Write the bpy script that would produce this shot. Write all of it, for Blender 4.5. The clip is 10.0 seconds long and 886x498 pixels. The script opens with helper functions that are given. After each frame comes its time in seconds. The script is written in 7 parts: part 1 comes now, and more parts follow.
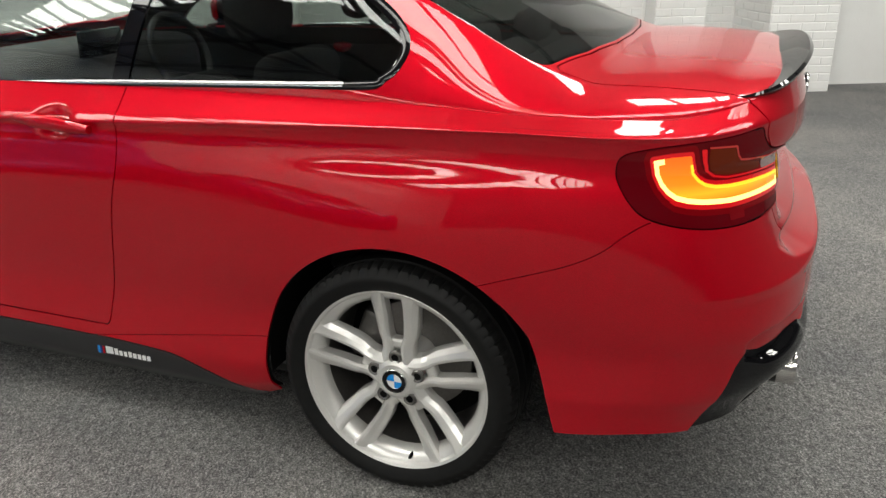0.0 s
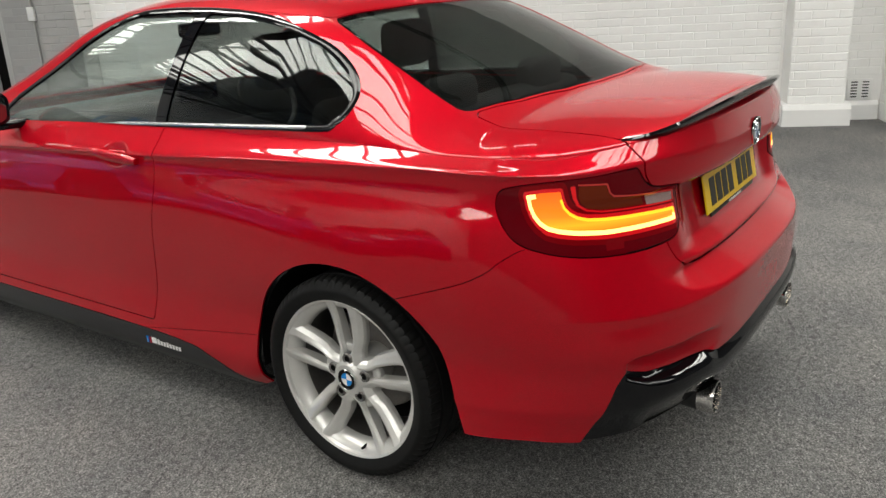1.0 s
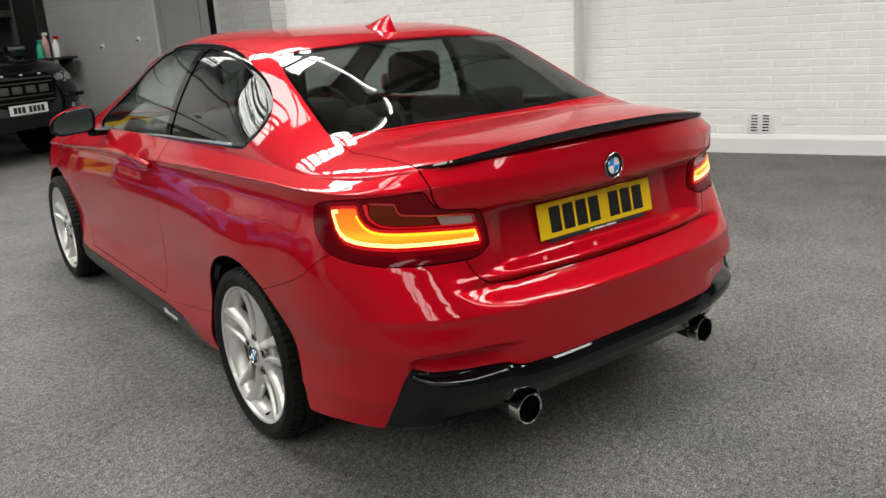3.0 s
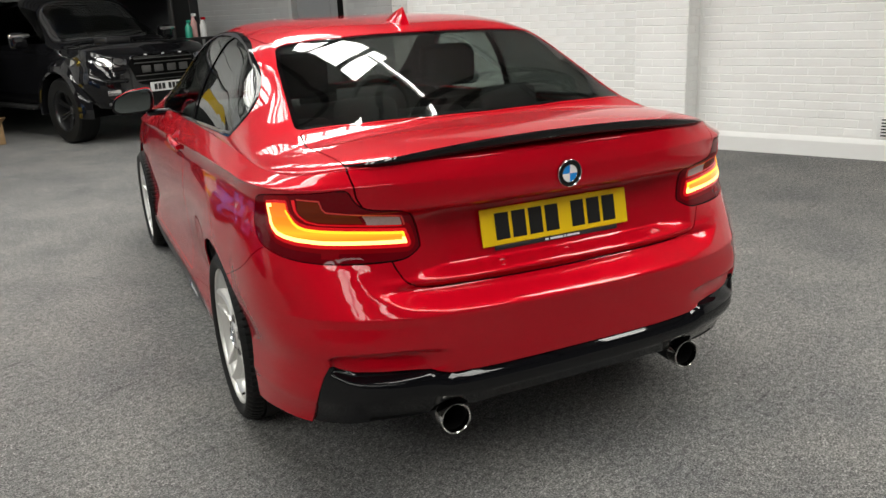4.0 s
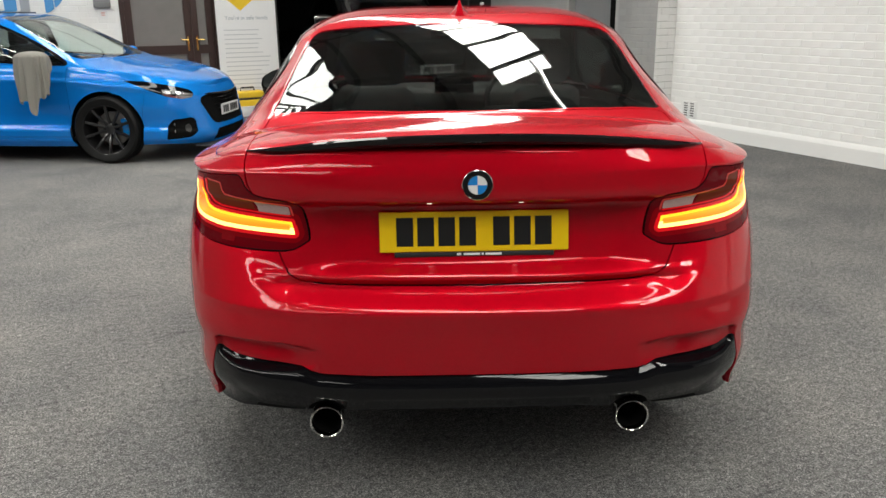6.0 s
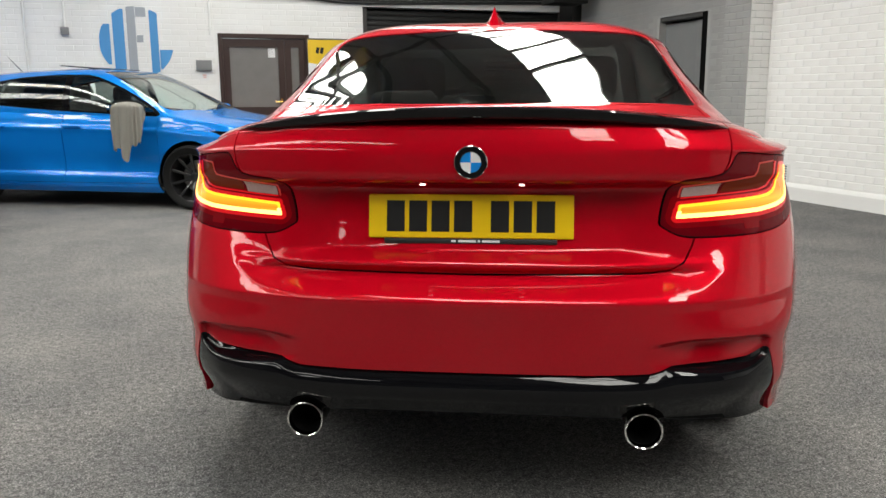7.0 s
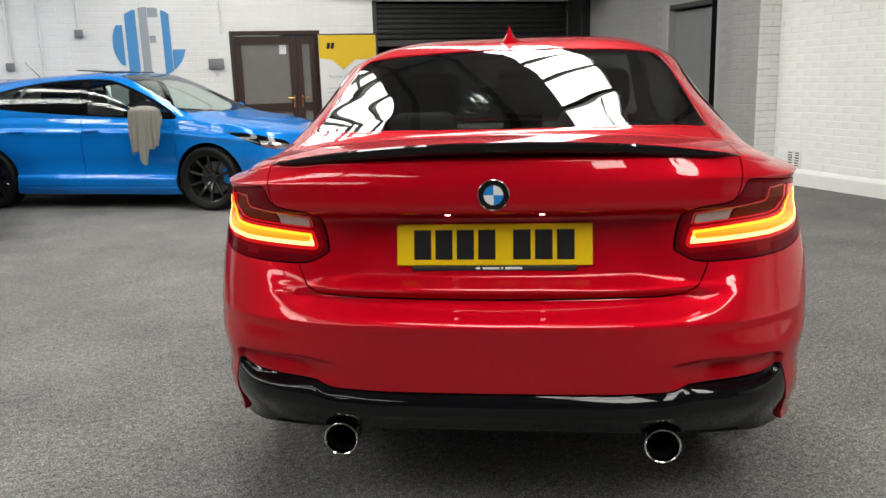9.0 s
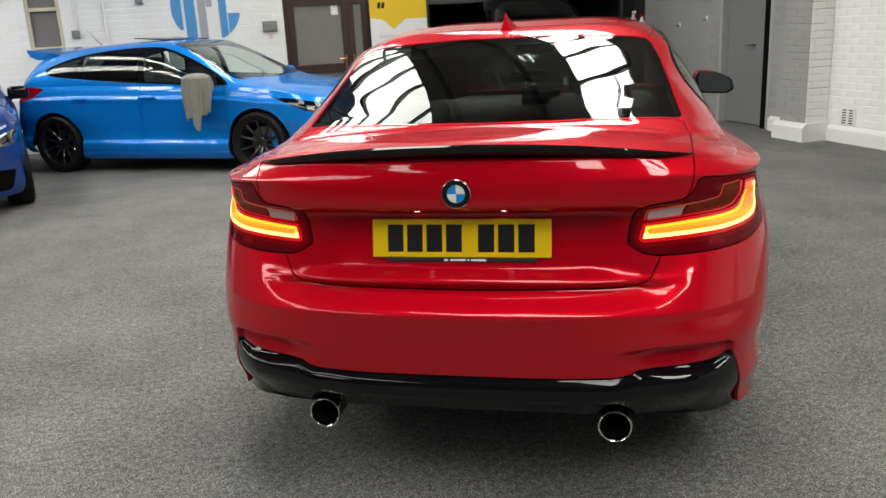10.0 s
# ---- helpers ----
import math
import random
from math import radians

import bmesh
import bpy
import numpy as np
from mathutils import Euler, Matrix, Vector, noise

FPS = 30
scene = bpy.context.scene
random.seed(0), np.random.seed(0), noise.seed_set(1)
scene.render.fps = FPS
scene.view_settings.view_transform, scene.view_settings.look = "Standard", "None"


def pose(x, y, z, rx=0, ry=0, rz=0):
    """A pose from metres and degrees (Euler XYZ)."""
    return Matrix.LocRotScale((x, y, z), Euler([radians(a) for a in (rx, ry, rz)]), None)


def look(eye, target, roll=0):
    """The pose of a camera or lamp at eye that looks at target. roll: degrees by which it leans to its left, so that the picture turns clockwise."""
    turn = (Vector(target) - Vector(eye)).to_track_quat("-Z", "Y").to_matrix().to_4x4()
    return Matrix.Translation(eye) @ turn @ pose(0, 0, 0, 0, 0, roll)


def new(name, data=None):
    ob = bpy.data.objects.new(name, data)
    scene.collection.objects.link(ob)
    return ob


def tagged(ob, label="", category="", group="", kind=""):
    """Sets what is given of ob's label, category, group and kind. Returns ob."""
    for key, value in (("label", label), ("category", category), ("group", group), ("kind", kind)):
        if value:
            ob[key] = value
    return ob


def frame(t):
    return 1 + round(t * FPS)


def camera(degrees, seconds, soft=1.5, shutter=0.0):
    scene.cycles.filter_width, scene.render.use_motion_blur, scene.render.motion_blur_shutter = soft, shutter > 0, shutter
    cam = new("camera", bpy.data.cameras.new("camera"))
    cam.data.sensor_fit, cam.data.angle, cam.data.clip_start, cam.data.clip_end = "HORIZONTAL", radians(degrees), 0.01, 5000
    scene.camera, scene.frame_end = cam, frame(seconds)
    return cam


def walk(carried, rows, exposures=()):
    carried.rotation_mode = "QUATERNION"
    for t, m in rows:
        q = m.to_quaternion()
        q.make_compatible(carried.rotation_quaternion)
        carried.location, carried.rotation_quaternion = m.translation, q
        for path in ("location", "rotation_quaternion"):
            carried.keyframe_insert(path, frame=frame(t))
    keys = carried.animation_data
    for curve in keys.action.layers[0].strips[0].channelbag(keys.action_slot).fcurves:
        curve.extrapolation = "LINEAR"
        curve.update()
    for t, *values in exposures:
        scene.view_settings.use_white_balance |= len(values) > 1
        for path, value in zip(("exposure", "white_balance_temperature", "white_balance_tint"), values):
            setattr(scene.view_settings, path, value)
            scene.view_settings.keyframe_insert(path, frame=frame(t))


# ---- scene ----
cam = camera(57.75, 10.0)
PATH = [
    (0, (-2.4782, -0.7501, 1.3603), (-0.7361, -0.0856, 0.6369), -0.73),
    (0.5, (-2.4153, -1.1128, 1.3852), (-0.7604, -0.2221, 0.7011), -2.29),
    (1, (-2.4361, -1.4765, 1.4084), (-0.8841, -0.3816, 0.7819), -2.99),
    (1.5, (-2.3036, -1.7588, 1.4122), (-0.8327, -0.5415, 0.8166), -3.49),
    (2, (-2.2286, -2.0993, 1.4117), (-0.8313, -0.7861, 0.8435), -3.88),
    (2.5, (-2.0997, -2.3217, 1.4243), (-0.8110, -0.8973, 0.8671), -3.68),
    (4, (-1.3209, -2.8210, 1.4377), (-0.5091, -1.0867, 0.8606), -2.71),
    (4.5, (-1.0021, -2.8439, 1.4364), (-0.3671, -1.0390, 0.8541), -1.78),
    (5, (-0.6894, -2.9528, 1.4318), (-0.2602, -1.0925, 0.8360), -1.44),
    (5.5, (-0.3958, -3.0047, 1.4330), (-0.1641, -1.1123, 0.8290), -0.85),
    (7, (0.1409, -2.8484, 1.1157), (-0.0726, -0.8954, 0.7416), -0.41),
    (7.5, (0.1264, -2.8461, 0.9440), (-0.0918, -0.8770, 0.6699), -0.01),
    (8, (0.1221, -2.8398, 0.9238), (-0.0997, -0.8690, 0.6659), -0.01),
    (8.5, (0.1221, -2.8450, 0.9529), (-0.0970, -0.8827, 0.6341), -0.56),
    (9, (0.1165, -2.9331, 1.2509), (-0.1258, -0.9914, 0.8369), -1.82),
    (9.5, (0.1684, -3.0498, 1.3641), (-0.1348, -1.1324, 0.8826), -2.57),
    (10, (0.4160, -3.0250, 1.3958), (0.0049, -1.1403, 0.8677), -3.03),
]
walk(cam, [(t, look(eye, target, roll)) for t, eye, target, roll in PATH],
     [(0, -0.05), (1.5, -0.12), (2.5, -0.10), (4, 0.0), (5.5, -0.05), (7, 0.04), (8.5, 0.08), (9.5, -0.06), (10, -0.10)])

TURN = 25.573                      # the hall stands turned by this against the red car


def hall(a, b, z=0.0, rz=0.0):
    """A pose in the hall's own axes: a to the right, b towards the end wall."""
    return pose(0, 0, 0, 0, 0, TURN) @ pose(a, b, z, 0, 0, rz)


# ---- light ----
world = bpy.data.worlds.new("world")
scene.world = world
world.use_nodes = True
sky = world.node_tree.nodes.new("ShaderNodeTexSky")
sky.sky_type, sky.sun_disc = "NISHITA", False
sky.sun_elevation, sky.sun_rotation = radians(50), radians(200)
world.node_tree.links.new(sky.outputs[0], world.node_tree.nodes["Background"].inputs[0])
world.node_tree.nodes["Background"].inputs[1].default_value = 0.12

SKYLIGHTS = ((-8.49, -7.52), (-5.79, -5.04), (-1.25, -0.28), (1.45, 2.20))      # the rows of rooflights, along b
ROOFLIGHTS = ((-6.2, -2.7), (-2.5, 1.0), (1.2, 4.7), (4.9, 8.6))   # their panels
RIGHT_LIGHTS = ((-6.2, -2.7), (-2.5, -1.0), (1.65, 4.7), (4.9, 8.6))
RIDGE_A, VALLEY_A, RIDGE_Z, EAVE_Z, LEFT_A, RIGHT_A, BACK_B, FRONT_B = 0.42, -3.2, 5.0, 3.54, -10.6, 5.27, 9.35, -9.0


def roof_z(a):
    """Two equal gables side by side, with the valley between them."""
    ridge = RIDGE_A if a > VALLEY_A else 2 * VALLEY_A - RIDGE_A
    return RIDGE_Z - (RIDGE_Z - EAVE_Z) / 4.85 * abs(a - ridge)


def skylight_lamp(a0, a1, b0, b1, watts):
    data = bpy.data.lights.new("skylight", "AREA")
    mid, slope = (a0 + a1) / 2, math.atan2(roof_z(a1) - roof_z(a0), a1 - a0)
    data.shape, data.size, data.size_y = "RECTANGLE", (a1 - a0) / math.cos(slope), b1 - b0
    data.energy, data.color = watts, (1.0, 0.985, 0.905)
    lamp = new("skylight_lamp", data)
    lamp.matrix_world = hall(mid, (b0 + b1) / 2, roof_z(mid) + 0.05) @ pose(0, 0, 0, 0, -math.degrees(slope), 0)


for a0, a1 in SKYLIGHTS:
    for b0, b1 in ROOFLIGHTS if a0 < RIDGE_A else RIGHT_LIGHTS:
        skylight_lamp(a0, a1, b0, b1, ((46 if b0 > 3 else 34 if b0 > -3 else 22) if a0 < VALLEY_A else 40 if a0 < RIDGE_A else 20 if b0 > 4.8 else 56 if b0 > 0 else 50) * (b1 - b0))


# ---- materials ----
def material(name, color=(0.5, 0.5, 0.5), rough=0.5, metal=0.0, coat=0.0, spec=0.5):
    m = bpy.data.materials.new(name)
    m.use_nodes = True
    p = m.node_tree.nodes["Principled BSDF"]
    p.inputs["Base Color"].default_value = (*color, 1)
    p.inputs["Roughness"].default_value = rough
    p.inputs["Metallic"].default_value = metal
    p.inputs["Coat Weight"].default_value = coat
    p.inputs["Coat Roughness"].default_value = 0.02
    p.inputs["Specular IOR Level"].default_value = spec
    return m


def node(m, kind, **values):
    n = m.node_tree.nodes.new(kind)
    for key, value in values.items():
        n.inputs[key.replace("_", " ")].default_value = value
    return n


def link(m, a, out, b, into):
    m.node_tree.links.new(a.outputs[out], b.inputs[into])


def principled(m):
    return m.node_tree.nodes["Principled BSDF"]


def ramp(m, stops):
    n = m.node_tree.nodes.new("ShaderNodeValToRGB")
    while len(n.color_ramp.elements) < len(stops):
        n.color_ramp.elements.new(0.5)
    for e, (at, c) in zip(n.color_ramp.elements, stops):
        e.position, e.color = at, (*c, 1) if len(c) == 3 else c
    return n


def coords(m):
    return m.node_tree.nodes.new("ShaderNodeTexCoord")


def noise_at(m, scale, detail=4.0, rough=0.6, where="Object"):
    c, n = coords(m), node(m, "ShaderNodeTexNoise", Scale=scale, Detail=detail, Roughness=rough)
    link(m, c, where, n, "Vector")
    return n


def bumped(m, source, out, strength, distance=0.002):
    b = node(m, "ShaderNodeBump", Strength=strength, Distance=distance)
    link(m, source, out, b, "Height")
    link(m, b, "Normal", principled(m), "Normal")
    return b


def mixed(m, fac, fac_out, a, b):
    n = m.node_tree.nodes.new("ShaderNodeMix")
    n.data_type = "RGBA"
    m.node_tree.links.new(fac.outputs[fac_out], n.inputs[0])
    for socket, value in ((n.inputs[6], a), (n.inputs[7], b)):
        if isinstance(value, tuple):
            socket.default_value = (*value, 1)
        else:
            m.node_tree.links.new(value, socket)
    return n


def speckled(name, dark, light, scale, rough=0.6, metal=0.0, coat=0.0, bump=0.0):
    """Two shades in a fine grain."""
    m = material(name, dark, rough, metal, coat)
    n = noise_at(m, scale)
    link(m, mixed(m, n, "Fac", dark, light), 2, principled(m), "Base Color")
    if bump:
        bumped(m, n, "Fac", bump)
    return m


def car_paint(name, deep, bright, flake=0.0):
    """Clear-coated paint with a fine metallic flake under the lacquer."""
    m = material(name, deep, 0.42, 0.0, 1.0, spec=0.0)
    p = principled(m)
    cells = m.node_tree.nodes.new("ShaderNodeTexVoronoi")
    cells.inputs["Scale"].default_value = 900.0
    link(m, coords(m), "Object", cells, "Vector")
    link(m, mixed(m, cells, "Color", deep, bright), 2, p, "Base Color")
    p.inputs["Metallic"].default_value = flake
    haze = noise_at(m, 3.0)
    r = ramp(m, ((0.35, (0.012,) * 3), (0.7, (0.035,) * 3)))
    link(m, haze, "Fac", r, "Fac")
    link(m, r, "Color", p, "Coat Roughness")
    return m


def painted_brick(name, light, worn):
    m = material(name, light, 0.55)
    broad, fine = noise_at(m, 0.9, 5), noise_at(m, 60, 4)
    r = ramp(m, ((0.35, worn), (0.62, light)))
    link(m, broad, "Fac", r, "Fac")
    info = m.node_tree.nodes.new("ShaderNodeObjectInfo")
    geo = m.node_tree.nodes.new("ShaderNodeNewGeometry")
    tone = m.node_tree.nodes.new("ShaderNodeMath")
    tone.operation = "ADD"
    link(m, geo, "Random Per Island", tone, 0)
    link(m, info, "Random", tone, 1)
    t2 = ramp(m, ((0.0, (0.965, 0.965, 0.96)), (1.0, (1, 1, 1))))
    half = m.node_tree.nodes.new("ShaderNodeMath")
    half.operation, half.inputs[1].default_value = "MULTIPLY", 0.5
    link(m, tone, 0, half, 0)
    link(m, half, 0, t2, "Fac")
    mul = m.node_tree.nodes.new("ShaderNodeMix")
    mul.data_type, mul.blend_type = "RGBA", "MULTIPLY"
    mul.inputs[0].default_value = 1.0
    m.node_tree.links.new(r.outputs[0], mul.inputs[6])
    m.node_tree.links.new(t2.outputs[0], mul.inputs[7])
    link(m, mul, 2, principled(m), "Base Color")
    bumped(m, fine, "Fac", 0.5, 0.004)
    return m


def carpet_material():
    m = material("carpet", (0.1, 0.1, 0.1), 0.95, spec=0.15)
    tuft, patch, broad = noise_at(m, 150, 4, 0.8), noise_at(m, 42, 5, 0.85), noise_at(m, 1.3, 6, 0.7)
    fine = ramp(m, ((0.34, (0.035, 0.036, 0.037)), (0.5, (0.162, 0.162, 0.160)), (0.66, (0.43, 0.42, 0.41))))
    link(m, tuft, "Fac", fine, "Fac")
    mid = ramp(m, ((0.36, (0.48,) * 3), (0.50, (0.95,) * 3), (0.64, (1.48,) * 3)))
    link(m, patch, "Fac", mid, "Fac")
    wide = ramp(m, ((0.33, (0.74, 0.75, 0.77)), (0.67, (1.17, 1.15, 1.11))))
    link(m, broad, "Fac", wide, "Fac")
    # long dark scuffs from tyres
    turn = m.node_tree.nodes.new("ShaderNodeMapping")
    turn.inputs["Rotation"].default_value, turn.inputs["Scale"].default_value = (0, 0, 0.35), (0.9, 7.5, 1)
    link(m, coords(m), "Object", turn, "Vector")
    drag = node(m, "ShaderNodeTexNoise", Scale=1.3, Detail=5.0, Roughness=0.65)
    link(m, turn, "Vector", drag, "Vector")
    scuff = ramp(m, ((0.655, (1, 1, 1)), (0.71, (0.62, 0.62, 0.63))))
    link(m, drag, "Fac", scuff, "Fac")
    last = fine
    for other in (mid, wide, scuff):
        mul = m.node_tree.nodes.new("ShaderNodeMix")
        mul.data_type, mul.blend_type = "RGBA", "MULTIPLY"
        mul.inputs[0].default_value = 1.0
        m.node_tree.links.new(last.outputs[2 if last != fine else 0], mul.inputs[6])
        m.node_tree.links.new(other.outputs[0], mul.inputs[7])
        last = mul
    link(m, last, 2, principled(m), "Base Color")
    bumped(m, tuft, "Fac", 0.8, 0.006)
    return m


def glass(name, tint, rough=0.0):
    """Tinted car glass as a thin sheet: mirror-like gloss over a coloured see-through body."""
    m = bpy.data.materials.new(name)
    m.use_nodes = True
    nodes = m.node_tree.nodes
    nodes.remove(nodes["Principled BSDF"])
    clear, gloss, weight, mix = (nodes.new(k) for k in ("ShaderNodeBsdfTransparent", "ShaderNodeBsdfGlossy", "ShaderNodeLayerWeight", "ShaderNodeMixShader"))
    clear.inputs["Color"].default_value = (*tint, 1)
    gloss.inputs["Roughness"].default_value = rough
    weight.inputs["Blend"].default_value = 0.5
    fifth, rise = nodes.new("ShaderNodeMath"), nodes.new("ShaderNodeMath")
    fifth.operation, fifth.inputs[1].default_value = "POWER", 5.0
    rise.operation, rise.inputs[1].default_value, rise.inputs[2].default_value = "MULTIPLY_ADD", 0.955, 0.045
    link(m, weight, "Facing", fifth, 0)
    link(m, fifth, 0, rise, 0)
    link(m, rise, 0, mix, "Fac")
    link(m, clear, 0, mix, 1)
    link(m, gloss, 0, mix, 2)
    link(m, mix, 0, nodes["Material Output"], "Surface")
    return m


def glowing(name, color, strength, rough=0.2):
    m = material(name, (0.3, 0.02, 0.01), rough, 0, 1.0)
    p = principled(m)
    p.inputs["Coat Weight"].default_value = 0.35
    p.inputs["Emission Color"].default_value = (*color, 1)
    p.inputs["Emission Strength"].default_value = strength
    return m


RED = car_paint("red_paint", (0.375, 0.001, 0.008), (0.53, 0.002, 0.013), 0.36)
principled(RED).inputs["Coat IOR"].default_value = 1.44
BLUE = car_paint("blue_paint", (0.0, 0.155, 0.56), (0.008, 0.21, 0.66), 0.22)
DEEP_BLUE = car_paint("deep_blue_paint", (0.010, 0.035, 0.17), (0.018, 0.055, 0.24))
BLACK_PAINT = car_paint("black_paint", (0.004, 0.004, 0.005), (0.008, 0.008, 0.009))
GLOSS_BLACK = material("gloss_black", (0.003, 0.003, 0.004), 0.03, 0, 0, 0.36)
SATIN_BLACK = speckled("satin_black", (0.012, 0.012, 0.013), (0.022, 0.022, 0.023), 90, 0.38)
TRIM_BLACK = speckled("trim_black", (0.010, 0.010, 0.010), (0.018, 0.018, 0.018), 120, 0.5, bump=0.1)
# near-black; in gaps, slots and recesses the colour carries the shade
VOID_BLACK = material("cavity_black", (0.003, 0.003, 0.003), 0.9, spec=0.1)
RUBBER = speckled("tyre_rubber", (0.005, 0.005, 0.005), (0.011, 0.011, 0.011), 60, 0.5, bump=0.15)
principled(RUBBER).inputs["Specular IOR Level"].default_value = 0.16
SILVER = speckled("silver_alloy", (0.60, 0.59, 0.565), (0.70, 0.69, 0.665), 300, 0.34, 0.45, 0.5)
BLACK_ALLOY = material("black_alloy", (0.012, 0.012, 0.013), 0.3, 0.2, 0.6)
TIP_STEEL = material("polished_tip", (0.78, 0.76, 0.73), 0.13, 1.0)
STRIP = material("satin_strip", (0.46, 0.46, 0.46), 0.24, 1.0)
CHROME = material("chrome", (0.60, 0.60, 0.60), 0.16, 1.0)
MIRROR = material("mirror_glass", (0.34, 0.38, 0.37), 0.02, 1.0)
STEEL = speckled("brake_steel", (0.16, 0.15, 0.14), (0.26, 0.25, 0.24), 150, 0.45, 0.9)
SIDE_GLASS = glass("side_glass", (0.92, 0.97, 0.95))
DARK_GLASS = glass("privacy_glass", (0.50, 0.53, 0.515))
CLEAR_GLASS = glass("clear_glass", (0.97, 0.985, 0.975))
LENS_RED = glowing("red_lens", (1.0, 0.01, 0.015), 0.06, 0.04)
principled(LENS_RED).inputs["Base Color"].default_value = (0.12, 0.002, 0.005, 1)
LENS_DEEP = glowing("dark_red_lens", (1.0, 0.004, 0.02), 0.034, 0.04)
principled(LENS_DEEP).inputs["Base Color"].default_value = (0.07, 0.0005, 0.003, 1)
LENS_CLEAR = speckled("ribbed_clear_lens", (0.34, 0.20, 0.19), (0.5, 0.36, 0.34), 200, 0.15, 0, 1.0)
LAMP_AMBER = glowing("lit_light_bar", (1.0, 0.46, 0.03), 1.35)
LAMP_AXES = LAMP_AMBER.node_tree.nodes.new("ShaderNodeSeparateXYZ")      # the bar's glow is graded by height in its emission colour
LAMP_SPAN = node(LAMP_AMBER, "ShaderNodeMapRange")
LAMP_SPAN.inputs["From Min"].default_value, LAMP_SPAN.inputs["From Max"].default_value = 0.815, 0.935
LAMP_RAMP = ramp(LAMP_AMBER, ((0.02, (1.0, 0.50, 0.05)), (0.15, (1.0, 0.27, 0.008)), (0.30, (1.0, 0.46, 0.016)), (0.48, (1.0, 0.25, 0.006)), (0.95, (1.0, 0.13, 0.003))))
link(LAMP_AMBER, coords(LAMP_AMBER), "Object", LAMP_AXES, 0)
link(LAMP_AMBER, LAMP_AXES, 2, LAMP_SPAN, "Value")
link(LAMP_AMBER, LAMP_SPAN, 0, LAMP_RAMP, "Fac")
link(LAMP_AMBER, LAMP_RAMP, 0, principled(LAMP_AMBER), "Emission Color")
LAMP_RIM = glowing("lit_bar_rim", (1.0, 0.62, 0.16), 3.2)
LAMP_YELLOW = glowing("lit_upper_rim", (1.0, 0.55, 0.02), 1.7)
# the signal lamp is off; faint emission is added against a grey look
LENS_AMBER = glowing("amber_lens", (1.0, 0.11, 0.02), 0.045, 0.08)
principled(LENS_AMBER).inputs["Base Color"].default_value = (0.075, 0.011, 0.004, 1)
principled(LENS_AMBER).inputs["Specular IOR Level"].default_value = 0.0
LENS_LINE = glowing("lens_line", (1.0, 0.07, 0.07), 0.18)
LENS_GLOW = glowing("dim_red_lens", (1.0, 0.004, 0.010), 0.09, 0.04)
principled(LENS_GLOW).inputs["Base Color"].default_value = (0.09, 0.0005, 0.003, 1)
LAMP_RED = glowing("lit_red_edge", (1.0, 0.006, 0.010), 0.55)
principled(LAMP_RED).inputs["Base Color"].default_value = (0.16, 0.0006, 0.003, 1)
for lens in (LENS_RED, LENS_DEEP, LENS_GLOW):
    principled(lens).inputs["Coat Weight"].default_value = 0.42
    principled(lens).inputs["Specular IOR Level"].default_value = 0.0
PLATE_LAMP = glowing("plate_lamp", (1.0, 0.92, 0.85), 5.0)
PLATE_YELLOW = speckled("plate_yellow", (0.80, 0.53, 0.0), (0.84, 0.57, 0.01), 500, 0.28)
PLATE_WHITE = material("plate_white", (0.75, 0.75, 0.75), 0.3)
INK = material("black_ink", (0.006, 0.006, 0.006), 0.4)
PALE_INK = material("pale_ink", (0.75, 0.75, 0.74), 0.4)
BADGE_BLUE = material("badge_blue", (0.0, 0.23, 0.68), 0.12, 0, 1.0)
BADGE_WHITE = material("badge_white", (0.82, 0.82, 0.82), 0.12, 0, 1.0)
SEAT_CLOTH = speckled("seat_cloth", (0.012, 0.012, 0.013), (0.03, 0.03, 0.032), 140, 0.85)
WHITE_BRICK = painted_brick("white_painted_brick", (0.87, 0.87, 0.86), (0.81, 0.805, 0.79))
GREY_BRICK = painted_brick("grey_painted_brick", (0.36, 0.36, 0.355), (0.31, 0.31, 0.305))
WHITE_WALL = speckled("white_wall_paint", (0.74, 0.74, 0.73), (0.80, 0.80, 0.79), 2.2, 0.6, bump=0.1)
CARPET = carpet_material()


# ---- mesh helpers ----
def mesh_of(name, bm, materials, smooth=True, crisp=32):
    me = bpy.data.meshes.new(name)
    bm.normal_update()
    bm.to_mesh(me)
    bm.free()
    for m in materials if isinstance(materials, (list, tuple)) else [materials]:
        me.materials.append(m)
    if smooth:
        me.shade_smooth()
        me.set_sharp_from_angle(angle=radians(crisp))
    return me


def part(name, bm, materials, parent, label="", m=None, crisp=32):
    ob = new(name, mesh_of(name, bm, materials, crisp=crisp))
    ob.parent = parent
    if m is not None:
        ob.matrix_basis = m
    return tagged(ob, label)


def thing(name, label, category, m=None, group="", kind=""):
    ob = new(name)
    ob.empty_display_size = 0.1
    if m is not None:
        ob.matrix_basis = m
    return tagged(ob, label, category, group, kind)


def block(sx, sy, sz, at=(0, 0, 0), bevel=0.0, segments=2, bm=None, turn=None):
    """A box with softened edges, its middle at at."""
    own = bmesh.new()
    bmesh.ops.create_cube(own, size=1)
    bmesh.ops.scale(own, vec=(sx, sy, sz), verts=own.verts)
    if bevel:
        bmesh.ops.bevel(own, geom=own.edges[:], offset=bevel, segments=segments, profile=0.5, affect="EDGES")
    if turn is not None:
        bmesh.ops.transform(own, matrix=turn, verts=own.verts)
    bmesh.ops.translate(own, vec=at, verts=own.verts)
    return own if bm is None else merge(bm, own)


def merge(bm, own):
    me = bpy.data.meshes.new("t")
    own.to_mesh(me)
    own.free()
    bm.from_mesh(me)
    bpy.data.meshes.remove(me)
    return bm


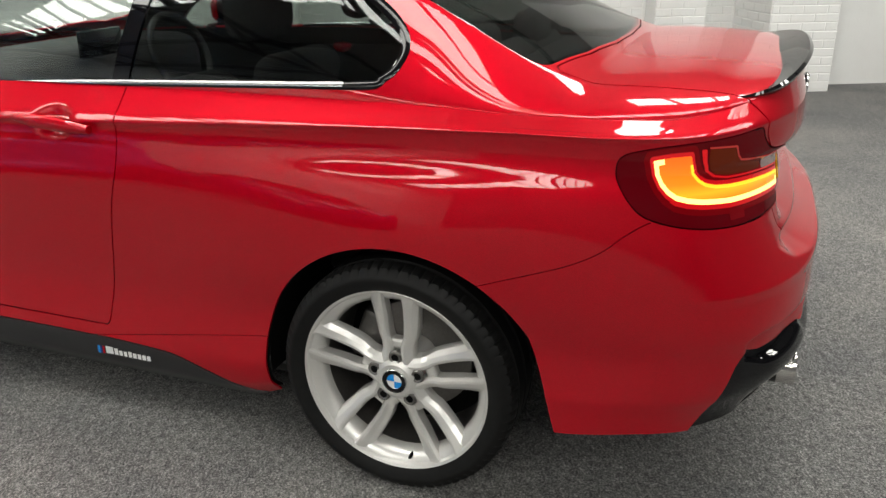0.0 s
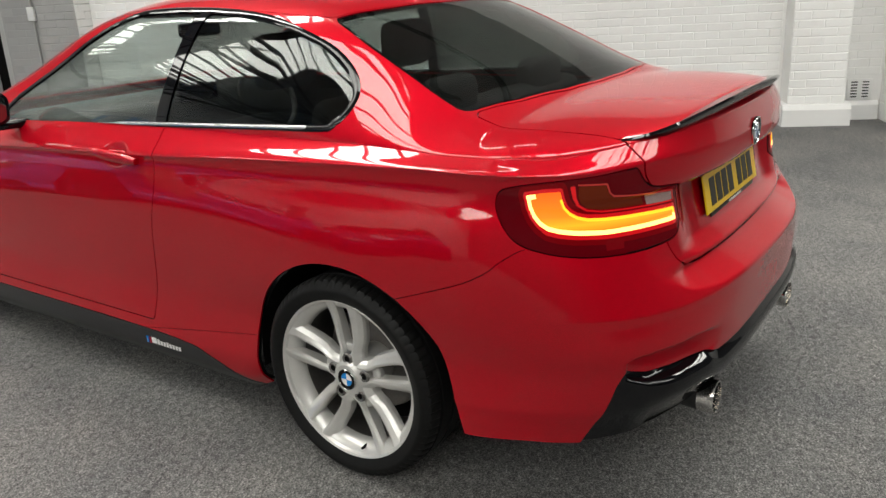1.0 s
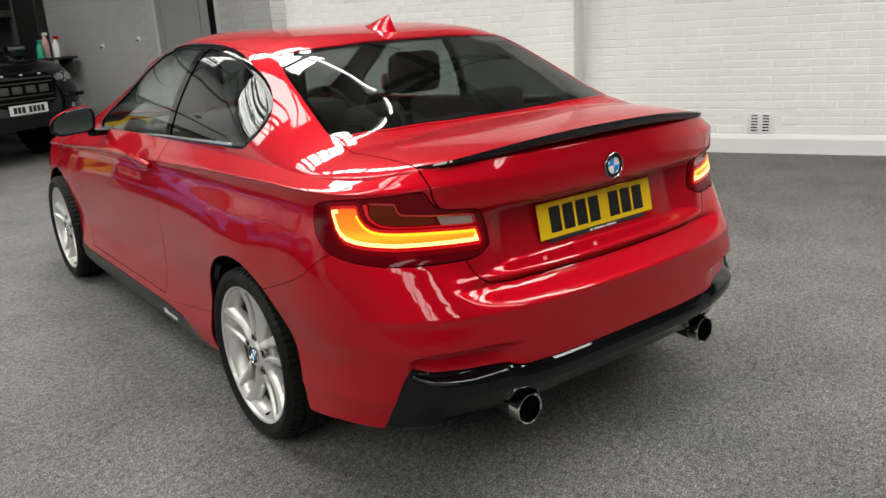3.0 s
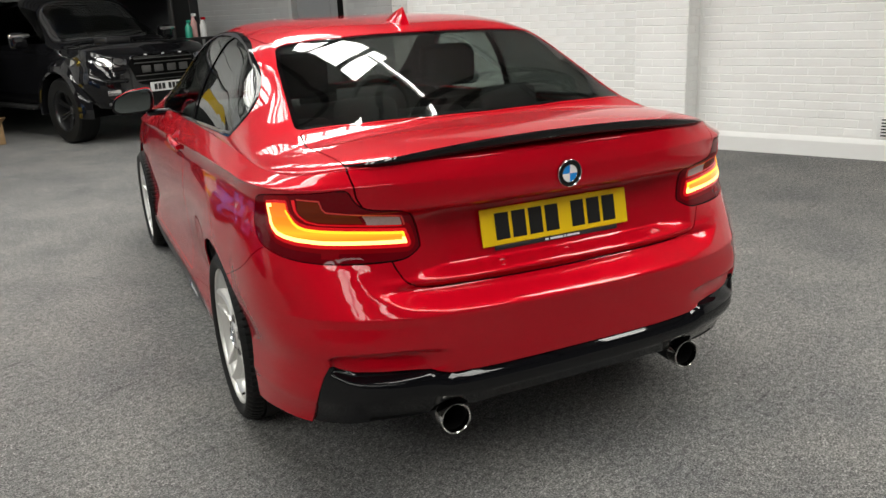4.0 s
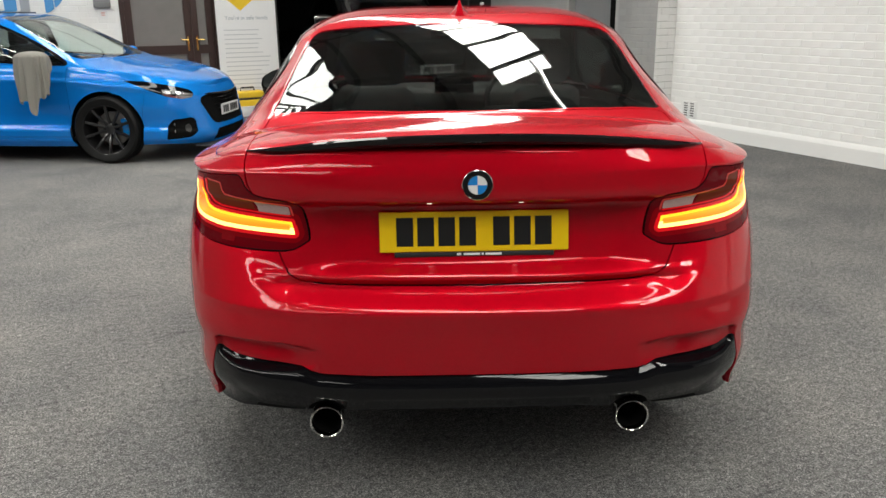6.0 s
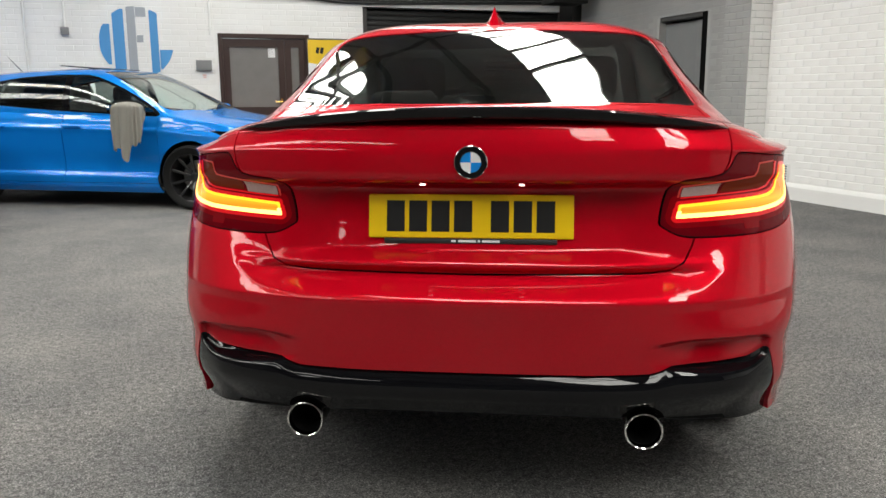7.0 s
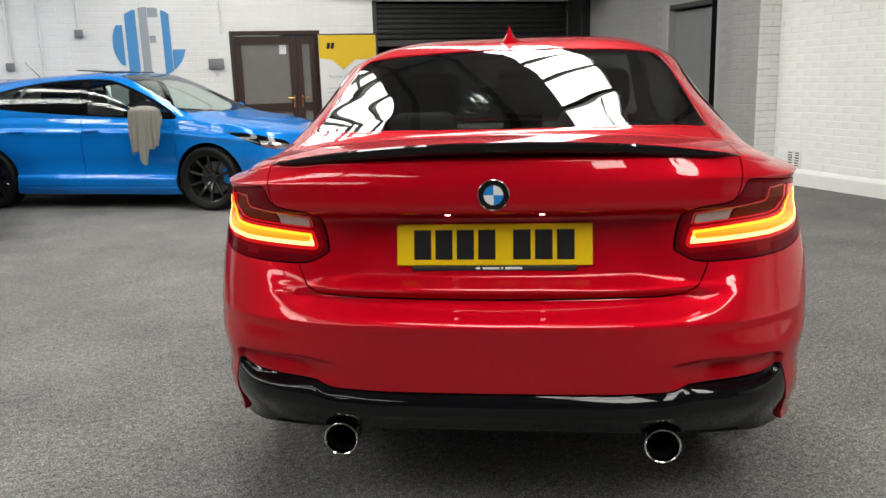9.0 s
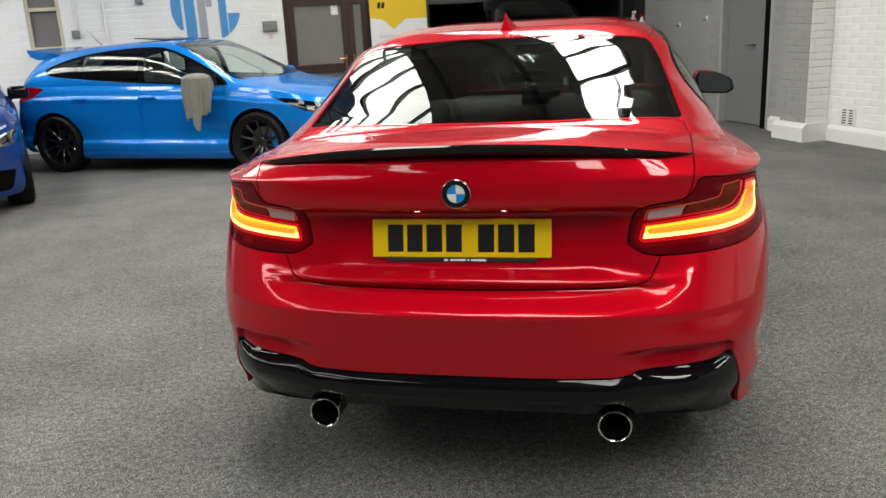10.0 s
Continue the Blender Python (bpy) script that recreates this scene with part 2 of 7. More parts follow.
def lathe(profile, steps=48, axis="X", bm=None, closed=False):
    """Turns (radius, along) pairs round an axis."""
    bm = bm or bmesh.new()
    rings = []
    for k in range(steps):
        a = 2 * math.pi * k / steps
        c, s = math.cos(a), math.sin(a)
        ring = []
        for r, h in profile:
            p = (h, r * c, r * s) if axis == "X" else (r * c, h, r * s) if axis == "Y" else (r * c, r * s, h)
            ring.append(bm.verts.new(p))
        rings.append(ring)
    n = len(profile)
    for k in range(steps):
        a, b = rings[k], rings[(k + 1) % steps]
        for j in range(n if closed else n - 1):
            i = (j + 1) % n
            bm.faces.new((a[j], a[i], b[i], b[j]))
    bmesh.ops.remove_doubles(bm, verts=bm.verts, dist=1e-5)
    bmesh.ops.recalc_face_normals(bm, faces=bm.faces)
    return bm


def tube(points, radius, sides=10, bm=None, caps=True):
    """A round bar along points."""
    bm = bm or bmesh.new()
    pts = [Vector(p) for p in points]
    rings, up = [], Vector((0, 0, 1))
    for i, p in enumerate(pts):
        d = (pts[min(i + 1, len(pts) - 1)] - pts[max(i - 1, 0)]).normalized()
        side = d.cross(up if abs(d.z) < 0.95 else Vector((1, 0, 0))).normalized()
        other = side.cross(d)
        r = radius[i] if isinstance(radius, (list, tuple)) else radius
        rings.append([bm.verts.new(p + r * (math.cos(2 * math.pi * k / sides) * side + math.sin(2 * math.pi * k / sides) * other)) for k in range(sides)])
    for a, b in zip(rings, rings[1:]):
        for k in range(sides):
            bm.faces.new((a[k], a[(k + 1) % sides], b[(k + 1) % sides], b[k]))
    if caps:
        bm.faces.new(rings[0][::-1])
        bm.faces.new(rings[-1])
    bmesh.ops.recalc_face_normals(bm, faces=bm.faces)
    return bm


def prism(outline, depth, bm=None, axis="Y", at=0.0):
    """A flat outline of (u, v) pairs, given depth: along Y the pairs are (x, z); along X (y, z); along Z (x, y)."""
    bm = bm or bmesh.new()

    def place(u, v, d):
        return (u, d, v) if axis == "Y" else (d, u, v) if axis == "X" else (u, v, d)
    a = [bm.verts.new(place(u, v, at)) for u, v in outline]
    b = [bm.verts.new(place(u, v, at + depth)) for u, v in outline]
    faces = [bm.faces.new(a), bm.faces.new(b[::-1])]
    for i in range(len(a)):
        j = (i + 1) % len(a)
        faces.append(bm.faces.new((a[i], b[i], b[j], a[j])))
    bmesh.ops.recalc_face_normals(bm, faces=faces)
    return bm


def ease(x, a, b):
    t = np.clip((np.asarray(x, float) - a) / (b - a), 0, 1)
    return t * t * (3 - 2 * t)


def curve(x, knots):
    """A smooth line through (x, value) knots, without overshoot."""
    kx, kv = np.array([k[0] for k in knots], float), np.array([k[1] for k in knots], float)
    order = np.argsort(kx)
    kx, kv = kx[order], kv[order]
    d = np.diff(kv) / np.diff(kx)
    s = np.zeros(len(kx))
    s[1:-1] = np.where(d[:-1] * d[1:] > 0, 2 * d[:-1] * d[1:] / np.where(d[:-1] + d[1:] == 0, 1, d[:-1] + d[1:]), 0)
    s[0], s[-1] = d[0], d[-1]
    x = np.clip(np.asarray(x, float), kx[0], kx[-1])
    i = np.clip(np.searchsorted(kx, x) - 1, 0, len(kx) - 2)
    h = kx[i + 1] - kx[i]
    t = (x - kx[i]) / h
    return ((1 + 2 * t) * (1 - t) ** 2 * kv[i] + t * (1 - t) ** 2 * h * s[i] + t * t * (3 - 2 * t) * kv[i + 1] + t * t * (t - 1) * h * s[i + 1])


def inside(u, v, outline, soft=0.0):
    """Signed distance to a closed outline, negative within; soft rounds its corners."""
    u, v = np.asarray(u, float), np.asarray(v, float)
    best, sign = np.full(u.shape, 1e9), np.ones(u.shape)
    n = len(outline)
    for i in range(n):
        ax, ay = outline[i]
        bx, by = outline[(i + 1) % n]
        ex, ey, wx, wy = bx - ax, by - ay, u - ax, v - ay
        t = np.clip((wx * ex + wy * ey) / (ex * ex + ey * ey), 0, 1)
        best = np.minimum(best, (wx - ex * t) ** 2 + (wy - ey * t) ** 2)
        c1, c2, c3 = v >= ay, v < by, ex * wy > ey * wx
        sign = np.where((c1 & c2 & c3) | (~c1 & ~c2 & ~c3), -sign, sign)
    return sign * np.sqrt(best) - soft


def rounded(outline, r, steps=4):
    """The outline with its corners rounded."""
    out, n = [], len(outline)
    for i in range(n):
        p, a, b = (Vector(outline[(i + k) % n]) for k in (0, -1, 1))
        da, db = (a - p), (b - p)
        ra, rb = min(r, da.length * 0.45), min(r, db.length * 0.45)
        s, e = p + da.normalized() * ra, p + db.normalized() * rb
        for k in range(steps + 1):
            t = k / steps
            out.append(tuple((1 - t) ** 2 * s + 2 * t * (1 - t) * p + t * t * e))
    return out


def smoothed(outline, steps=5):
    """A closed outline drawn as a flowing line through its points."""
    out, n = [], len(outline)
    for i in range(n):
        a, b, c, d = (np.array(outline[(i + k) % n]) for k in (-1, 0, 1, 2))
        for k in range(steps):
            t = k / steps
            out.append(tuple(0.5 * (2 * b + (c - a) * t + (2 * a - 5 * b + 4 * c - d) * t * t + (3 * b - a - 3 * c + d) * t ** 3)))
    return out


class Skin:
    """A sheet of points, normals and faces that can be cut along any line."""

    def __init__(self, points, normals, faces):
        self.p, self.n, self.f = points, normals, faces

    @staticmethod
    def grid(points):
        """From an array rows x columns x 3; normals to the outside follow from the order of rows and columns."""
        r, c = points.shape[:2]
        du, dv = np.gradient(points, axis=1), np.gradient(points, axis=0)
        n = np.cross(du, dv)
        n /= np.maximum(np.linalg.norm(n, axis=2, keepdims=True), 1e-12)
        i = np.arange(r * c).reshape(r, c)
        f = np.stack([i[:-1, :-1], i[:-1, 1:], i[1:, 1:], i[1:, :-1]], -1).reshape(-1, 4)
        return Skin(points.reshape(-1, 3), n.reshape(-1, 3), [tuple(q) for q in f.tolist()])

    def cut(self, value, gap=0.0):
        """The part where value < -gap, and the part where value > gap."""
        return self.side(value + gap), self.side(-value + gap) if gap else self.side(-value)

    def side(self, value):
        value = np.asarray(value, float)
        keep = value < 0
        p, n = self.p.tolist(), self.n.tolist()
        extra_p, extra_n, cache, faces = [], [], {}, []
        base = len(p)
        keep_l, val = keep.tolist(), value.tolist()
        for f in self.f:
            k = [keep_l[i] for i in f]
            if all(k):
                faces.append(f)
            elif any(k):
                out = []
                m = len(f)
                for j in range(m):
                    a, b = f[j], f[(j + 1) % m]
                    if keep_l[a]:
                        out.append(a)
                    if keep_l[a] != keep_l[b]:
                        key = (a, b) if a < b else (b, a)
                        if key not in cache:
                            t = val[key[0]] / (val[key[0]] - val[key[1]])
                            pa, pb, na, nb = p[key[0]], p[key[1]], n[key[0]], n[key[1]]
                            extra_p.append([pa[q] + t * (pb[q] - pa[q]) for q in range(3)])
                            extra_n.append([na[q] + t * (nb[q] - na[q]) for q in range(3)])
                            cache[key] = base + len(extra_p) - 1
                        out.append(cache[key])
                if len(out) > 2:
                    faces.append(tuple(out))
        ap = np.array(p + extra_p)
        an = np.array(n + extra_n)
        used = np.unique(np.array([i for f in faces for i in f], int)) if faces else np.zeros(0, int)
        back = np.full(len(ap), -1)
        back[used] = np.arange(len(used))
        return Skin(ap[used], an[used], [tuple(back[list(f)].tolist()) for f in faces])

    def mirrored(self):
        flip = np.array([-1, 1, 1])
        return Skin(self.p * flip, self.n * flip, [f[::-1] for f in self.f])

    def joined(self, other):
        k = len(self.p)
        return Skin(np.concatenate([self.p, other.p]), np.concatenate([self.n, other.n]), self.f + [tuple(i + k for i in f) for f in other.f])

    def both(self):
        """Both halves, welded on the middle line."""
        k, other = len(self.p), self.mirrored()
        on_line = (np.abs(self.p[:, 0]) < 1e-5).tolist()
        n = self.n.copy()
        n[np.abs(self.p[:, 0]) < 1e-5, 0] = 0
        faces = [tuple(i if on_line[i] else i + k for i in f) for f in other.f]
        return Skin(np.concatenate([self.p, other.p]), np.concatenate([n, other.n]), self.f + faces)

    def moved(self, d):
        return Skin(self.p + self.n / np.maximum(np.linalg.norm(self.n, axis=1, keepdims=True), 1e-9) * d, self.n, self.f)

    def finer(self, times=1):
        """Each face split through its middle and the middles of its edges."""
        skin = self
        for _ in range(times):
            p, n = skin.p.tolist(), skin.n.tolist()
            mids, faces = {}, []
            for f in skin.f:
                c = len(p)
                q, m = skin.p[list(f)].mean(0), skin.n[list(f)].mean(0)
                p.append(q.tolist())
                n.append(m.tolist())
                ring = []
                for a, b in zip(f, f[1:] + f[:1]):
                    key = (min(a, b), max(a, b))
                    if key not in mids:
                        mids[key] = len(p)
                        p.append(((skin.p[a] + skin.p[b]) / 2).tolist())
                        n.append(((skin.n[a] + skin.n[b]) / 2).tolist())
                    ring.append(mids[key])
                for k in range(len(f)):
                    faces.append((f[k], ring[k], c, ring[k - 1]))
            skin = Skin(np.array(p), np.array(n), faces)
        return skin

    def refreshed(self):
        """Normals anew from the faces."""
        n = np.zeros_like(self.p)
        for f in self.f:
            q = self.p[list(f)]
            w = np.zeros(3)
            for k in range(1, len(f) - 1):
                w += np.cross(q[k] - q[0], q[k + 1] - q[0])
            n[list(f)] += w
        n /= np.maximum(np.linalg.norm(n, axis=1, keepdims=True), 1e-12)
        return Skin(self.p, n, self.f)

    def sheet(self, name, materials, parent, thick=0.004, label="", m=None):
        """A part with thickness inwards and the skin's own smooth normals outside."""
        n = self.n / np.maximum(np.linalg.norm(self.n, axis=1, keepdims=True), 1e-9)
        k = len(self.p)
        edges = {}
        for f in self.f:
            for a, b in zip(f, f[1:] + f[:1]):
                edges[(a, b)] = True
        rim = [e for e in edges if (e[1], e[0]) not in edges]
        pts = np.concatenate([self.p, self.p - n * thick])
        faces = list(self.f) + [tuple(i + k for i in f[::-1]) for f in self.f] + [(b, a, a + k, b + k) for a, b in rim if a != b]
        me = bpy.data.meshes.new(name)
        me.from_pydata(pts.tolist(), [], faces)
        me.shade_smooth()
        nf, loops = len(self.f), []
        for q, f in enumerate(faces):
            if q < nf:
                loops.extend(n[list(f)].tolist())
            elif q < 2 * nf:
                loops.extend((-n[[i - k for i in f]]).tolist())
            else:
                a, b, c, d = (pts[i] for i in f)
                w = np.cross(b - a, d - a)
                w = w / max(np.linalg.norm(w), 1e-12)
                loops.extend([w.tolist()] * 4)
        me.normals_split_custom_set(loops)
        for mm in materials if isinstance(materials, (list, tuple)) else [materials]:
            me.materials.append(mm)
        ob = new(name, me)
        ob.parent = parent
        if m is not None:
            ob.matrix_basis = m
        return tagged(ob, label)


# ---- the red coupe ----
Y_REAR = -0.30                     # where the rear corner begins to round


def coupe_width(y, zr):
    """Half the body's width by place along it and by nominal height."""
    w = curve(zr, ((0.17, 0.832), (0.22, 0.866), (0.28, 0.874), (0.33, 0.867), (0.45, 0.853), (0.60, 0.861), (0.74, 0.868), (0.86, 0.858),
                   (0.915, 0.851), (0.925, 0.853), (0.931, 0.857), (0.938, 0.853), (0.97, 0.820), (1.0, 0.790)))
    w = w + 0.044 * np.exp(-((y + 0.05) / 0.50) ** 2) * np.exp(-((zr - 0.62) / 0.22) ** 2)
    w = w - 0.012 * np.exp(-((zr - 0.875) / 0.04) ** 2) * np.exp(-((y + 0.05) / 0.6) ** 2)
    w = w + 0.018 * np.exp(-((y - 2.69) / 0.45) ** 2) * np.exp(-((zr - 0.60) / 0.22) ** 2)
    return w * (1 - 0.05 * np.clip((y - 1.9) / 0.9, 0, 2) ** 2)


def coupe_tail(z):
    """The bumper's profile on the middle line, carried on above it at the corners."""
    return curve(z, ((0.17, -0.87), (0.26, -0.928), (0.31, -0.944), (0.38, -0.956), (0.45, -0.962), (0.55, -0.967), (0.60, -0.972), (0.622, -0.974), (0.631, -0.970), (0.66, -0.952), (0.70, -0.927), (0.75, -0.898),
                     (0.80, -0.874), (0.88, -0.868), (0.898, -0.874), (0.909, -0.893), (0.93, -0.897), (0.97, -0.895), (1.0, -0.889), (1.04, -0.876)))


def coupe_lid(z):
    """The boot lid's profile, its lower lip turned under."""
    return curve(z, ((0.5, -0.884), (0.676, -0.886), (0.684, -0.889), (0.693, -0.899), (0.704, -0.902), (0.72, -0.894), (0.80, -0.874)))


def coupe_ridge(y):
    """Height of the middle line over bonnet, screen, roof, rear screen and boot."""
    return curve(y, ((-0.88, 1.04), (-0.80, 1.066), (-0.60, 1.080), (-0.43, 1.0830), (-0.412, 1.0872), (-0.402, 1.0915), (-0.385, 1.0999), (-0.25, 1.166), (-0.10, 1.236), (0.05, 1.302), (0.17, 1.350), (0.24, 1.372), (0.36, 1.391),
                     (0.6, 1.410), (1.0, 1.418), (1.3, 1.392), (1.6, 1.300), (2.0, 1.135), (2.38, 0.985), (2.6, 0.970), (3.1, 0.900), (3.43, 0.80)))


LID = ((-0.1, 1.3), (0.638, 1.3), (0.634, 1.0), (0.628, 0.95), (0.60, 0.90), (0.56, 0.80), (0.540, 0.745), (0.522, 0.71), (0.485, 0.688), (0.42, 0.681), (0.0, 0.676), (-0.1, 0.676))
DIFFUSER = ((-0.3, 0.442), (0.30, 0.443), (0.435, 0.447), (0.458, 0.453), (0.488, 0.464), (0.60, 0.465), (0.69, 0.468), (0.718, 0.476), (0.748, 0.488), (0.763, 0.45), (0.774, 0.41), (0.780, 0.37), (0.781, 0.31), (0.787, 0.28), (0.789, 0.10), (-0.3, 0.10))
POCKET = ((0.36, 0.492), (0.40, 0.510), (0.44, 0.524), (0.50, 0.531), (0.56, 0.534), (0.68, 0.531), (0.735, 0.525), (0.752, 0.512), (0.748, 0.46), (0.70, 0.44), (0.60, 0.440), (0.47, 0.452), (0.40, 0.475))


def coupe_skins():
    """The lower shell (round the flanks and the tail) and the upper shell (bonnet, screens, roof, boot), right half."""
    rows = np.concatenate([np.linspace(0.17, 0.36, 18, endpoint=False), np.linspace(0.36, 0.44, 18, endpoint=False), np.linspace(0.44, 0.54, 30, endpoint=False), np.linspace(0.54, 0.6, 8, endpoint=False), np.linspace(0.6, 0.74, 40, endpoint=False), np.linspace(0.74, 0.915, 24, endpoint=False), np.linspace(0.915, 0.945, 9, endpoint=False), np.linspace(0.945, 1.0, 12)])
    phi = np.linspace(math.pi / 2, 0, 84, endpoint=False)
    psi = np.linspace(0, math.pi / 2, 26)[1:]
    ys = np.concatenate([np.full(84, Y_REAR), np.linspace(Y_REAR, 2.7, 150), np.full(25, 2.7)])
    ang = np.concatenate([phi, np.zeros(150), psi])
    tail = np.arange(len(ys)) < 84
    nose = np.arange(len(ys)) >= 234
    k = np.sin(ang) * tail
    crease = np.where(tail, 0.971 + 0.012 * ease(k, 0.5, 0.95), curve(ys, ((-0.3, 0.971), (0.0, 0.961), (0.4, 0.943), (0.8, 0.921), (1.6, 0.897), (2.7, 0.83)))) - 0.10 * np.sin(ang) * nose
    top = np.where(tail, 0.997 + 0.038 * ease(k, 0.3, 0.95), curve(ys, ((-0.3, 0.997), (0.0, 1.006), (0.8, 1.007), (1.7, 0.985), (2.3, 0.945), (2.7, 0.89)))) - 0.12 * np.sin(ang) * nose
    low = np.where(tail, 0.259 + 0.021 * ease(k, 0.0, 0.35) + 0.048 * np.clip((k - 0.5) / 0.5, 0, 1) ** 2.2, curve(ys, ((-0.3, 0.259), (0.34, 0.205), (0.45, 0.172), (2.25, 0.172), (2.5, 0.2), (2.7, 0.2))))
    zr = rows[:, None] + 0 * ys[None, :]
    z = np.where(zr < 0.6, low + (zr - 0.17) / 0.43 * (0.6 - low), np.where(zr < 0.93, 0.6 + (zr - 0.6) / 0.33 * (crease - 0.6), crease + (zr - 0.93) / 0.07 * (top - crease)))
    tuck = ease(-0.22 - ys, 0.0, 0.06)[None, :]          # no tuck under the sills behind the rear wheels
    w = coupe_width(ys[None, :], zr + tuck * np.maximum(0.262 - zr, 0))
    n = 3.0 + 0.5 * ease(z, 0.29, 0.42) * (1 - ease(zr, 0.48, 0.64))
    c, s = np.cos(ang) ** (2 / n), np.sin(ang) ** (2 / n)
    x = np.where(tail | nose, w * c, w)
    back = coupe_tail(z)
    ledge = np.clip(inside(x * 0.42, z, [(u * 0.42, v) for u, v in LID]) / 0.047, 0, 1)     # wider beside the lid than below it
    ledge = 0.75 * ledge + 0.25 * ease(ledge, 0, 1)
    back = np.where((z > 0.56) & (z < 0.80), coupe_lid(z) + (back - coupe_lid(z)) * ledge, back)
    front = curve(z, ((0.17, 3.38), (0.4, 3.46), (0.6, 3.46), (0.8, 3.38), (1.0, 3.2)))
    y = np.where(tail, Y_REAR + (back - Y_REAR) * s, np.where(nose, 2.7 + (front - 2.7) * s, ys[None, :] + 0 * z))
    # plate recess and the scoops over the exhausts set back from the skin
    recess = (0.050 - 0.1 * np.clip(0.87 - z, 0, 0.2)) * (1 - ease(x, 0.36, 0.52)) * ease(z, 0.70, 0.735) * (1 - ease(z, 0.893, 0.908))
    over = inside(x, z, DIFFUSER)
    pocket = 0.038 * ease(-inside(x, z, POCKET), 0.0, 0.016) * ease(x, 0.42, 0.57) * (0.55 + 0.45 * ease(over, 0.0, 0.05)) * ease(z, 0.36, 0.46)
    y = np.where(tail, y + recess + pocket, y)
    lower = np.stack([x, y, z], -1)
    # upper shell: at every place along the edge a section up to the middle line
    ex, ey, ez = lower[-1, :, 0], lower[-1, :, 1], lower[-1, :, 2]
    theta = np.concatenate([np.linspace(0, 0.5, 30, endpoint=False), np.linspace(0.5, 1.15, 34, endpoint=False), np.linspace(1.15, math.pi / 2, 22)])[:, None]
    p = curve(ey, ((-0.9, 3.4), (-0.45, 3.2), (-0.3, 2.8), (-0.1, 3.8), (0.2, 4.9), (0.8, 5.4), (1.3, 5.0), (2.0, 3.6), (2.4, 2.6), (3.4, 2.4)))[None, :]
    q = curve(ey, ((-0.9, 1.7), (-0.3, 1.5), (0.2, 1.5), (2.0, 1.5), (3.4, 1.8)))[None, :]
    rise = np.maximum(coupe_ridge(ey) - ez, 0.002)
    ux = ex * np.cos(theta) ** (2 / p)
    uz = ez + rise * np.sin(theta) ** (2 / q)
    rail = ex * (1 - 0.8 ** q) ** (1 / p)
    line = ex - (ex - rail) * np.clip(np.sin(theta) ** (2 / q) / 0.8, 0, 1) ** 1.25
    along = (ease(ey, 0.0, 0.35) * (1 - ease(ey, 1.5, 2.0)))[None, :]
    ux = ux + 0.6 * along * np.where(np.sin(theta) ** (2 / q) < 0.8, np.minimum(line - ux, 0), 0)
    ux[-1, :] = 0.0
    # the rear screen is a nearly flat sheet; the pillars beside it fall away in flatter planes
    edge = (0.597 - 0.16 * ey)[None, :] + 0 * ux
    edge_z = ez + rise * np.clip(1 - (np.minimum(edge, ex) / ex) ** p, 0, 1) ** (1 / q)
    middle_z = ez + rise
    on_screen = (ease(ey, -0.56, -0.40) * (1 - ease(ey, 0.16, 0.32)))[None, :]
    on_pillar = (ease(ey, -0.62, -0.30) * (1 - ease(ey, -0.05, 0.32)))[None, :]
    sheet = middle_z - (middle_z - edge_z) * (ux / edge) ** 2.5
    chord = edge_z + (ez - edge_z) * np.clip((ux - edge) / np.maximum(ex - edge, 0.02), 0, 1)
    uz = np.where(ux < edge, uz + on_screen * (sheet - uz), uz + 0.55 * on_pillar * np.minimum(chord - uz, 0))
    upper = np.stack([ux, ey + 0 * ux, uz], -1)
    return Skin.grid(lower), Skin.grid(upper)


SIDE_WINDOW = smoothed(((1.76, 0.992), (0.80, 1.022), (0.14, 1.046), (0.055, 1.062), (0.022, 1.095), (0.025, 1.135), (0.075, 1.185), (0.18, 1.248), (0.34, 1.305), (0.52, 1.338), (0.75, 1.356), (1.02, 1.358), (1.16, 1.335), (1.42, 1.215)))
REAR_WINDOW = ((0.0, 0.170), (0.30, 0.180), (0.535, 0.214), (0.556, 0.19), (0.585, 0.07), (0.640, -0.29), (0.625, -0.315), (0.45, -0.365), (0.22, -0.395), (0.0, -0.402), (-0.1, -0.4), (-0.1, 0.17))
SCREEN = ((-0.1, 1.30), (0.0, 1.30), (0.50, 1.24), (0.55, 1.26), (0.70, 2.05), (0.68, 2.16), (0.35, 2.33), (0.0, 2.38), (-0.1, 2.38))
LAMP = smoothed(((-0.329, 0.905), (-0.318, 0.930), (-0.285, 0.943), (-0.19, 0.955), (0.0, 0.966), (0.125, 0.974), (0.148, 0.967), (0.166, 0.945), (0.195, 0.926), (0.24, 0.917), (0.325, 0.910), (0.345, 0.897), (0.371, 0.81), (0.366, 0.79), (0.32, 0.769), (0.2, 0.766), (0.03, 0.769), (-0.10, 0.777), (-0.2, 0.791), (-0.275, 0.812), (-0.312, 0.845), (-0.328, 0.88)), 4)
LAMP_BAR = ((0.322, 0.848), (0.17, 0.856), (0.015, 0.861), (-0.04, 0.8645), (-0.075, 0.871), (-0.098, 0.881), (-0.114, 0.895), (-0.124, 0.912), (-0.130, 0.933), (-0.185, 0.931), (-0.236, 0.925), (-0.229, 0.895), (-0.219, 0.873), (-0.203, 0.856), (-0.178, 0.842), (-0.14, 0.834), (-0.09, 0.828), (0.02, 0.821), (0.17, 0.818), (0.334, 0.814))
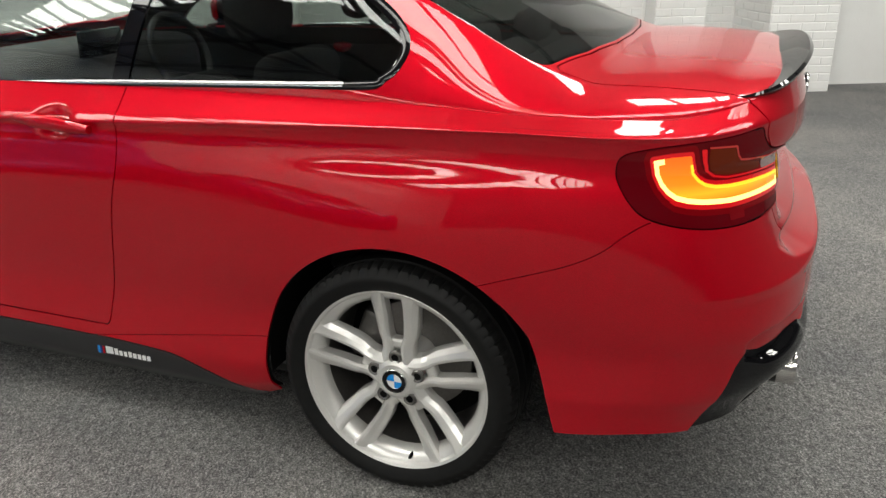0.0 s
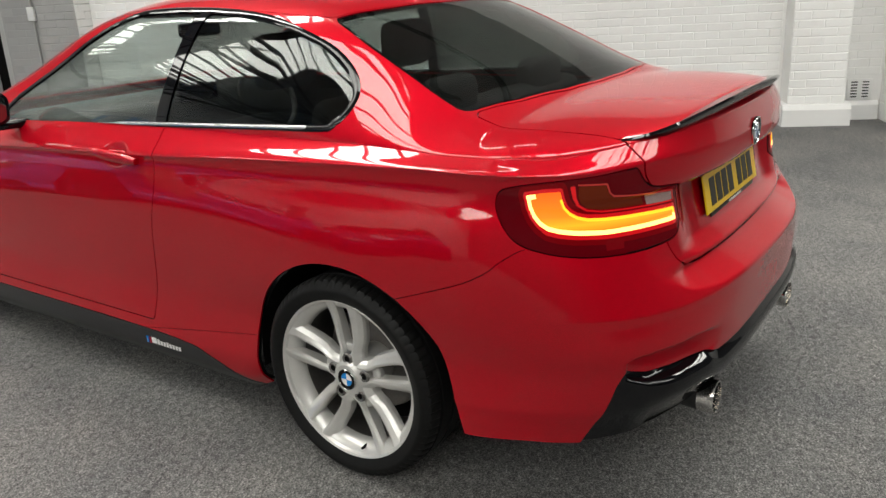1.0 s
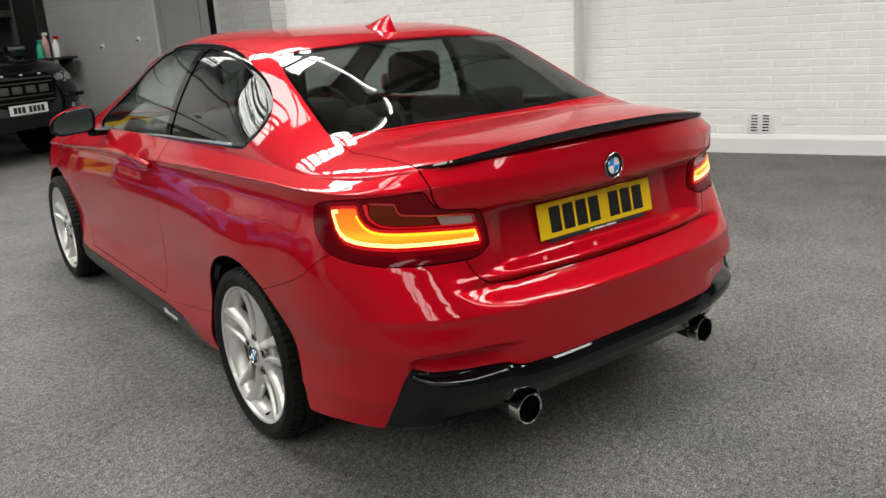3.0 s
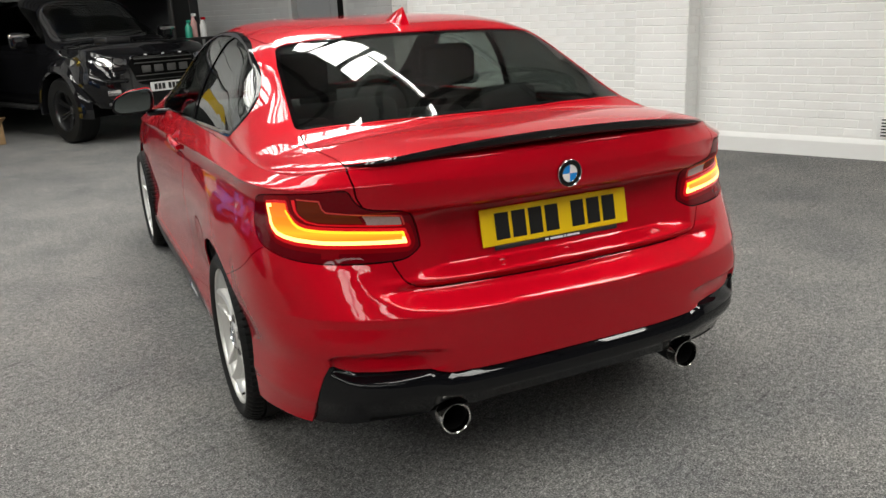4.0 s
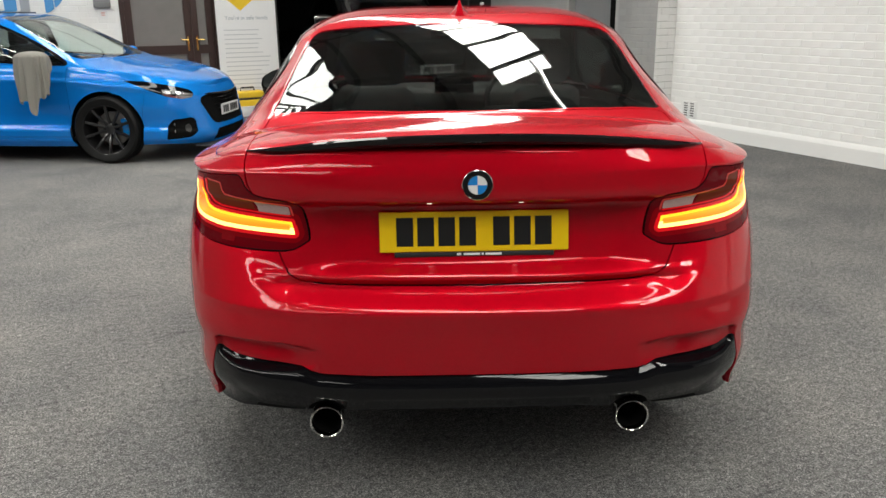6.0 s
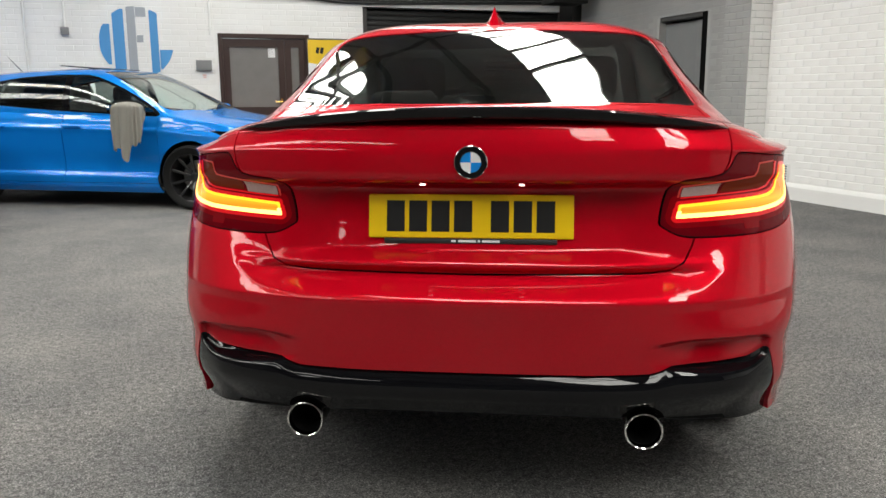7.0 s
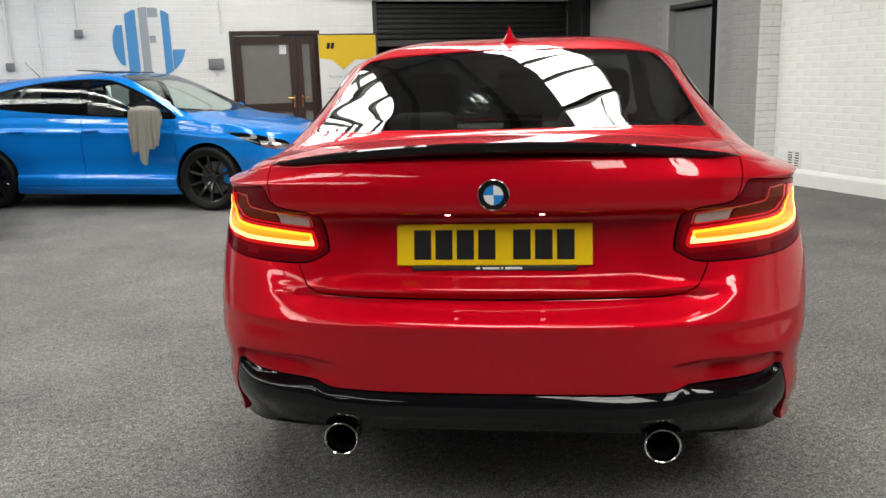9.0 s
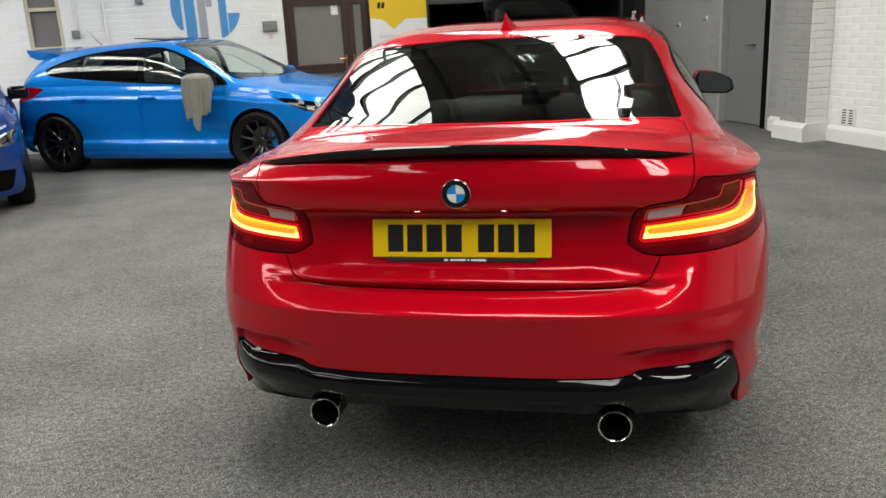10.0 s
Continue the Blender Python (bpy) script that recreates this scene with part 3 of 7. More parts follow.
LAMP_HOOK = ((-0.082, 0.945), (-0.098, 0.944), (-0.090, 0.915), (-0.075, 0.896), (-0.045, 0.881), (0.01, 0.874), (0.16, 0.8695), (0.318, 0.8625), (0.318, 0.866), (0.16, 0.873), (0.01, 0.878), (-0.04, 0.885), (-0.067, 0.899), (-0.078, 0.916))
LAMP_SIGNAL = ((-0.070, 0.944), (0.024, 0.941), (0.034, 0.921), (0.048, 0.911), (0.165, 0.902), (0.180, 0.876), (0.01, 0.881), (-0.038, 0.888), (-0.062, 0.902), (-0.072, 0.918))
LAMP_FRAME = ((-0.074, 0.949), (0.029, 0.946), (0.039, 0.924), (0.052, 0.915), (0.17, 0.906), (0.318, 0.894), (0.327, 0.864), (0.322, 0.864), (0.313, 0.8905), (0.17, 0.9025), (0.050, 0.9115), (0.035, 0.922), (0.025, 0.942), (-0.072, 0.945))
LAMP_REFLECTOR = ((0.02, 0.806), (0.095, 0.806), (0.092, 0.781), (0.024, 0.782))
LAMP_CLEAR = ((0.317, 0.867), (0.196, 0.872), (0.182, 0.899), (0.310, 0.889))
LID_TOP = ((-0.1, -0.412), (0.0, -0.412), (0.22, -0.405), (0.45, -0.375), (0.612, -0.33), (0.638, -0.34), (0.650, -0.45), (0.634, -0.72), (0.62, -1.2), (-0.1, -1.2))
SENSORS = ((-0.66, -0.846, 0.585, 0.012, -34), (-0.25, -0.962, 0.585, 0.012, -5), (0.25, -0.962, 0.585, 0.012, 5), (0.66, -0.846, 0.585, 0.012, 34))
ROOF = ((-0.1, 0.176), (0.30, 0.186), (0.545, 0.222), (0.566, 0.30), (0.588, 0.8), (0.56, 1.23), (0.5, 1.25), (0.0, 1.31), (-0.1, 1.31))


def turned_side(skin, side):
    return skin if side > 0 else skin.mirrored()


def tyre_mesh(radius, rim, width):
    h = width / 2
    prof = [(rim - 0.006, -h * 0.86), (rim + 0.012, -h * 0.95), ((radius + rim) / 2, -h * 1.0), (radius - 0.022, -h * 0.97), (radius - 0.006, -h * 0.86), (radius - 0.001, -h * 0.72)]
    for g in (-0.5, 0.0, 0.5):
        prof += [(radius, h * (g - 0.06)), (radius - 0.008, h * (g - 0.045)), (radius - 0.008, h * (g + 0.045)), (radius, h * (g + 0.06))]
    prof += [(radius - 0.001, h * 0.72), (radius - 0.006, h * 0.86), (radius - 0.022, h * 0.97), ((radius + rim) / 2 + 0.004, h * 1.0), ((radius + rim) / 2, h * 1.006), ((radius + rim) / 2 - 0.004, h * 1.0), (rim + 0.012, h * 0.95), (rim - 0.006, h * 0.86)]
    bm = lathe(prof, 360)
    # shallow sipes across the shoulders
    for v in bm.verts:
        r = math.hypot(v.co.y, v.co.z)
        if abs(v.co.x) > h * 0.66 and r > radius - 0.012 and round(math.degrees(math.atan2(v.co.z, v.co.y))) % 5 == 0:
            v.co.y, v.co.z = v.co.y * (r - 0.006) / r, v.co.z * (r - 0.006) / r
    return bm


def rim_mesh(rim, width):
    h = width / 2
    return lathe([(rim + 0.004, h * 0.84), (rim + 0.006, h * 0.92), (rim, h * 0.95), (rim - 0.010, h * 0.90), (rim - 0.018, h * 0.72), (rim - 0.030, h * 0.30), (rim - 0.034, -h * 0.8), (rim + 0.004, -h * 0.9)], 72)


def spoke_bar(a0, sgn, rim, bm):
    """One spoke of a pair: a ridge beside the slot with a long facet falling away from it, flared into the rim."""
    steps, rings = 12, []
    ca, sa = math.cos(a0), math.sin(a0)
    for k in range(steps + 1):
        t = k / steps
        r = 0.046 + (rim - 0.003 - 0.046) * t
        flare = max(0.0, (t - 0.78) / 0.22) ** 2
        near = 0.0175 - 0.0075 * math.sin(math.pi * min(1, t / 0.35)) * (t < 0.35) + 0.010 * max(0, t - 0.2) - 0.006 * flare
        wide = 0.030 + 0.016 * t + 0.020 * flare + 0.010 * max(0, 0.25 - t)
        x = 0.088 + 0.016 * t - 0.012 * math.sin(math.pi * t)
        th = 0.046 - 0.012 * t
        ring = []
        for u, dx in ((near, -th), (near, -0.010), (near + 0.005, -0.001), (near + 0.012, 0.0), (near + wide * 0.62, -0.006), (near + wide * 0.92, -0.016), (near + wide, -0.026), (near + wide, -th)):
            v = sgn * u
            ring.append(bm.verts.new((x + dx, r * ca - v * sa, r * sa + v * ca)))
        rings.append(ring)
    made = []
    for a, b in zip(rings, rings[1:]):
        for j in range(8):
            made.append(bm.faces.new((a[j], a[(j + 1) % 8], b[(j + 1) % 8], b[j])))
    made += [bm.faces.new(rings[0]), bm.faces.new(rings[-1][::-1])]
    bmesh.ops.recalc_face_normals(bm, faces=made)


def roundel(parent, m, r, name="badge", label="round enamel badge in blue and white"):
    """A round badge, its face to +X: chrome rim, black ring, four quarters."""
    ob = part(name, lathe([(0.0, 0.001), (r * 0.62, 0.0015), (r * 0.62, 0.002), (r * 0.93, 0.002), (r * 0.95, 0.004), (r, 0.003), (r * 1.01, 0.0), (r, -0.004)], 40), GLOSS_BLACK, parent, label, m)
    part("rim", lathe([(r * 0.93, 0.003), (r * 0.965, 0.0055), (r * 1.0, 0.004), (r * 1.01, 0.0)], 40), CHROME, ob)
    part("inner_rim", lathe([(r * 0.60, 0.002), (r * 0.625, 0.004), (r * 0.65, 0.002)], 40), CHROME, ob)
    for k in range(4):
        pts = [(0, 0)] + [(r * 0.6 * math.cos(math.pi / 2 * (k + j / 8)), r * 0.6 * math.sin(math.pi / 2 * (k + j / 8))) for j in range(9)]
        part("quarter", prism(pts, 0.0015, axis="X", at=0.0016), (BADGE_WHITE, BADGE_BLUE)[k % 2], ob)
    return ob


def coupe_wheel(parent, m, radius):
    """Silver wheel with five pairs of spokes; axle along X, face to +X."""
    rim = 0.250
    holder = part("wheel", lathe([(0.012, 0.088), (0.030, 0.094), (0.044, 0.094), (0.056, 0.086), (0.066, 0.060), (0.080, 0.0), (0.06, -0.06)], 40), SILVER, parent, "", m)
    part("tyre", tyre_mesh(radius, rim, 0.238), RUBBER, holder, "black low-profile tyre")
    h = 0.1125
    part("rim", lathe([(rim + 0.004, h * 0.84), (rim + 0.006, h * 0.92), (rim, h * 0.95), (rim - 0.006, h * 0.92), (rim - 0.010, h * 0.84), (rim - 0.020, h * 0.80), (rim - 0.034, h * 0.62), (rim - 0.037, h * 0.40), (rim + 0.004, h * 0.4)], 96), SILVER, holder)
    part("barrel", lathe([(rim - 0.036, h * 0.42), (rim - 0.038, h * 0.1), (rim - 0.040, -h * 0.8), (rim + 0.004, -h * 0.9)], 48), STEEL, holder, "dark grey wheel barrel")
    for k in range(5):
        a = math.pi / 2 + 2 * math.pi * k / 5
        bm = bmesh.new()
        for sgn in (-1, 1):
            spoke_bar(a, sgn, rim, bm)
        block(0.03, 0.040, 0.03, (0, 0, 0), 0.008, 2, bm, pose(0, 0, 0, math.degrees(a) - 90, 0, 0) @ pose(0.055, 0, 0.092))
        part("spoke", bm, SILVER, holder, crisp=9)
        b = a
        part("bolt_well", lathe([(0.0, 0.008), (0.009, 0.008), (0.010, 0.016), (0.015, 0.018), (0.019, 0.012)], 16), STEEL, holder, "", pose(0.072, 0.062 * math.cos(b), 0.062 * math.sin(b)))
        # black disc laid over each well as its painted shade
        part("bolt_recess", lathe([(0.0, 0.0), (0.0150, 0.0005), (0.0162, 0.002)], 18), VOID_BLACK, holder, "", pose(0.0875, 0.062 * math.cos(b), 0.062 * math.sin(b)))
    roundel(holder, pose(0.095, 0, 0), 0.033, "centre_cap", "blue and white centre cap")
    part("valve", lathe([(0.0, 0.012), (0.004, 0.012), (0.005, 0.0), (0.006, -0.012)], 10), VOID_BLACK, holder, "", pose(0.085, 0.035, -rim + 0.028))
    part("brake_disc", lathe([(0.05, -0.045), (0.07, -0.055), (0.155, -0.055), (0.157, -0.065), (0.155, -0.078), (0.07, -0.078)], 48), STEEL, holder, "grey brake disc")
    part("hub_back", lathe([(0.0, -0.09), (rim - 0.03, -0.09), (rim - 0.03, -0.10), (0.0, -0.10)], 32), VOID_BLACK, holder)
    part("brake_caliper", block(0.05, 0.075, 0.15, (-0.05, 0, 0), 0.012, 2, None, pose(0, 0, 0, -20, 0, 0) @ pose(0, -0.135, 0.0)), STEEL, holder, "grey brake caliper")
    return holder


def coupe_seat(parent, x, y):
    seat = part("front_seat", block(0.50, 0.52, 0.20, (x, y + 0.1, 0.50), 0.07, 3), SEAT_CLOTH, parent, "black cloth front seat")
    part("backrest", block(0.50, 0.16, 0.62, (x, y - 0.24, 0.82), 0.07, 3, None, pose(x, y - 0.24, 0.82, 15, 0, 0) @ pose(-x, -y + 0.24, -0.82)), SEAT_CLOTH, seat)
    part("headrest", block(0.27, 0.11, 0.19, (x, y - 0.37, 1.18), 0.05, 3), SEAT_CLOTH, seat)


def bar_row(parent, m, widths, height, gap, depth, mat_, name="character_bar", skip=()):
    """Upright plain bars in a row along X, standing on z = 0 and facing -Y."""
    total = sum(widths) + gap * (len(widths) - 1)
    x = -total / 2
    for i, w in enumerate(widths):
        if i not in skip:
            part(name, block(w, depth, height, (x + w / 2, 0, height / 2)), mat_, parent, "", m)
        x += w + gap


def mirror_loft(side, rings, lift=0.0):
    """A mirror housing: a rounded outline, high towards the car and tapered outwards, lofted along y."""
    line = [(-0.098, -0.052), (0.070, -0.064), (0.108, -0.040), (0.096, 0.016), (0.020, 0.056), (-0.085, 0.070), (-0.108, 0.040)]
    for _ in range(2):
        line = [(p[0] * (1 - f) + q[0] * f, p[1] * (1 - f) + q[1] * f) for p, q in zip(line, line[1:] + line[:1]) for f in (0.16, 0.84)]
    bm = bmesh.new()
    loops = [[bm.verts.new((side * u * k, y, v * k + lift)) for u, v in line] for y, k in rings]
    n = len(line)
    for low, high in zip(loops, loops[1:]):
        for i in range(n):
            bm.faces.new((low[i], low[(i + 1) % n], high[(i + 1) % n], high[i]))
    bm.faces.new(loops[0])
    bm.faces.new(loops[-1])
    bmesh.ops.recalc_face_normals(bm, faces=bm.faces)
    return bm


def red_coupe():
    car = thing("red_coupe", "glossy red two-door coupe with lit tail lamps on grey carpet", "car", pose(0, 0, 0))
    lower, upper = coupe_skins()
    P = lower.p
    # wheel arches
    arch = np.minimum(np.hypot(P[:, 1] + 0.015, P[:, 2] - 0.300) - 0.388, np.hypot(P[:, 1] - 2.69, P[:, 2] - 0.300) - 0.388)
    straight = curve(P[:, 2], ((0.2, -0.430), (0.25, -0.417), (0.30, -0.403), (0.37, -0.386), (0.44, -0.366), (0.50, -0.346))) - P[:, 1]
    arch = np.where((P[:, 1] < -0.2) & (P[:, 2] < 0.50), straight, arch)
    arch = np.where(np.abs(P[:, 0]) > 0.5, arch, 1.0)
    lower = lower.side(-arch)
    # black shell under the panels puts the shade into their gaps
    inner = lower.moved(-0.014)
    inner.both().sheet("gap_backing", VOID_BLACK, car, 0.004)

    # lamp clusters
    P = lower.p
    q = -P[:, 1] - P[:, 0]
    rear = P[:, 1] < -0.28
    lens, shell = lower.cut(np.where(rear, inside(q, P[:, 2], LAMP), 1.0), 0.0016)
    lens = lens.finer(2)
    for side in (1, -1):
        housing = turned_side(lens, side).sheet("tail_lamp", LENS_DEEP, car, 0.01, "dark red tail lamp with a lit amber bar")
        L = lens.p
        lq, lz = -L[:, 1] - L[:, 0], L[:, 2]
        bar = inside(lq, lz, LAMP_BAR)
        middle = np.where(lq < -0.205, 2.0, curve(lq, ((-0.205, 0.885), (-0.15, 0.860), (-0.05, 0.842), (0.1, 0.836), (0.35, 0.832))))
        within = inside(lq, lz, LAMP) + 0.004
        turned_side(lens.side(np.maximum(bar - np.where(lz > 0.84, 0.009, 0.011), within)).moved(0.0010), side).sheet("red_edge", LAMP_RED, housing, 0.002, "glowing red edge")
        turned_side(lens.side(np.maximum(bar - 0.024, within)).moved(0.0005), side).sheet("red_glow", LENS_GLOW, housing, 0.002, "dim red glow round the light bar")
        turned_side(lens.side(bar).moved(0.0022), side).sheet("light_bar", LAMP_AMBER, housing, 0.002, "lit amber light bar")
        turned_side(lens.side(np.maximum(np.maximum(bar, -bar - 0.0105), lz - middle)).moved(0.0032), side).sheet("bright_rim", LAMP_RIM, housing, 0.002, "brighter lower rim of the light bar")
        turned_side(lens.side(np.maximum(np.maximum(bar, -bar - 0.0075), np.maximum(middle - lz, np.maximum(lz - 0.915, -0.14 - lq)))).moved(0.0032), side).sheet("upper_rim", LAMP_YELLOW, housing, 0.002, "yellow upper rim of the light bar")
        turned_side(lens.side(inside(lq, lz, LAMP_HOOK)).moved(0.0014), side).sheet("light_hook", LAMP_RED, housing, 0.002, "thin glowing red line")
        turned_side(lens.side(inside(lq, lz, LAMP_SIGNAL)).moved(0.0012), side).sheet("signal_lens", LENS_AMBER, housing, 0.002, "brown-amber signal lens with a faint added glow")
        turned_side(lens.side(np.maximum(inside(lq, lz, LAMP_FRAME), within)).moved(0.0016), side).sheet("lens_frame", LENS_LINE, housing, 0.002, "thin pink edge line")
        turned_side(lens.side(inside(lq, lz, LAMP_CLEAR)).moved(0.0012), side).sheet("reversing_lens", LENS_CLEAR, housing, 0.002, "pale ribbed reversing lens")
        turned_side(lens.side(inside(lq, lz, LAMP_REFLECTOR)).moved(0.0010), side).sheet("reflector", LENS_RED, housing, 0.002)
        turned_side(lens.side(np.maximum(np.abs(inside(lq, lz, LAMP) + 0.0016) - 0.0016, 0.10 - lq)).moved(0.0008), side).sheet("lamp_seal", VOID_BLACK, housing, 0.002, "black edge of the lamp")

    # black sills
    P = shell.p
    edge = curve(P[:, 1], ((0.30, 0.165), (0.40, 0.186), (0.48, 0.206), (0.58, 0.243), (0.70, 0.278), (0.92, 0.288), (1.3, 0.290), (2.35, 0.290)))
    in_sill = np.where((P[:, 1] > 0.30) & (P[:, 1] < 2.4), P[:, 2] - edge, 1.0)
    sill, shell = shell.cut(in_sill, 0.0012)
    for side in (1, -1):
        sk = turned_side(sill.moved(0.004), side).sheet("sill", SATIN_BLACK, car, 0.01, "satin black sill skirt")
        for k, (mat_, w) in enumerate(((BADGE_BLUE, 0.010), (DEEP_BLUE, 0.008), (RED, 0.010))):
            y0 = 0.944 - 0.009 * k
            part("stripe", block(0.001, w * 0.75, 0.024, (side * 0.8795, y0, 0.247), 0, 1, None), mat_, sk)
        for k, (w, h) in enumerate(((0.03, 0.022), (0.014, 0.020), (0.013, 0.015), (0.012, 0.015), (0.013, 0.018), (0.014, 0.015), (0.013, 0.015), (0.014, 0.015), (0.014, 0.015))):
            part("lettering_bar", block(0.001, w * 0.86, h, (side * 0.8795, 0.905 - 0.0165 * k - (0.008 if k else 0), 0.238 + h / 2), 0, 1, None), PALE_INK, sk)

    # boot lid, tail side
    P = shell.p
    rear = P[:, 1] < -0.6
    lid_face, shell = shell.cut(np.where(rear & (P[:, 2] > 0.6), inside(P[:, 0], P[:, 2], LID), 1.0), 0.0022)
    # bumper with its black valance
    P = shell.p
    seam = curve(P[:, 1], ((-1.0, 0.80), (-0.60, 0.80), (-0.545, 0.772), (-0.50, 0.735), (-0.44, 0.703), (-0.36, 0.672), (-0.22, 0.622), (-0.05, 0.56)))
    bumper, shell = shell.cut(np.where(P[:, 1] < -0.02, np.where(P[:, 1] < -0.60, P[:, 2] - 0.86, P[:, 2] - seam), 1.0), 0.0012)
    P = bumper.p
    valance, bumper = bumper.cut(np.where(P[:, 1] < -0.4, inside(P[:, 0], P[:, 2], DIFFUSER), 1.0), 0.0008)
    bumper_part = bumper.both().sheet("rear_bumper", RED, car, 0.028)
    V = valance.p
    lip = -inside(V[:, 0], V[:, 2], DIFFUSER)
    V[:, 1] += curve(lip, ((0.0, 0.010), (0.008, 0.0015), (0.018, -0.0070), (0.028, -0.0130), (0.036, -0.0162), (0.044, -0.0178), (0.06, -0.0180), (0.09, -0.0115), (0.14, 0.0))) * (1 - 0.75 * ease(V[:, 0], 0.66, 0.745)) + 0.020 * ease(0.42 - V[:, 2], 0.0, 0.15) + 0.005 * ease(0.372 - V[:, 2], 0.0, 0.006) * (1 - ease(np.abs(V[:, 0]), 0.29, 0.32))
    valance = valance.refreshed()
    valance = valance.side(0.0575 - np.hypot(valance.p[:, 0] - 0.4275, valance.p[:, 2] - 0.304))
    diff = valance.both().sheet("diffuser", GLOSS_BLACK, car, 0.006, "gloss black rear diffuser")
    # parking sensors and the cover of the towing eye, flush in the bumper
    for x0, y0, z0, r0, turn in SENSORS:
        lift = lathe([(0.0, 0.0005), (r0 * 0.93, 0.0005), (r0, 0.0), (r0 * 0.99, -0.006)], 28, "Y")
        for v in lift.verts:
            v.co.y = -v.co.y
        bmesh.ops.reverse_faces(lift, faces=lift.faces[:])
        part("parking_sensor" if r0 < 0.02 else "towing_cover", lift, RED, bumper_part, "", pose(x0, y0, z0, 0, 0, turn))
    # doors and front
    P = shell.p
    back_edge = curve(P[:, 2], ((0.3, 0.905), (0.48, 0.864), (0.67, 0.824), (0.845, 0.781), (0.926, 0.777), (1.02, 0.774)))
    front_edge = curve(P[:, 2], ((0.3, 2.05), (0.6, 2.12), (1.02, 1.98)))
    d = np.maximum(np.maximum(back_edge - P[:, 1], P[:, 1] - front_edge), 0.327 - P[:, 2])
    door, shell = shell.cut(d, 0.0020)
    P = shell.p
    nose, shell = shell.cut(2.98 - P[:, 1] + 0.25 * (P[:, 2] - 0.6), 0.0015)
    P = shell.p
    fender, quarter = shell.cut(1.6 - P[:, 1], 0.0)
    P = quarter.p
    rocker, quarter = quarter.cut(np.where((P[:, 1] > 0.30) & (P[:, 1] < 1.0), P[:, 2] - (0.3755 - 0.155 * (P[:, 1] - 0.40)), 1.0), 0.0010)
    # shallow bowls behind the handles
    door = door.finer(1)
    D = door.p
    bowl = np.hypot((D[:, 1] - 0.985) / 0.082, (D[:, 2] - 0.912 + 0.09 * (D[:, 1] - 0.985)) / 0.046)
    door = Skin(D - door.n * (0.016 * (1 - ease(bowl, 0.35, 1.0)))[:, None], door.n, door.f).refreshed()
    for side in (1, -1):
        dp = turned_side(door, side).sheet("door", RED, car, 0.006)
        hm = pose(side * 0.853, 0.990, 0.911, 5.0, 0, 0)
        bm, loops = bmesh.new(), []
        for k in range(13):
            t = k / 12
            y0, grow = -0.132 + 0.264 * t, math.sin(math.pi * min(1, 0.12 + 0.88 * t)) ** 0.35 if t > 0.5 else math.sin(math.pi * (0.06 + 0.88 * t)) ** 0.35
            out, high = 0.016 + 0.010 * math.sin(math.pi * t) ** 0.6, 0.0165 * grow + 0.002
            loops.append([bm.verts.new((side * (out - 0.022 + 0.026 * (0.5 + 0.5 * math.cos(a))), y0, high * math.sin(a))) for a in np.linspace(0, 2 * math.pi, 12, endpoint=False)])
        for p0, p1 in zip(loops, loops[1:]):
            for j in range(12):
                bm.faces.new((p0[j], p0[(j + 1) % 12], p1[(j + 1) % 12], p1[j]))
        bm.faces.new(loops[0])
        bm.faces.new(loops[-1])
        bmesh.ops.recalc_face_normals(bm, faces=bm.faces)
        handle = part("door_handle", bm, RED, dp, "", hm)
        turned_side(rocker, side).sheet("rocker_panel", RED, car, 0.006)
        turned_side(quarter, side).sheet("quarter_panel", RED, car, 0.006)
        turned_side(fender, side).sheet("front_wing", RED, car, 0.006)
        for y0 in (-0.015, 2.69):
            bm, n = bmesh.new(), 26
            rings = [[bm.verts.new((side * xx, y0 + 0.392 * math.cos(a), 0.300 + 0.392 * math.sin(a))) for xx in (0.52, 0.845)] for a in np.linspace(-0.10, math.pi + 0.10, n)]
            for a, b in zip(rings, rings[1:]):
                bm.faces.new((a[0], a[1], b[1], b[0]))
            wall = [r[0] for r in rings]
            bm.faces.new(wall)
            part("arch_liner", bm, VOID_BLACK, car)
    nose.both().sheet("front_bumper", RED, car, 0.006)

    # upper shell: screens first
    U = upper.p
    win = np.where(U[:, 0] > 0.3, inside(U[:, 1], U[:, 2], SIDE_WINDOW), 1.0)
    pane, rest = upper.cut(win)
    U = rest.p
    win = np.where(U[:, 0] > 0.3, inside(U[:, 1], U[:, 2], SIDE_WINDOW), 1.0)
    surround, rest = rest.cut(win - 0.015 - 0.004 * ease(0.30 - U[:, 1], 0, 0.25))
    surround = surround.finer(2)
    S = surround.p
    across = np.clip(inside(S[:, 1], S[:, 2], SIDE_WINDOW) / (0.015 + 0.004 * ease(0.30 - S[:, 1], 0, 0.25)), 0, 1)
    surround = Skin(S + surround.n * (0.003 * np.sin(math.pi * across))[:, None], surround.n, surround.f).refreshed()
    U = pane.p
    pillar_y = 0.795 - 0.19 * (U[:, 2] - 1.02)
    pillar, pane = pane.cut(np.abs(U[:, 1] - pillar_y) - 0.026)
    U = pane.p
    rear_pane, door_pane = pane.cut(U[:, 1] - 0.78)
    for side in (1, -1):
        turned_side(rear_pane.moved(-0.003), side).sheet("quarter_window", DARK_GLASS, car, 0.002, "dark tinted quarter window").visible_shadow = False
        turned_side(door_pane.moved(-0.003), side).sheet("door_window", SIDE_GLASS, car, 0.002, "pale green door window").visible_shadow = False
        turned_side(pillar.moved(0.001), side).sheet("door_pillar", GLOSS_BLACK, car, 0.01, "gloss black door pillar")
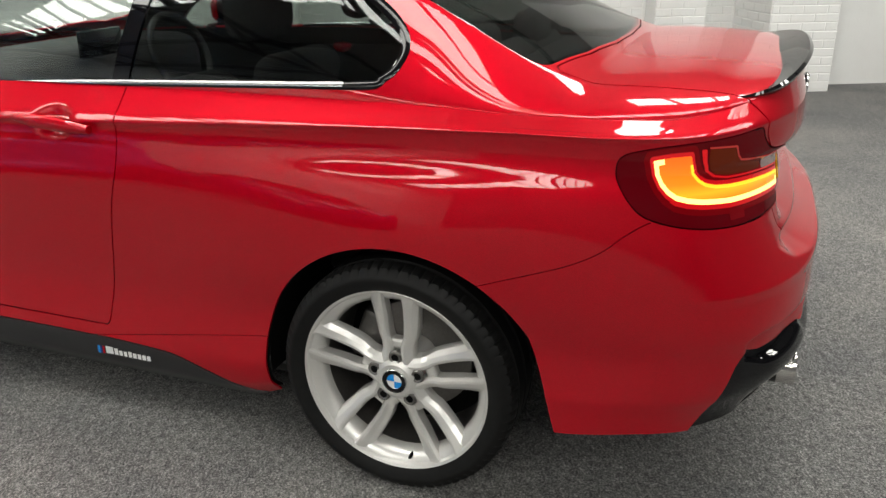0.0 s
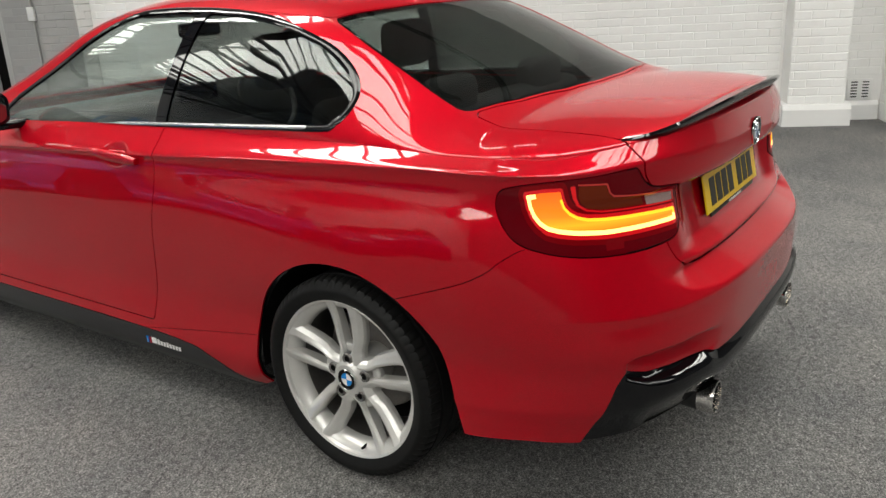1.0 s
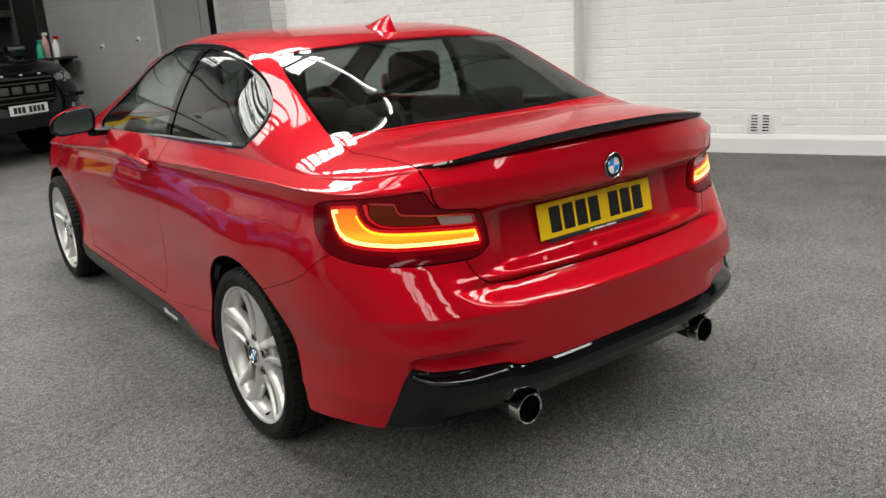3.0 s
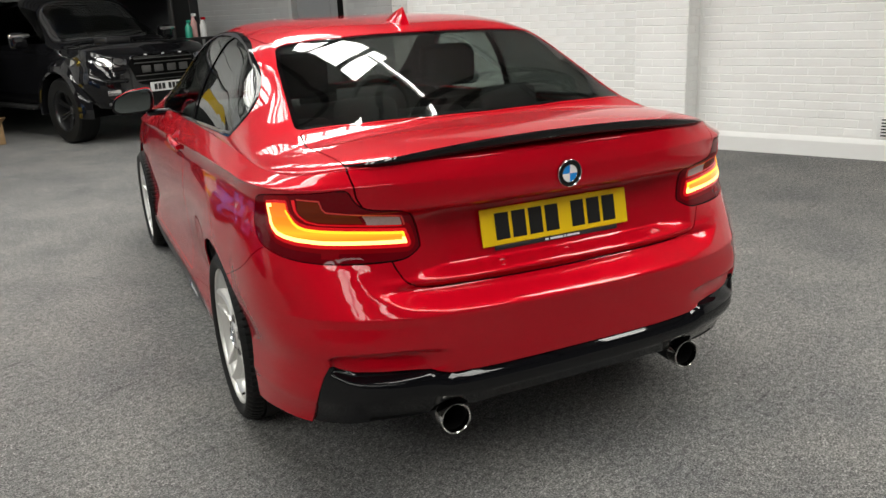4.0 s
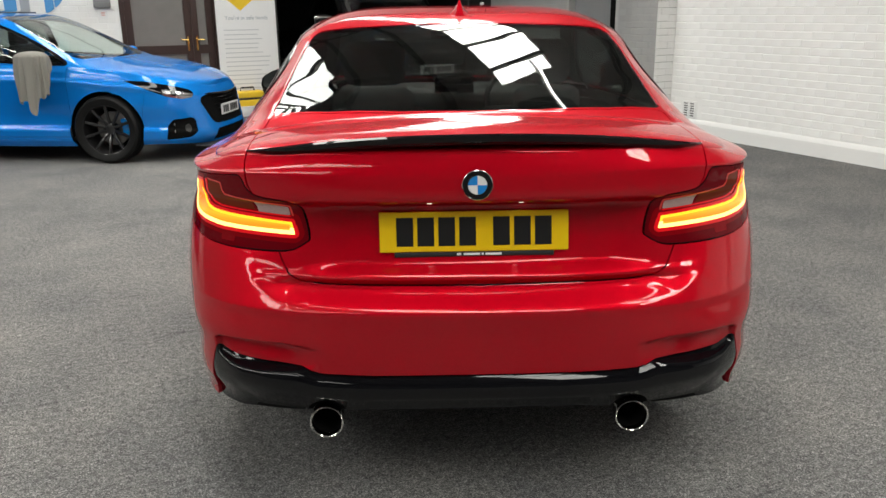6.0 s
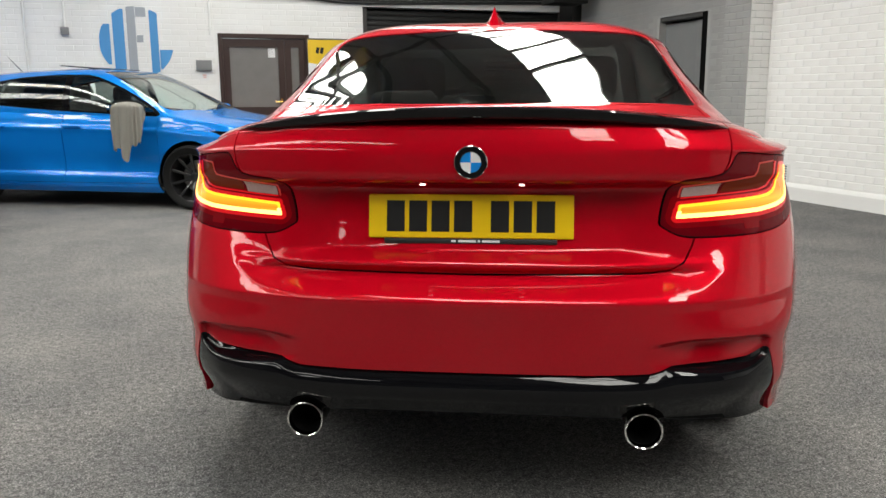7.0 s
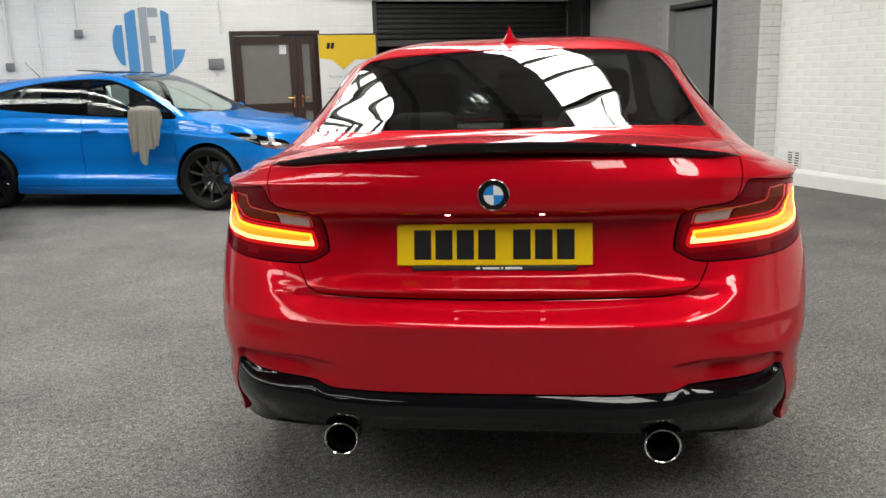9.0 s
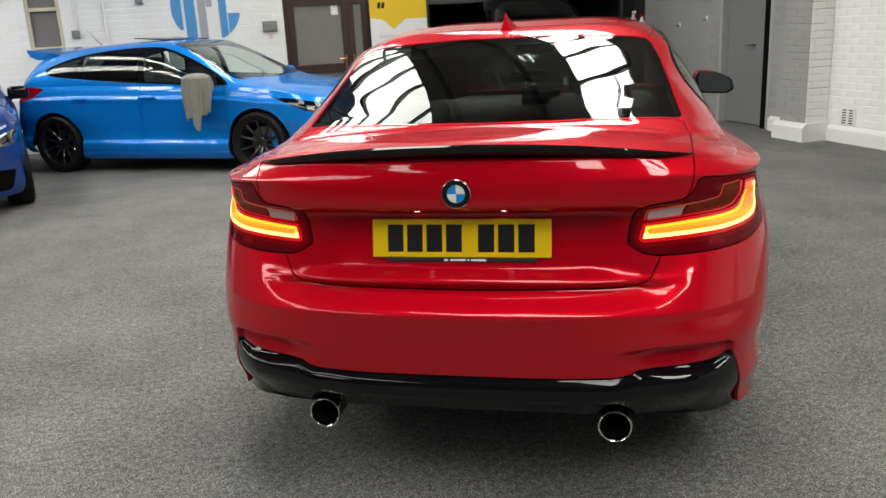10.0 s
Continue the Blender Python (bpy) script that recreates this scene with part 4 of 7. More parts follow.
        frame_part = turned_side(surround.moved(0.001), side).sheet("window_surround", GLOSS_BLACK, car, 0.012, "gloss black window surround")
        strip = np.maximum(surround.p[:, 2] - (1.0205 - 0.036 * (surround.p[:, 1] - 0.8)), np.maximum(0.14 - surround.p[:, 1], surround.p[:, 1] - 1.64))
        turned_side(surround.side(np.maximum(strip, -(surround.p[:, 2] - (1.012 - 0.036 * (surround.p[:, 1] - 0.8))))).moved(0.003), side).sheet("chrome_strip", STRIP, frame_part, 0.004, "bright strip under the windows")
    U = rest.p
    rw = np.where((U[:, 2] > 1.03) & (U[:, 1] < 0.5), inside(U[:, 0], U[:, 1], REAR_WINDOW), 1.0)
    rear_glass, rest = rest.cut(rw)
    pane_rear = rear_glass.both().moved(-0.002).sheet("rear_window", DARK_GLASS, car, 0.002, "dark tinted rear window")
    pane_rear.visible_shadow = False
    U = rear_glass.p
    rim = rear_glass.side(-inside(U[:, 0], U[:, 1], REAR_WINDOW) - 0.016)
    rim.both().moved(-0.006).sheet("window_edge", GLOSS_BLACK, pane_rear, 0.003)
    for k in range(11):          # heating wires
        y0 = 0.11 - 0.043 * k
        w = 0.50 + 0.010 * k
        pts = [(x, y0 + 0.03 * (x / w) ** 2, float(coupe_ridge(y0)) - 0.014 - 0.052 * (x / w) ** 2) for x in np.linspace(-w, w, 9)]
        part("heating_wire", tube(pts, 0.0006, 4), STEEL, pane_rear)
    U = rest.p
    screen, rest = rest.cut(np.where(U[:, 1] > 1.1, inside(U[:, 0], U[:, 1], SCREEN), 1.0))
    screen.both().moved(-0.003).sheet("windscreen", CLEAR_GLASS, car, 0.002, "clear windscreen").visible_shadow = False
    U = rest.p
    lid_top, rest = rest.cut(np.where(U[:, 1] < -0.3, inside(U[:, 0], U[:, 1], LID_TOP), 1.0), 0.0022)
    lid = lid_top.both().joined(lid_face.both()).sheet("boot_lid", RED, car, 0.006)
    U = rest.p
    roof, rest = rest.cut(np.where((U[:, 1] > 0.1) & (U[:, 2] > 1.25), inside(U[:, 0], U[:, 1], ROOF), 1.0), 0.0015)
    roof_part = roof.both().sheet("roof", RED, car, 0.006)
    U = rest.p
    bonnet, rest = rest.cut(2.2 - U[:, 1] - 0.5 * np.clip(U[:, 0] - 0.5, 0, 1), 0.0015)
    bonnet.both().sheet("bonnet", RED, car, 0.006)
    for side in (1, -1):
        pillar_part = turned_side(rest, side).sheet("roof_pillar", RED, car, 0.006)
        turned_side(rest.moved(-0.009), side).sheet("pillar_trim", TRIM_BLACK, pillar_part, 0.003, "black inner trim")
    roof.both().moved(-0.009).sheet("roof_lining", TRIM_BLACK, roof_part, 0.003, "black roof lining")

    # shark-fin aerial
    bm, rings = bmesh.new(), []
    for k in range(9):
        t = k / 8
        y, w = 0.285 + 0.175 * t - 0.03 * (1 - t), 0.040 * math.sin(math.pi * min(1, 0.25 + 0.75 * (1 - t))) ** 0.7 + 0.002
        base, h = float(coupe_ridge(y)) - 0.004, 0.072 * (1 - t) ** 1.1 + 0.002
        w = 0.044 * (1 - (2 * t - 0.9) ** 2 * 0.7) + 0.003
        rings.append([bm.verts.new((sx * w, y + hh * 0.02, base + hh * h)) for sx, hh in ((-1, 0), (-0.62, 0.26), (-0.30, 0.66), (0.0, 1.0), (0.30, 0.66), (0.62, 0.26), (1, 0))])
    for a, b in zip(rings, rings[1:]):
        for j in range(6):
            bm.faces.new((a[j], a[j + 1], b[j + 1], b[j]))
    bm.faces.new(rings[0][::-1])
    bmesh.ops.recalc_face_normals(bm, faces=bm.faces)
    part("aerial_fin", bm, RED, roof_part)

    # lip spoiler
    bm, rings = bmesh.new(), []
    for x in np.linspace(-0.645, 0.645, 61):
        r = abs(x) / 0.645
        y = -0.898 + 0.11 * r ** 2.7 + 0.06 * r ** 14
        top = 1.090 - 0.058 * r ** 2.4
        h = 0.027 * (1 - 0.25 * r ** 3) * (1 - r ** 14) + 0.002
        d = 0.125 * (1 - 0.55 * r ** 2)
        front = top - 0.014 - 0.012 * (1 - r * r)
        rings.append([bm.verts.new(p) for p in ((x, y + d, front - 0.010), (x, y + d * 0.62, front - 0.001), (x, y + d * 0.3, top - 0.010 * (1 - r * r) - 0.002), (x, y + 0.008, top), (x, y, top - 0.004),
                                                (x, y + 0.004, top - h * 0.55), (x, y + 0.016, top - h), (x, y + 0.06, top - h - 0.004))])
    for a, b in zip(rings, rings[1:]):
        for j in range(8):
            bm.faces.new((a[j], a[(j + 1) % 8], b[(j + 1) % 8], b[j]))
    bm.faces.new(rings[0])
    bm.faces.new(rings[-1][::-1])
    bmesh.ops.recalc_face_normals(bm, faces=bm.faces)
    part("spoiler", bm, GLOSS_BLACK, lid, "gloss black lip spoiler")

    # badge, plate, plate lamps
    roundel(lid, pose(-0.003, -0.898, 0.957, 0, 0, -90) @ pose(0, 0, 0, 0, 2, 0), 0.041)
    pm = pose(-0.009, -0.838, 0.8155, -11.0, 0, 0)
    plate = part("number_plate", block(0.52, 0.005, 0.111, (0, 0, 0), 0.002, 1), PLATE_YELLOW, lid, "yellow number plate with black bars", pm)
    bar_row(plate, pose(0, -0.003, -0.0395), (0.046, 0.046, 0.046, 0.046, 0.024, 0.046, 0.046, 0.046), 0.079, 0.0115, 0.0012, INK, skip=(4,))
    part("plate_holder", block(0.44, 0.008, 0.016, (0, 0.004, -0.062), 0.004, 2), TRIM_BLACK, plate)
    for k, w in enumerate((0.012, 0.045, 0.006, 0.045)):
        part("lettering_bar", block(w, 0.001, 0.006, (-0.042 + (0, 0.035, 0.065, 0.095)[k], -0.0006, -0.063)), PALE_INK, plate)
    for sx in (-0.13, 0.12):
        part("plate_lamp", block(0.014, 0.008, 0.0012, (sx, -0.836, 0.8950)), PLATE_LAMP, lid, "lit plate lamp")

    # exhaust tips
    for sx in (-0.4275, 0.4275):
        tip = part("exhaust_tip", lathe([(0.0462, 0.045), (0.0468, 0.018), (0.0480, 0.006), (0.0470, 0.001), (0.0450, 0.0), (0.0425, 0.002), (0.041, 0.03)], 40, "Y"), TIP_STEEL, car, "round polished exhaust tip", pose(sx, -0.950, 0.300))
        part("sleeve", lathe([(0.036, 0.14), (0.041, 0.12), (0.0450, 0.06), (0.0462, 0.045)], 40, "Y"), TRIM_BLACK, tip, "dark exhaust sleeve")
        part("bore", lathe([(0.0, 0.09), (0.039, 0.09), (0.041, 0.02)], 32, "Y"), VOID_BLACK, tip)
    # diffuser blades and the panel under the tail
    part("undertray", block(1.20, 0.60, 0.03, (0, -0.50, 0.305), 0.01, 2, None, pose(0, 0, 0, -4, 0, 0)), TRIM_BLACK, diff)
    part("undertray", block(1.45, 2.0, 0.03, (0, 1.35, 0.20), 0.01, 2), TRIM_BLACK, car)
    part("silencer", block(1.0, 0.3, 0.13, (0, -0.55, 0.36), 0.05, 3), STEEL, car)

    # door mirrors
    for side in (1, -1):
        mm = pose(side * 0.950, 1.660, 1.040, 0, 0, side * 9)
        mirror = part("door_mirror", mirror_loft(side, ((-0.052, 0.93), (-0.050, 0.965), (-0.030, 0.98), (0.020, 0.93), (0.045, 0.70))), GLOSS_BLACK, car, "black door mirror with red cap", mm)
        part("cap", mirror_loft(side, ((0.006, 0.93), (0.008, 0.955), (0.016, 0.955), (0.034, 0.90), (0.050, 0.74), (0.060, 0.45)), 0.004), RED, mirror)
        part("mirror_glass", mirror_loft(side, ((-0.0555, 0.84), (-0.0530, 0.85)), 0.002), MIRROR, mirror, "mirror glass")
        part("stalk", block(0.12, 0.05, 0.035, (-side * 0.12, 0.01, -0.062), 0.014, 3), GLOSS_BLACK, mirror)

    # wheels
    for side in (1, -1):
        for y0 in (0.0, 2.69):
            turn = 0 if side > 0 else 180
            coupe_wheel(car, pose(side * (0.772 if y0 == 0 else 0.765), y0, 0.3165, 0, 0, turn), 0.3155)

    # cabin
    for x in (-0.36, 0.36):
        coupe_seat(car, x, 1.0)
    rear_seat = part("rear_seat", block(1.15, 0.5, 0.2, (0, 0.28, 0.55), 0.07, 3), SEAT_CLOTH, car, "black cloth rear seat")
    part("backrest", block(1.15, 0.14, 0.5, (0, -0.02, 0.80), 0.06, 3), SEAT_CLOTH, rear_seat)
    for x in (-0.3, 0.3):
        part("headrest", block(0.24, 0.09, 0.13, (x, -0.03, 1.07), 0.04, 3), SEAT_CLOTH, rear_seat)
    part("parcel_shelf", block(1.2, 0.38, 0.02, (0, -0.20, 1.0), 0.005, 1), SEAT_CLOTH, car)
    dash = part("dashboard", block(1.35, 0.5, 0.28, (0, 1.85, 0.84), 0.09, 3), TRIM_BLACK, car)
    part("screen", block(0.22, 0.02, 0.10, (0.02, 1.60, 1.0), 0.006, 2), GLOSS_BLACK, dash)
    part("steering_wheel", lathe([(0.165 + 0.014 * math.cos(k * math.pi / 4), 0.014 * math.sin(k * math.pi / 4)) for k in range(8)], 32, "Y", closed=True), TRIM_BLACK, dash, "", pose(0.36, 1.50, 0.92, -22, 0, 0))
    part("interior_mirror", block(0.22, 0.03, 0.06, (0, 1.50, 1.27), 0.012, 2), GLOSS_BLACK, car)
    part("headlining", block(1.0, 0.9, 0.01, (0, 0.75, 1.345), 0.004, 1), SEAT_CLOTH, car)
    return car


red_coupe()


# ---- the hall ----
# dark base colour stands in for the missing light in bay and passage
DARK_TONED = speckled("dark_toned_wall", (0.11, 0.115, 0.12), (0.16, 0.165, 0.17), 3, 0.8)
GREY_PAINT = speckled("grey_wall_paint", (0.36, 0.36, 0.355), (0.43, 0.43, 0.42), 2.5, 0.6, bump=0.15)
GREY_DOOR = speckled("grey_door_paint", (0.19, 0.195, 0.20), (0.23, 0.23, 0.235), 4, 0.5)
UNSEEN_WALL = speckled("unseen_wall_tone", (0.085, 0.085, 0.087), (0.12, 0.12, 0.12), 3, 0.6)
ROOF_SHEET = speckled("roof_sheet", (0.30, 0.30, 0.295), (0.38, 0.38, 0.37), 3, 0.6)
STEEL_DARK = speckled("dark_steel", (0.045, 0.045, 0.045), (0.075, 0.073, 0.07), 12, 0.55)
BROWN = speckled("brown_wood_stain", (0.028, 0.014, 0.012), (0.048, 0.025, 0.020), 30, 0.4)
FROST = speckled("grey_frosted_glass", (0.17, 0.165, 0.155), (0.22, 0.21, 0.20), 5, 0.25)
BRASS = material("brass", (0.62, 0.42, 0.14), 0.22, 1.0)
CABLE = material("black_cable", (0.02, 0.02, 0.021), 0.5)
CREAM = speckled("dirty_cream_paint", (0.52, 0.47, 0.36), (0.62, 0.58, 0.47), 9, 0.5)
PVC = material("white_pvc", (0.78, 0.78, 0.77), 0.35)
YELLOW = speckled("yellow_print", (0.80, 0.52, 0.02), (0.84, 0.57, 0.03), 40, 0.4)
PAPER = speckled("white_print", (0.78, 0.78, 0.78), (0.82, 0.82, 0.82), 30, 0.45)
SIGN_BLUE = material("sign_blue", (0.08, 0.30, 0.62), 0.4)
TEXT_GREY = material("text_grey", (0.52, 0.53, 0.55), 0.4)
SIGN_GREY = material("sign_grey", (0.36, 0.39, 0.43), 0.4)
CARD = speckled("cardboard", (0.34, 0.21, 0.10), (0.42, 0.27, 0.14), 25, 0.8)
TOWEL = speckled("grey_towelling", (0.19, 0.185, 0.165), (0.29, 0.28, 0.25), 220, 0.95, bump=0.8)
TUBE_WHITE = glowing("lit_tube", (1.0, 0.97, 0.92), 22.0)
GREEN = material("green_plastic", (0.02, 0.30, 0.20), 0.35)
PINK = material("pale_pink_label", (0.7, 0.4, 0.38), 0.5)


def brick_blocks(u0, u1, z0, z1, holes=(), seed=1):
    """Middle, length and height of each brick of a stretcher bond over a stretch of wall."""
    rng = random.Random(seed)
    out, row, z = [], int(round(z0 / 0.075)), z0
    while z < z1 - 0.02:
        u = u0 - (0.1125 if row % 2 else 0.0)
        while u < u1 - 0.01:
            a, b = max(u, u0), min(u + 0.2225, u1)
            if b - a > 0.03:
                if not any(a < h[1] and b > h[0] and z < h[3] and z + 0.065 > h[2] for h in holes):
                    out.append(((a + b) / 2, z + 0.0335, b - a + 0.0016, 0.0712, rng.uniform(-0.0012, 0.0012), rng.uniform(-0.0022, 0.0022)))
            u += 0.225
        row, z = row + 1, z + 0.075
    return out


def brick_shape(length, height, depth):
    """Half-buried brick, face to -X: a slightly pillowed front and sloping sides."""
    l, h, d, e, g = length / 2, height / 2, depth, 0.006, 0.006
    v = [(0, -l, -h), (0, l, -h), (0, l, h), (0, -l, h), (-d, -l + g, -h + e), (-d, l - g, -h + e), (-d, l - g, h - e), (-d, -l + g, h - e)]
    f = [(4, 7, 6, 5), (0, 4, 5, 1), (1, 5, 6, 2), (2, 6, 7, 3), (3, 7, 4, 0)]
    return v, f


def bricks_joined(name, bricks, material_, parent, m, depth=0.006):
    verts, faces = [], []
    for u, z, l, h, dd, dz in bricks:
        v, f = brick_shape(l, h, depth + dd)
        k = len(verts)
        verts += [(x, y + u, zz + z + dz) for x, y, zz in v]
        faces += [tuple(i + k for i in q) for q in f]
    me = bpy.data.meshes.new(name)
    me.from_pydata(verts, [], faces)
    me.materials.append(material_)
    ob = new(name, me)
    ob.parent, ob.matrix_basis = parent, m
    return tagged(ob, "painted brick courses with shallow joints", kind="stuff")


def structure(name, bm, material_, m, label=""):
    ob = new(name, mesh_of(name, bm, material_))
    ob.matrix_basis = m
    return tagged(ob, label, kind="structure")


def run_of_blocks(boxes):
    """Several boxes (a0, a1, b0, b1, z0, z1) in one bmesh."""
    bm = bmesh.new()
    for a0, a1, b0, b1, z0, z1 in boxes:
        block(a1 - a0, b1 - b0, z1 - z0, ((a0 + a1) / 2, (b0 + b1) / 2, (z0 + z1) / 2), 0, 1, bm)
    return bm


HALL = hall(0, 0)
structure("floor", run_of_blocks(((-11.2, 6.5, -9.4, BACK_B + 7.0, -0.15, 0.0),)), CARPET, HALL, "grey speckled needle-felt carpet")

# side wall with a doorway
DOOR_B0, DOOR_B1, DOOR_TOP = 5.74, 6.86, 2.11
wall_right = structure("wall_right", run_of_blocks(((RIGHT_A, RIGHT_A + 0.24, FRONT_B, 5.13, 0, 3.9),)), WHITE_BRICK, HALL, "white painted brick side wall")
wall_grey = structure("wall_right_end", run_of_blocks(((RIGHT_A, RIGHT_A + 0.24, 5.13, DOOR_B0, 0, 3.9), (RIGHT_A, RIGHT_A + 0.24, DOOR_B0, DOOR_B1, DOOR_TOP, 3.9), (RIGHT_A, RIGHT_A + 0.24, DOOR_B1, BACK_B, 0, 3.9))), GREY_BRICK, HALL, "grey painted brick wall with a doorway")

# brick piers along the side wall
PIERS = ((4.70, 5.13), (1.05, 1.57), (-2.72, -2.23))
for b0, b1 in PIERS:
    pier = structure("pier", run_of_blocks(((4.99, RIGHT_A - 0.002, b0, b1, 0, 3.9),)), GREY_BRICK if b0 > 4 else WHITE_BRICK, HALL, "grey and white painted brick pier" if b0 > 4 else "white painted brick pier")
    bricks_joined("brickwork", brick_blocks(b0 + 0.003, b1 - 0.003, 0.2, 3.8, (), 5), GREY_BRICK if b0 > 4 else WHITE_BRICK, pier, pose(4.99, 0, 0), 0.005)
    side = brick_blocks(0.003 - RIGHT_A, -4.993, 0.2, 3.8, (), 6)
    bricks_joined("brickwork", side, WHITE_BRICK, pier, pose(0, b0, 0, 0, 0, 90), 0.004)
    prof = [(4.925, 0.0), (4.925, 0.15), (4.955, 0.19), (4.99, 0.20), (RIGHT_A, 0.20), (RIGHT_A, 0.0)]
    bm = prism([(a, z) for a, z in prof], b1 - b0 + 0.10, axis="Y", at=b0 - 0.05)
    structure("baseboard", bm, WHITE_WALL, HALL, "white rendered plinth of the pier")
# deeper breast beyond the last pier
breast = structure("wall_breast", run_of_blocks(((4.52, RIGHT_A - 0.002, -3.75, -3.12, 0, 3.9), (4.85, RIGHT_A - 0.002, FRONT_B, -3.75, 0, 3.9))), WHITE_BRICK, HALL, "white painted brick chimney breast")
bricks_joined("brickwork", brick_blocks(-3.748, -3.125, 0.02, 3.8, (), 8), WHITE_BRICK, breast, pose(4.52, 0, 0), 0.005)
bricks_joined("brickwork", brick_blocks(4.525, 5.25, 0.02, 3.8, (), 9), WHITE_BRICK, breast, pose(0, -3.12, 0, 0, 0, -90), 0.004)
# skirting
for b0, b1 in ((5.18, DOOR_B0 - 0.05), (1.62, 4.65), (-2.18, 1.0), (-3.10, -2.77)):
    bm = prism([(RIGHT_A - 0.040, 0.0), (RIGHT_A - 0.040, 0.135), (RIGHT_A - 0.020, 0.165), (RIGHT_A, 0.175), (RIGHT_A, 0.0)], b1 - b0, axis="Y", at=b0)
    structure("baseboard", bm, WHITE_WALL, HALL, "white rendered skirting")


def air_vent(b):
    vent = thing("air_vent", "white painted air brick with dark slots low in the wall", "vent", hall(RIGHT_A - 0.006, b, 0.28), "air bricks")
    part("plate", block(0.008, 0.22, 0.19, (-0.003, 0, 0), 0.003, 2), WHITE_WALL, vent)
    for y in (-0.05, 0.05):
        for k in range(6):
            # black blocks on the plate take the place of shaded openings
            part("slot", block(0.006, 0.055, 0.011, (-0.0065, y, -0.068 + 0.027 * k)), VOID_BLACK, vent)


for b in (4.38, -0.66, -2.93):
    air_vent(b)

# ledge high in the side wall
structure("trim", block(0.03, 1.3, 0.05, (0, 0, 0), 0.004, 1), WHITE_WALL, hall(RIGHT_A - 0.018, 3.35, 2.07), "white ledge in the brickwork")

# doorway: dark frame, grey leaf set back
door = thing("door_1", "grey painted flush door in a grey and black frame", "door", hall(RIGHT_A, 0), kind="structure")
for b0, b1, a0, a1, mat_ in ((DOOR_B0, 5.80, 0.0, 0.15, GREY_PAINT), (5.80, 5.92, 0.012, 0.15, VOID_BLACK), (DOOR_B1 - 0.06, DOOR_B1, 0.0, 0.15, GREY_PAINT)):
    part("frame", block(a1 - a0, b1 - b0 - 0.002, DOOR_TOP, ((a0 + a1) / 2, (b0 + b1) / 2, DOOR_TOP / 2), 0.004, 1), mat_, door)
part("frame", block(0.14, DOOR_B1 - 0.06 - 5.92, 0.055, (0.08, (DOOR_B1 - 0.06 + 5.92) / 2, DOOR_TOP - 0.028), 0.004, 1), STEEL_DARK, door)
leaf = part("leaf", block(0.045, 0.62, 2.02, (0, -0.31, 1.02), 0.003, 1), GREY_DOOR, door, "grey flush leaf", pose(0.12, DOOR_B1 - 0.063, 0, 0, 0, 3))
part("handle", tube([(-0.03, -0.56, 1.0), (-0.07, -0.56, 1.0), (-0.07, -0.46, 1.0)], 0.009, 8), STEEL, leaf)
part("side_panel", block(0.04, 0.16, 2.02, (0.12, 6.06, 1.02), 0.003, 1), GREY_DOOR, door)
structure("wall_corridor", run_of_blocks(((RIGHT_A + 0.24, RIGHT_A + 1.5, DOOR_B0 - 0.3, DOOR_B0 - 0.2, 0, 2.6), (RIGHT_A + 0.24, RIGHT_A + 1.5, DOOR_B1 + 0.2, DOOR_B1 + 0.3, 0, 2.6), (RIGHT_A + 1.4, RIGHT_A + 1.5, DOOR_B0 - 0.2, DOOR_B1 + 0.2, 0, 2.6), (RIGHT_A + 0.24, RIGHT_A + 1.4, DOOR_B0 - 0.2, DOOR_B1 + 0.2, 2.5, 2.6))), DARK_TONED, HALL, "passage behind the door, walls toned dark for missing light")


def hook(b, z):
    h = thing("wall_hook", "small pale wall bracket on the grey wall", "hook", hall(RIGHT_A, b, z), "wall brackets")
    part("plate", block(0.012, 0.05, 0.06, (-0.006, 0, 0), 0.003, 1), PVC, h)
    part("arm", block(0.05, 0.02, 0.02, (-0.037, 0, -0.015), 0.005, 2), STEEL, h)


for b, z in ((7.86, 1.28), (7.16, 1.35)):
    hook(b, z)
det = thing("wall_sensor", "white motion sensor high on the wall", "sensor", hall(RIGHT_A, 5.72, 2.35))
part("body", block(0.05, 0.075, 0.16, (-0.025, 0, 0), 0.018, 3), PVC, det)
part("lens", block(0.01, 0.05, 0.06, (-0.052, 0, -0.02), 0.004, 2), PAPER, det)
pipe = thing("wall_pipe", "thin painted pipe down the brick wall", "pipe", hall(RIGHT_A - 0.02, 5.36, 0))
part("pipe", tube([(0, 0, 0.02), (0, 0, 3.8)], 0.012, 10), GREY_PAINT, pipe)
part("switch_box", block(0.04, 0.08, 0.14, (-0.012, 0, 1.32), 0.006, 2), PVC, pipe)

# end wall: window, double door, shutter opening
WIN = (-3.63, -3.19, 1.38, 2.62)
DD = (-0.22, 1.06, 0.0, 2.0)
SH = (1.87, 5.20, 0.0, 2.42)
B0, B1 = BACK_B, BACK_B + 0.25
wall_back = structure("wall_back", run_of_blocks(((LEFT_A, WIN[0], B0, B1, 0, 5.4), (WIN[0], WIN[1], B0, B1, 0, WIN[2]), (WIN[0], WIN[1], B0, B1, WIN[3], 5.4), (WIN[1], DD[0], B0, B1, 0, 5.4),
                                                  (DD[0], DD[1], B0, B1, DD[3], 5.4), (DD[1], SH[0], B0, B1, 0, 5.4), (SH[0], SH[1], B0, B1, SH[3], 5.4), (SH[1], RIGHT_A, B0, B1, 0, 5.4))), WHITE_BRICK, HALL, "white painted brick end wall")
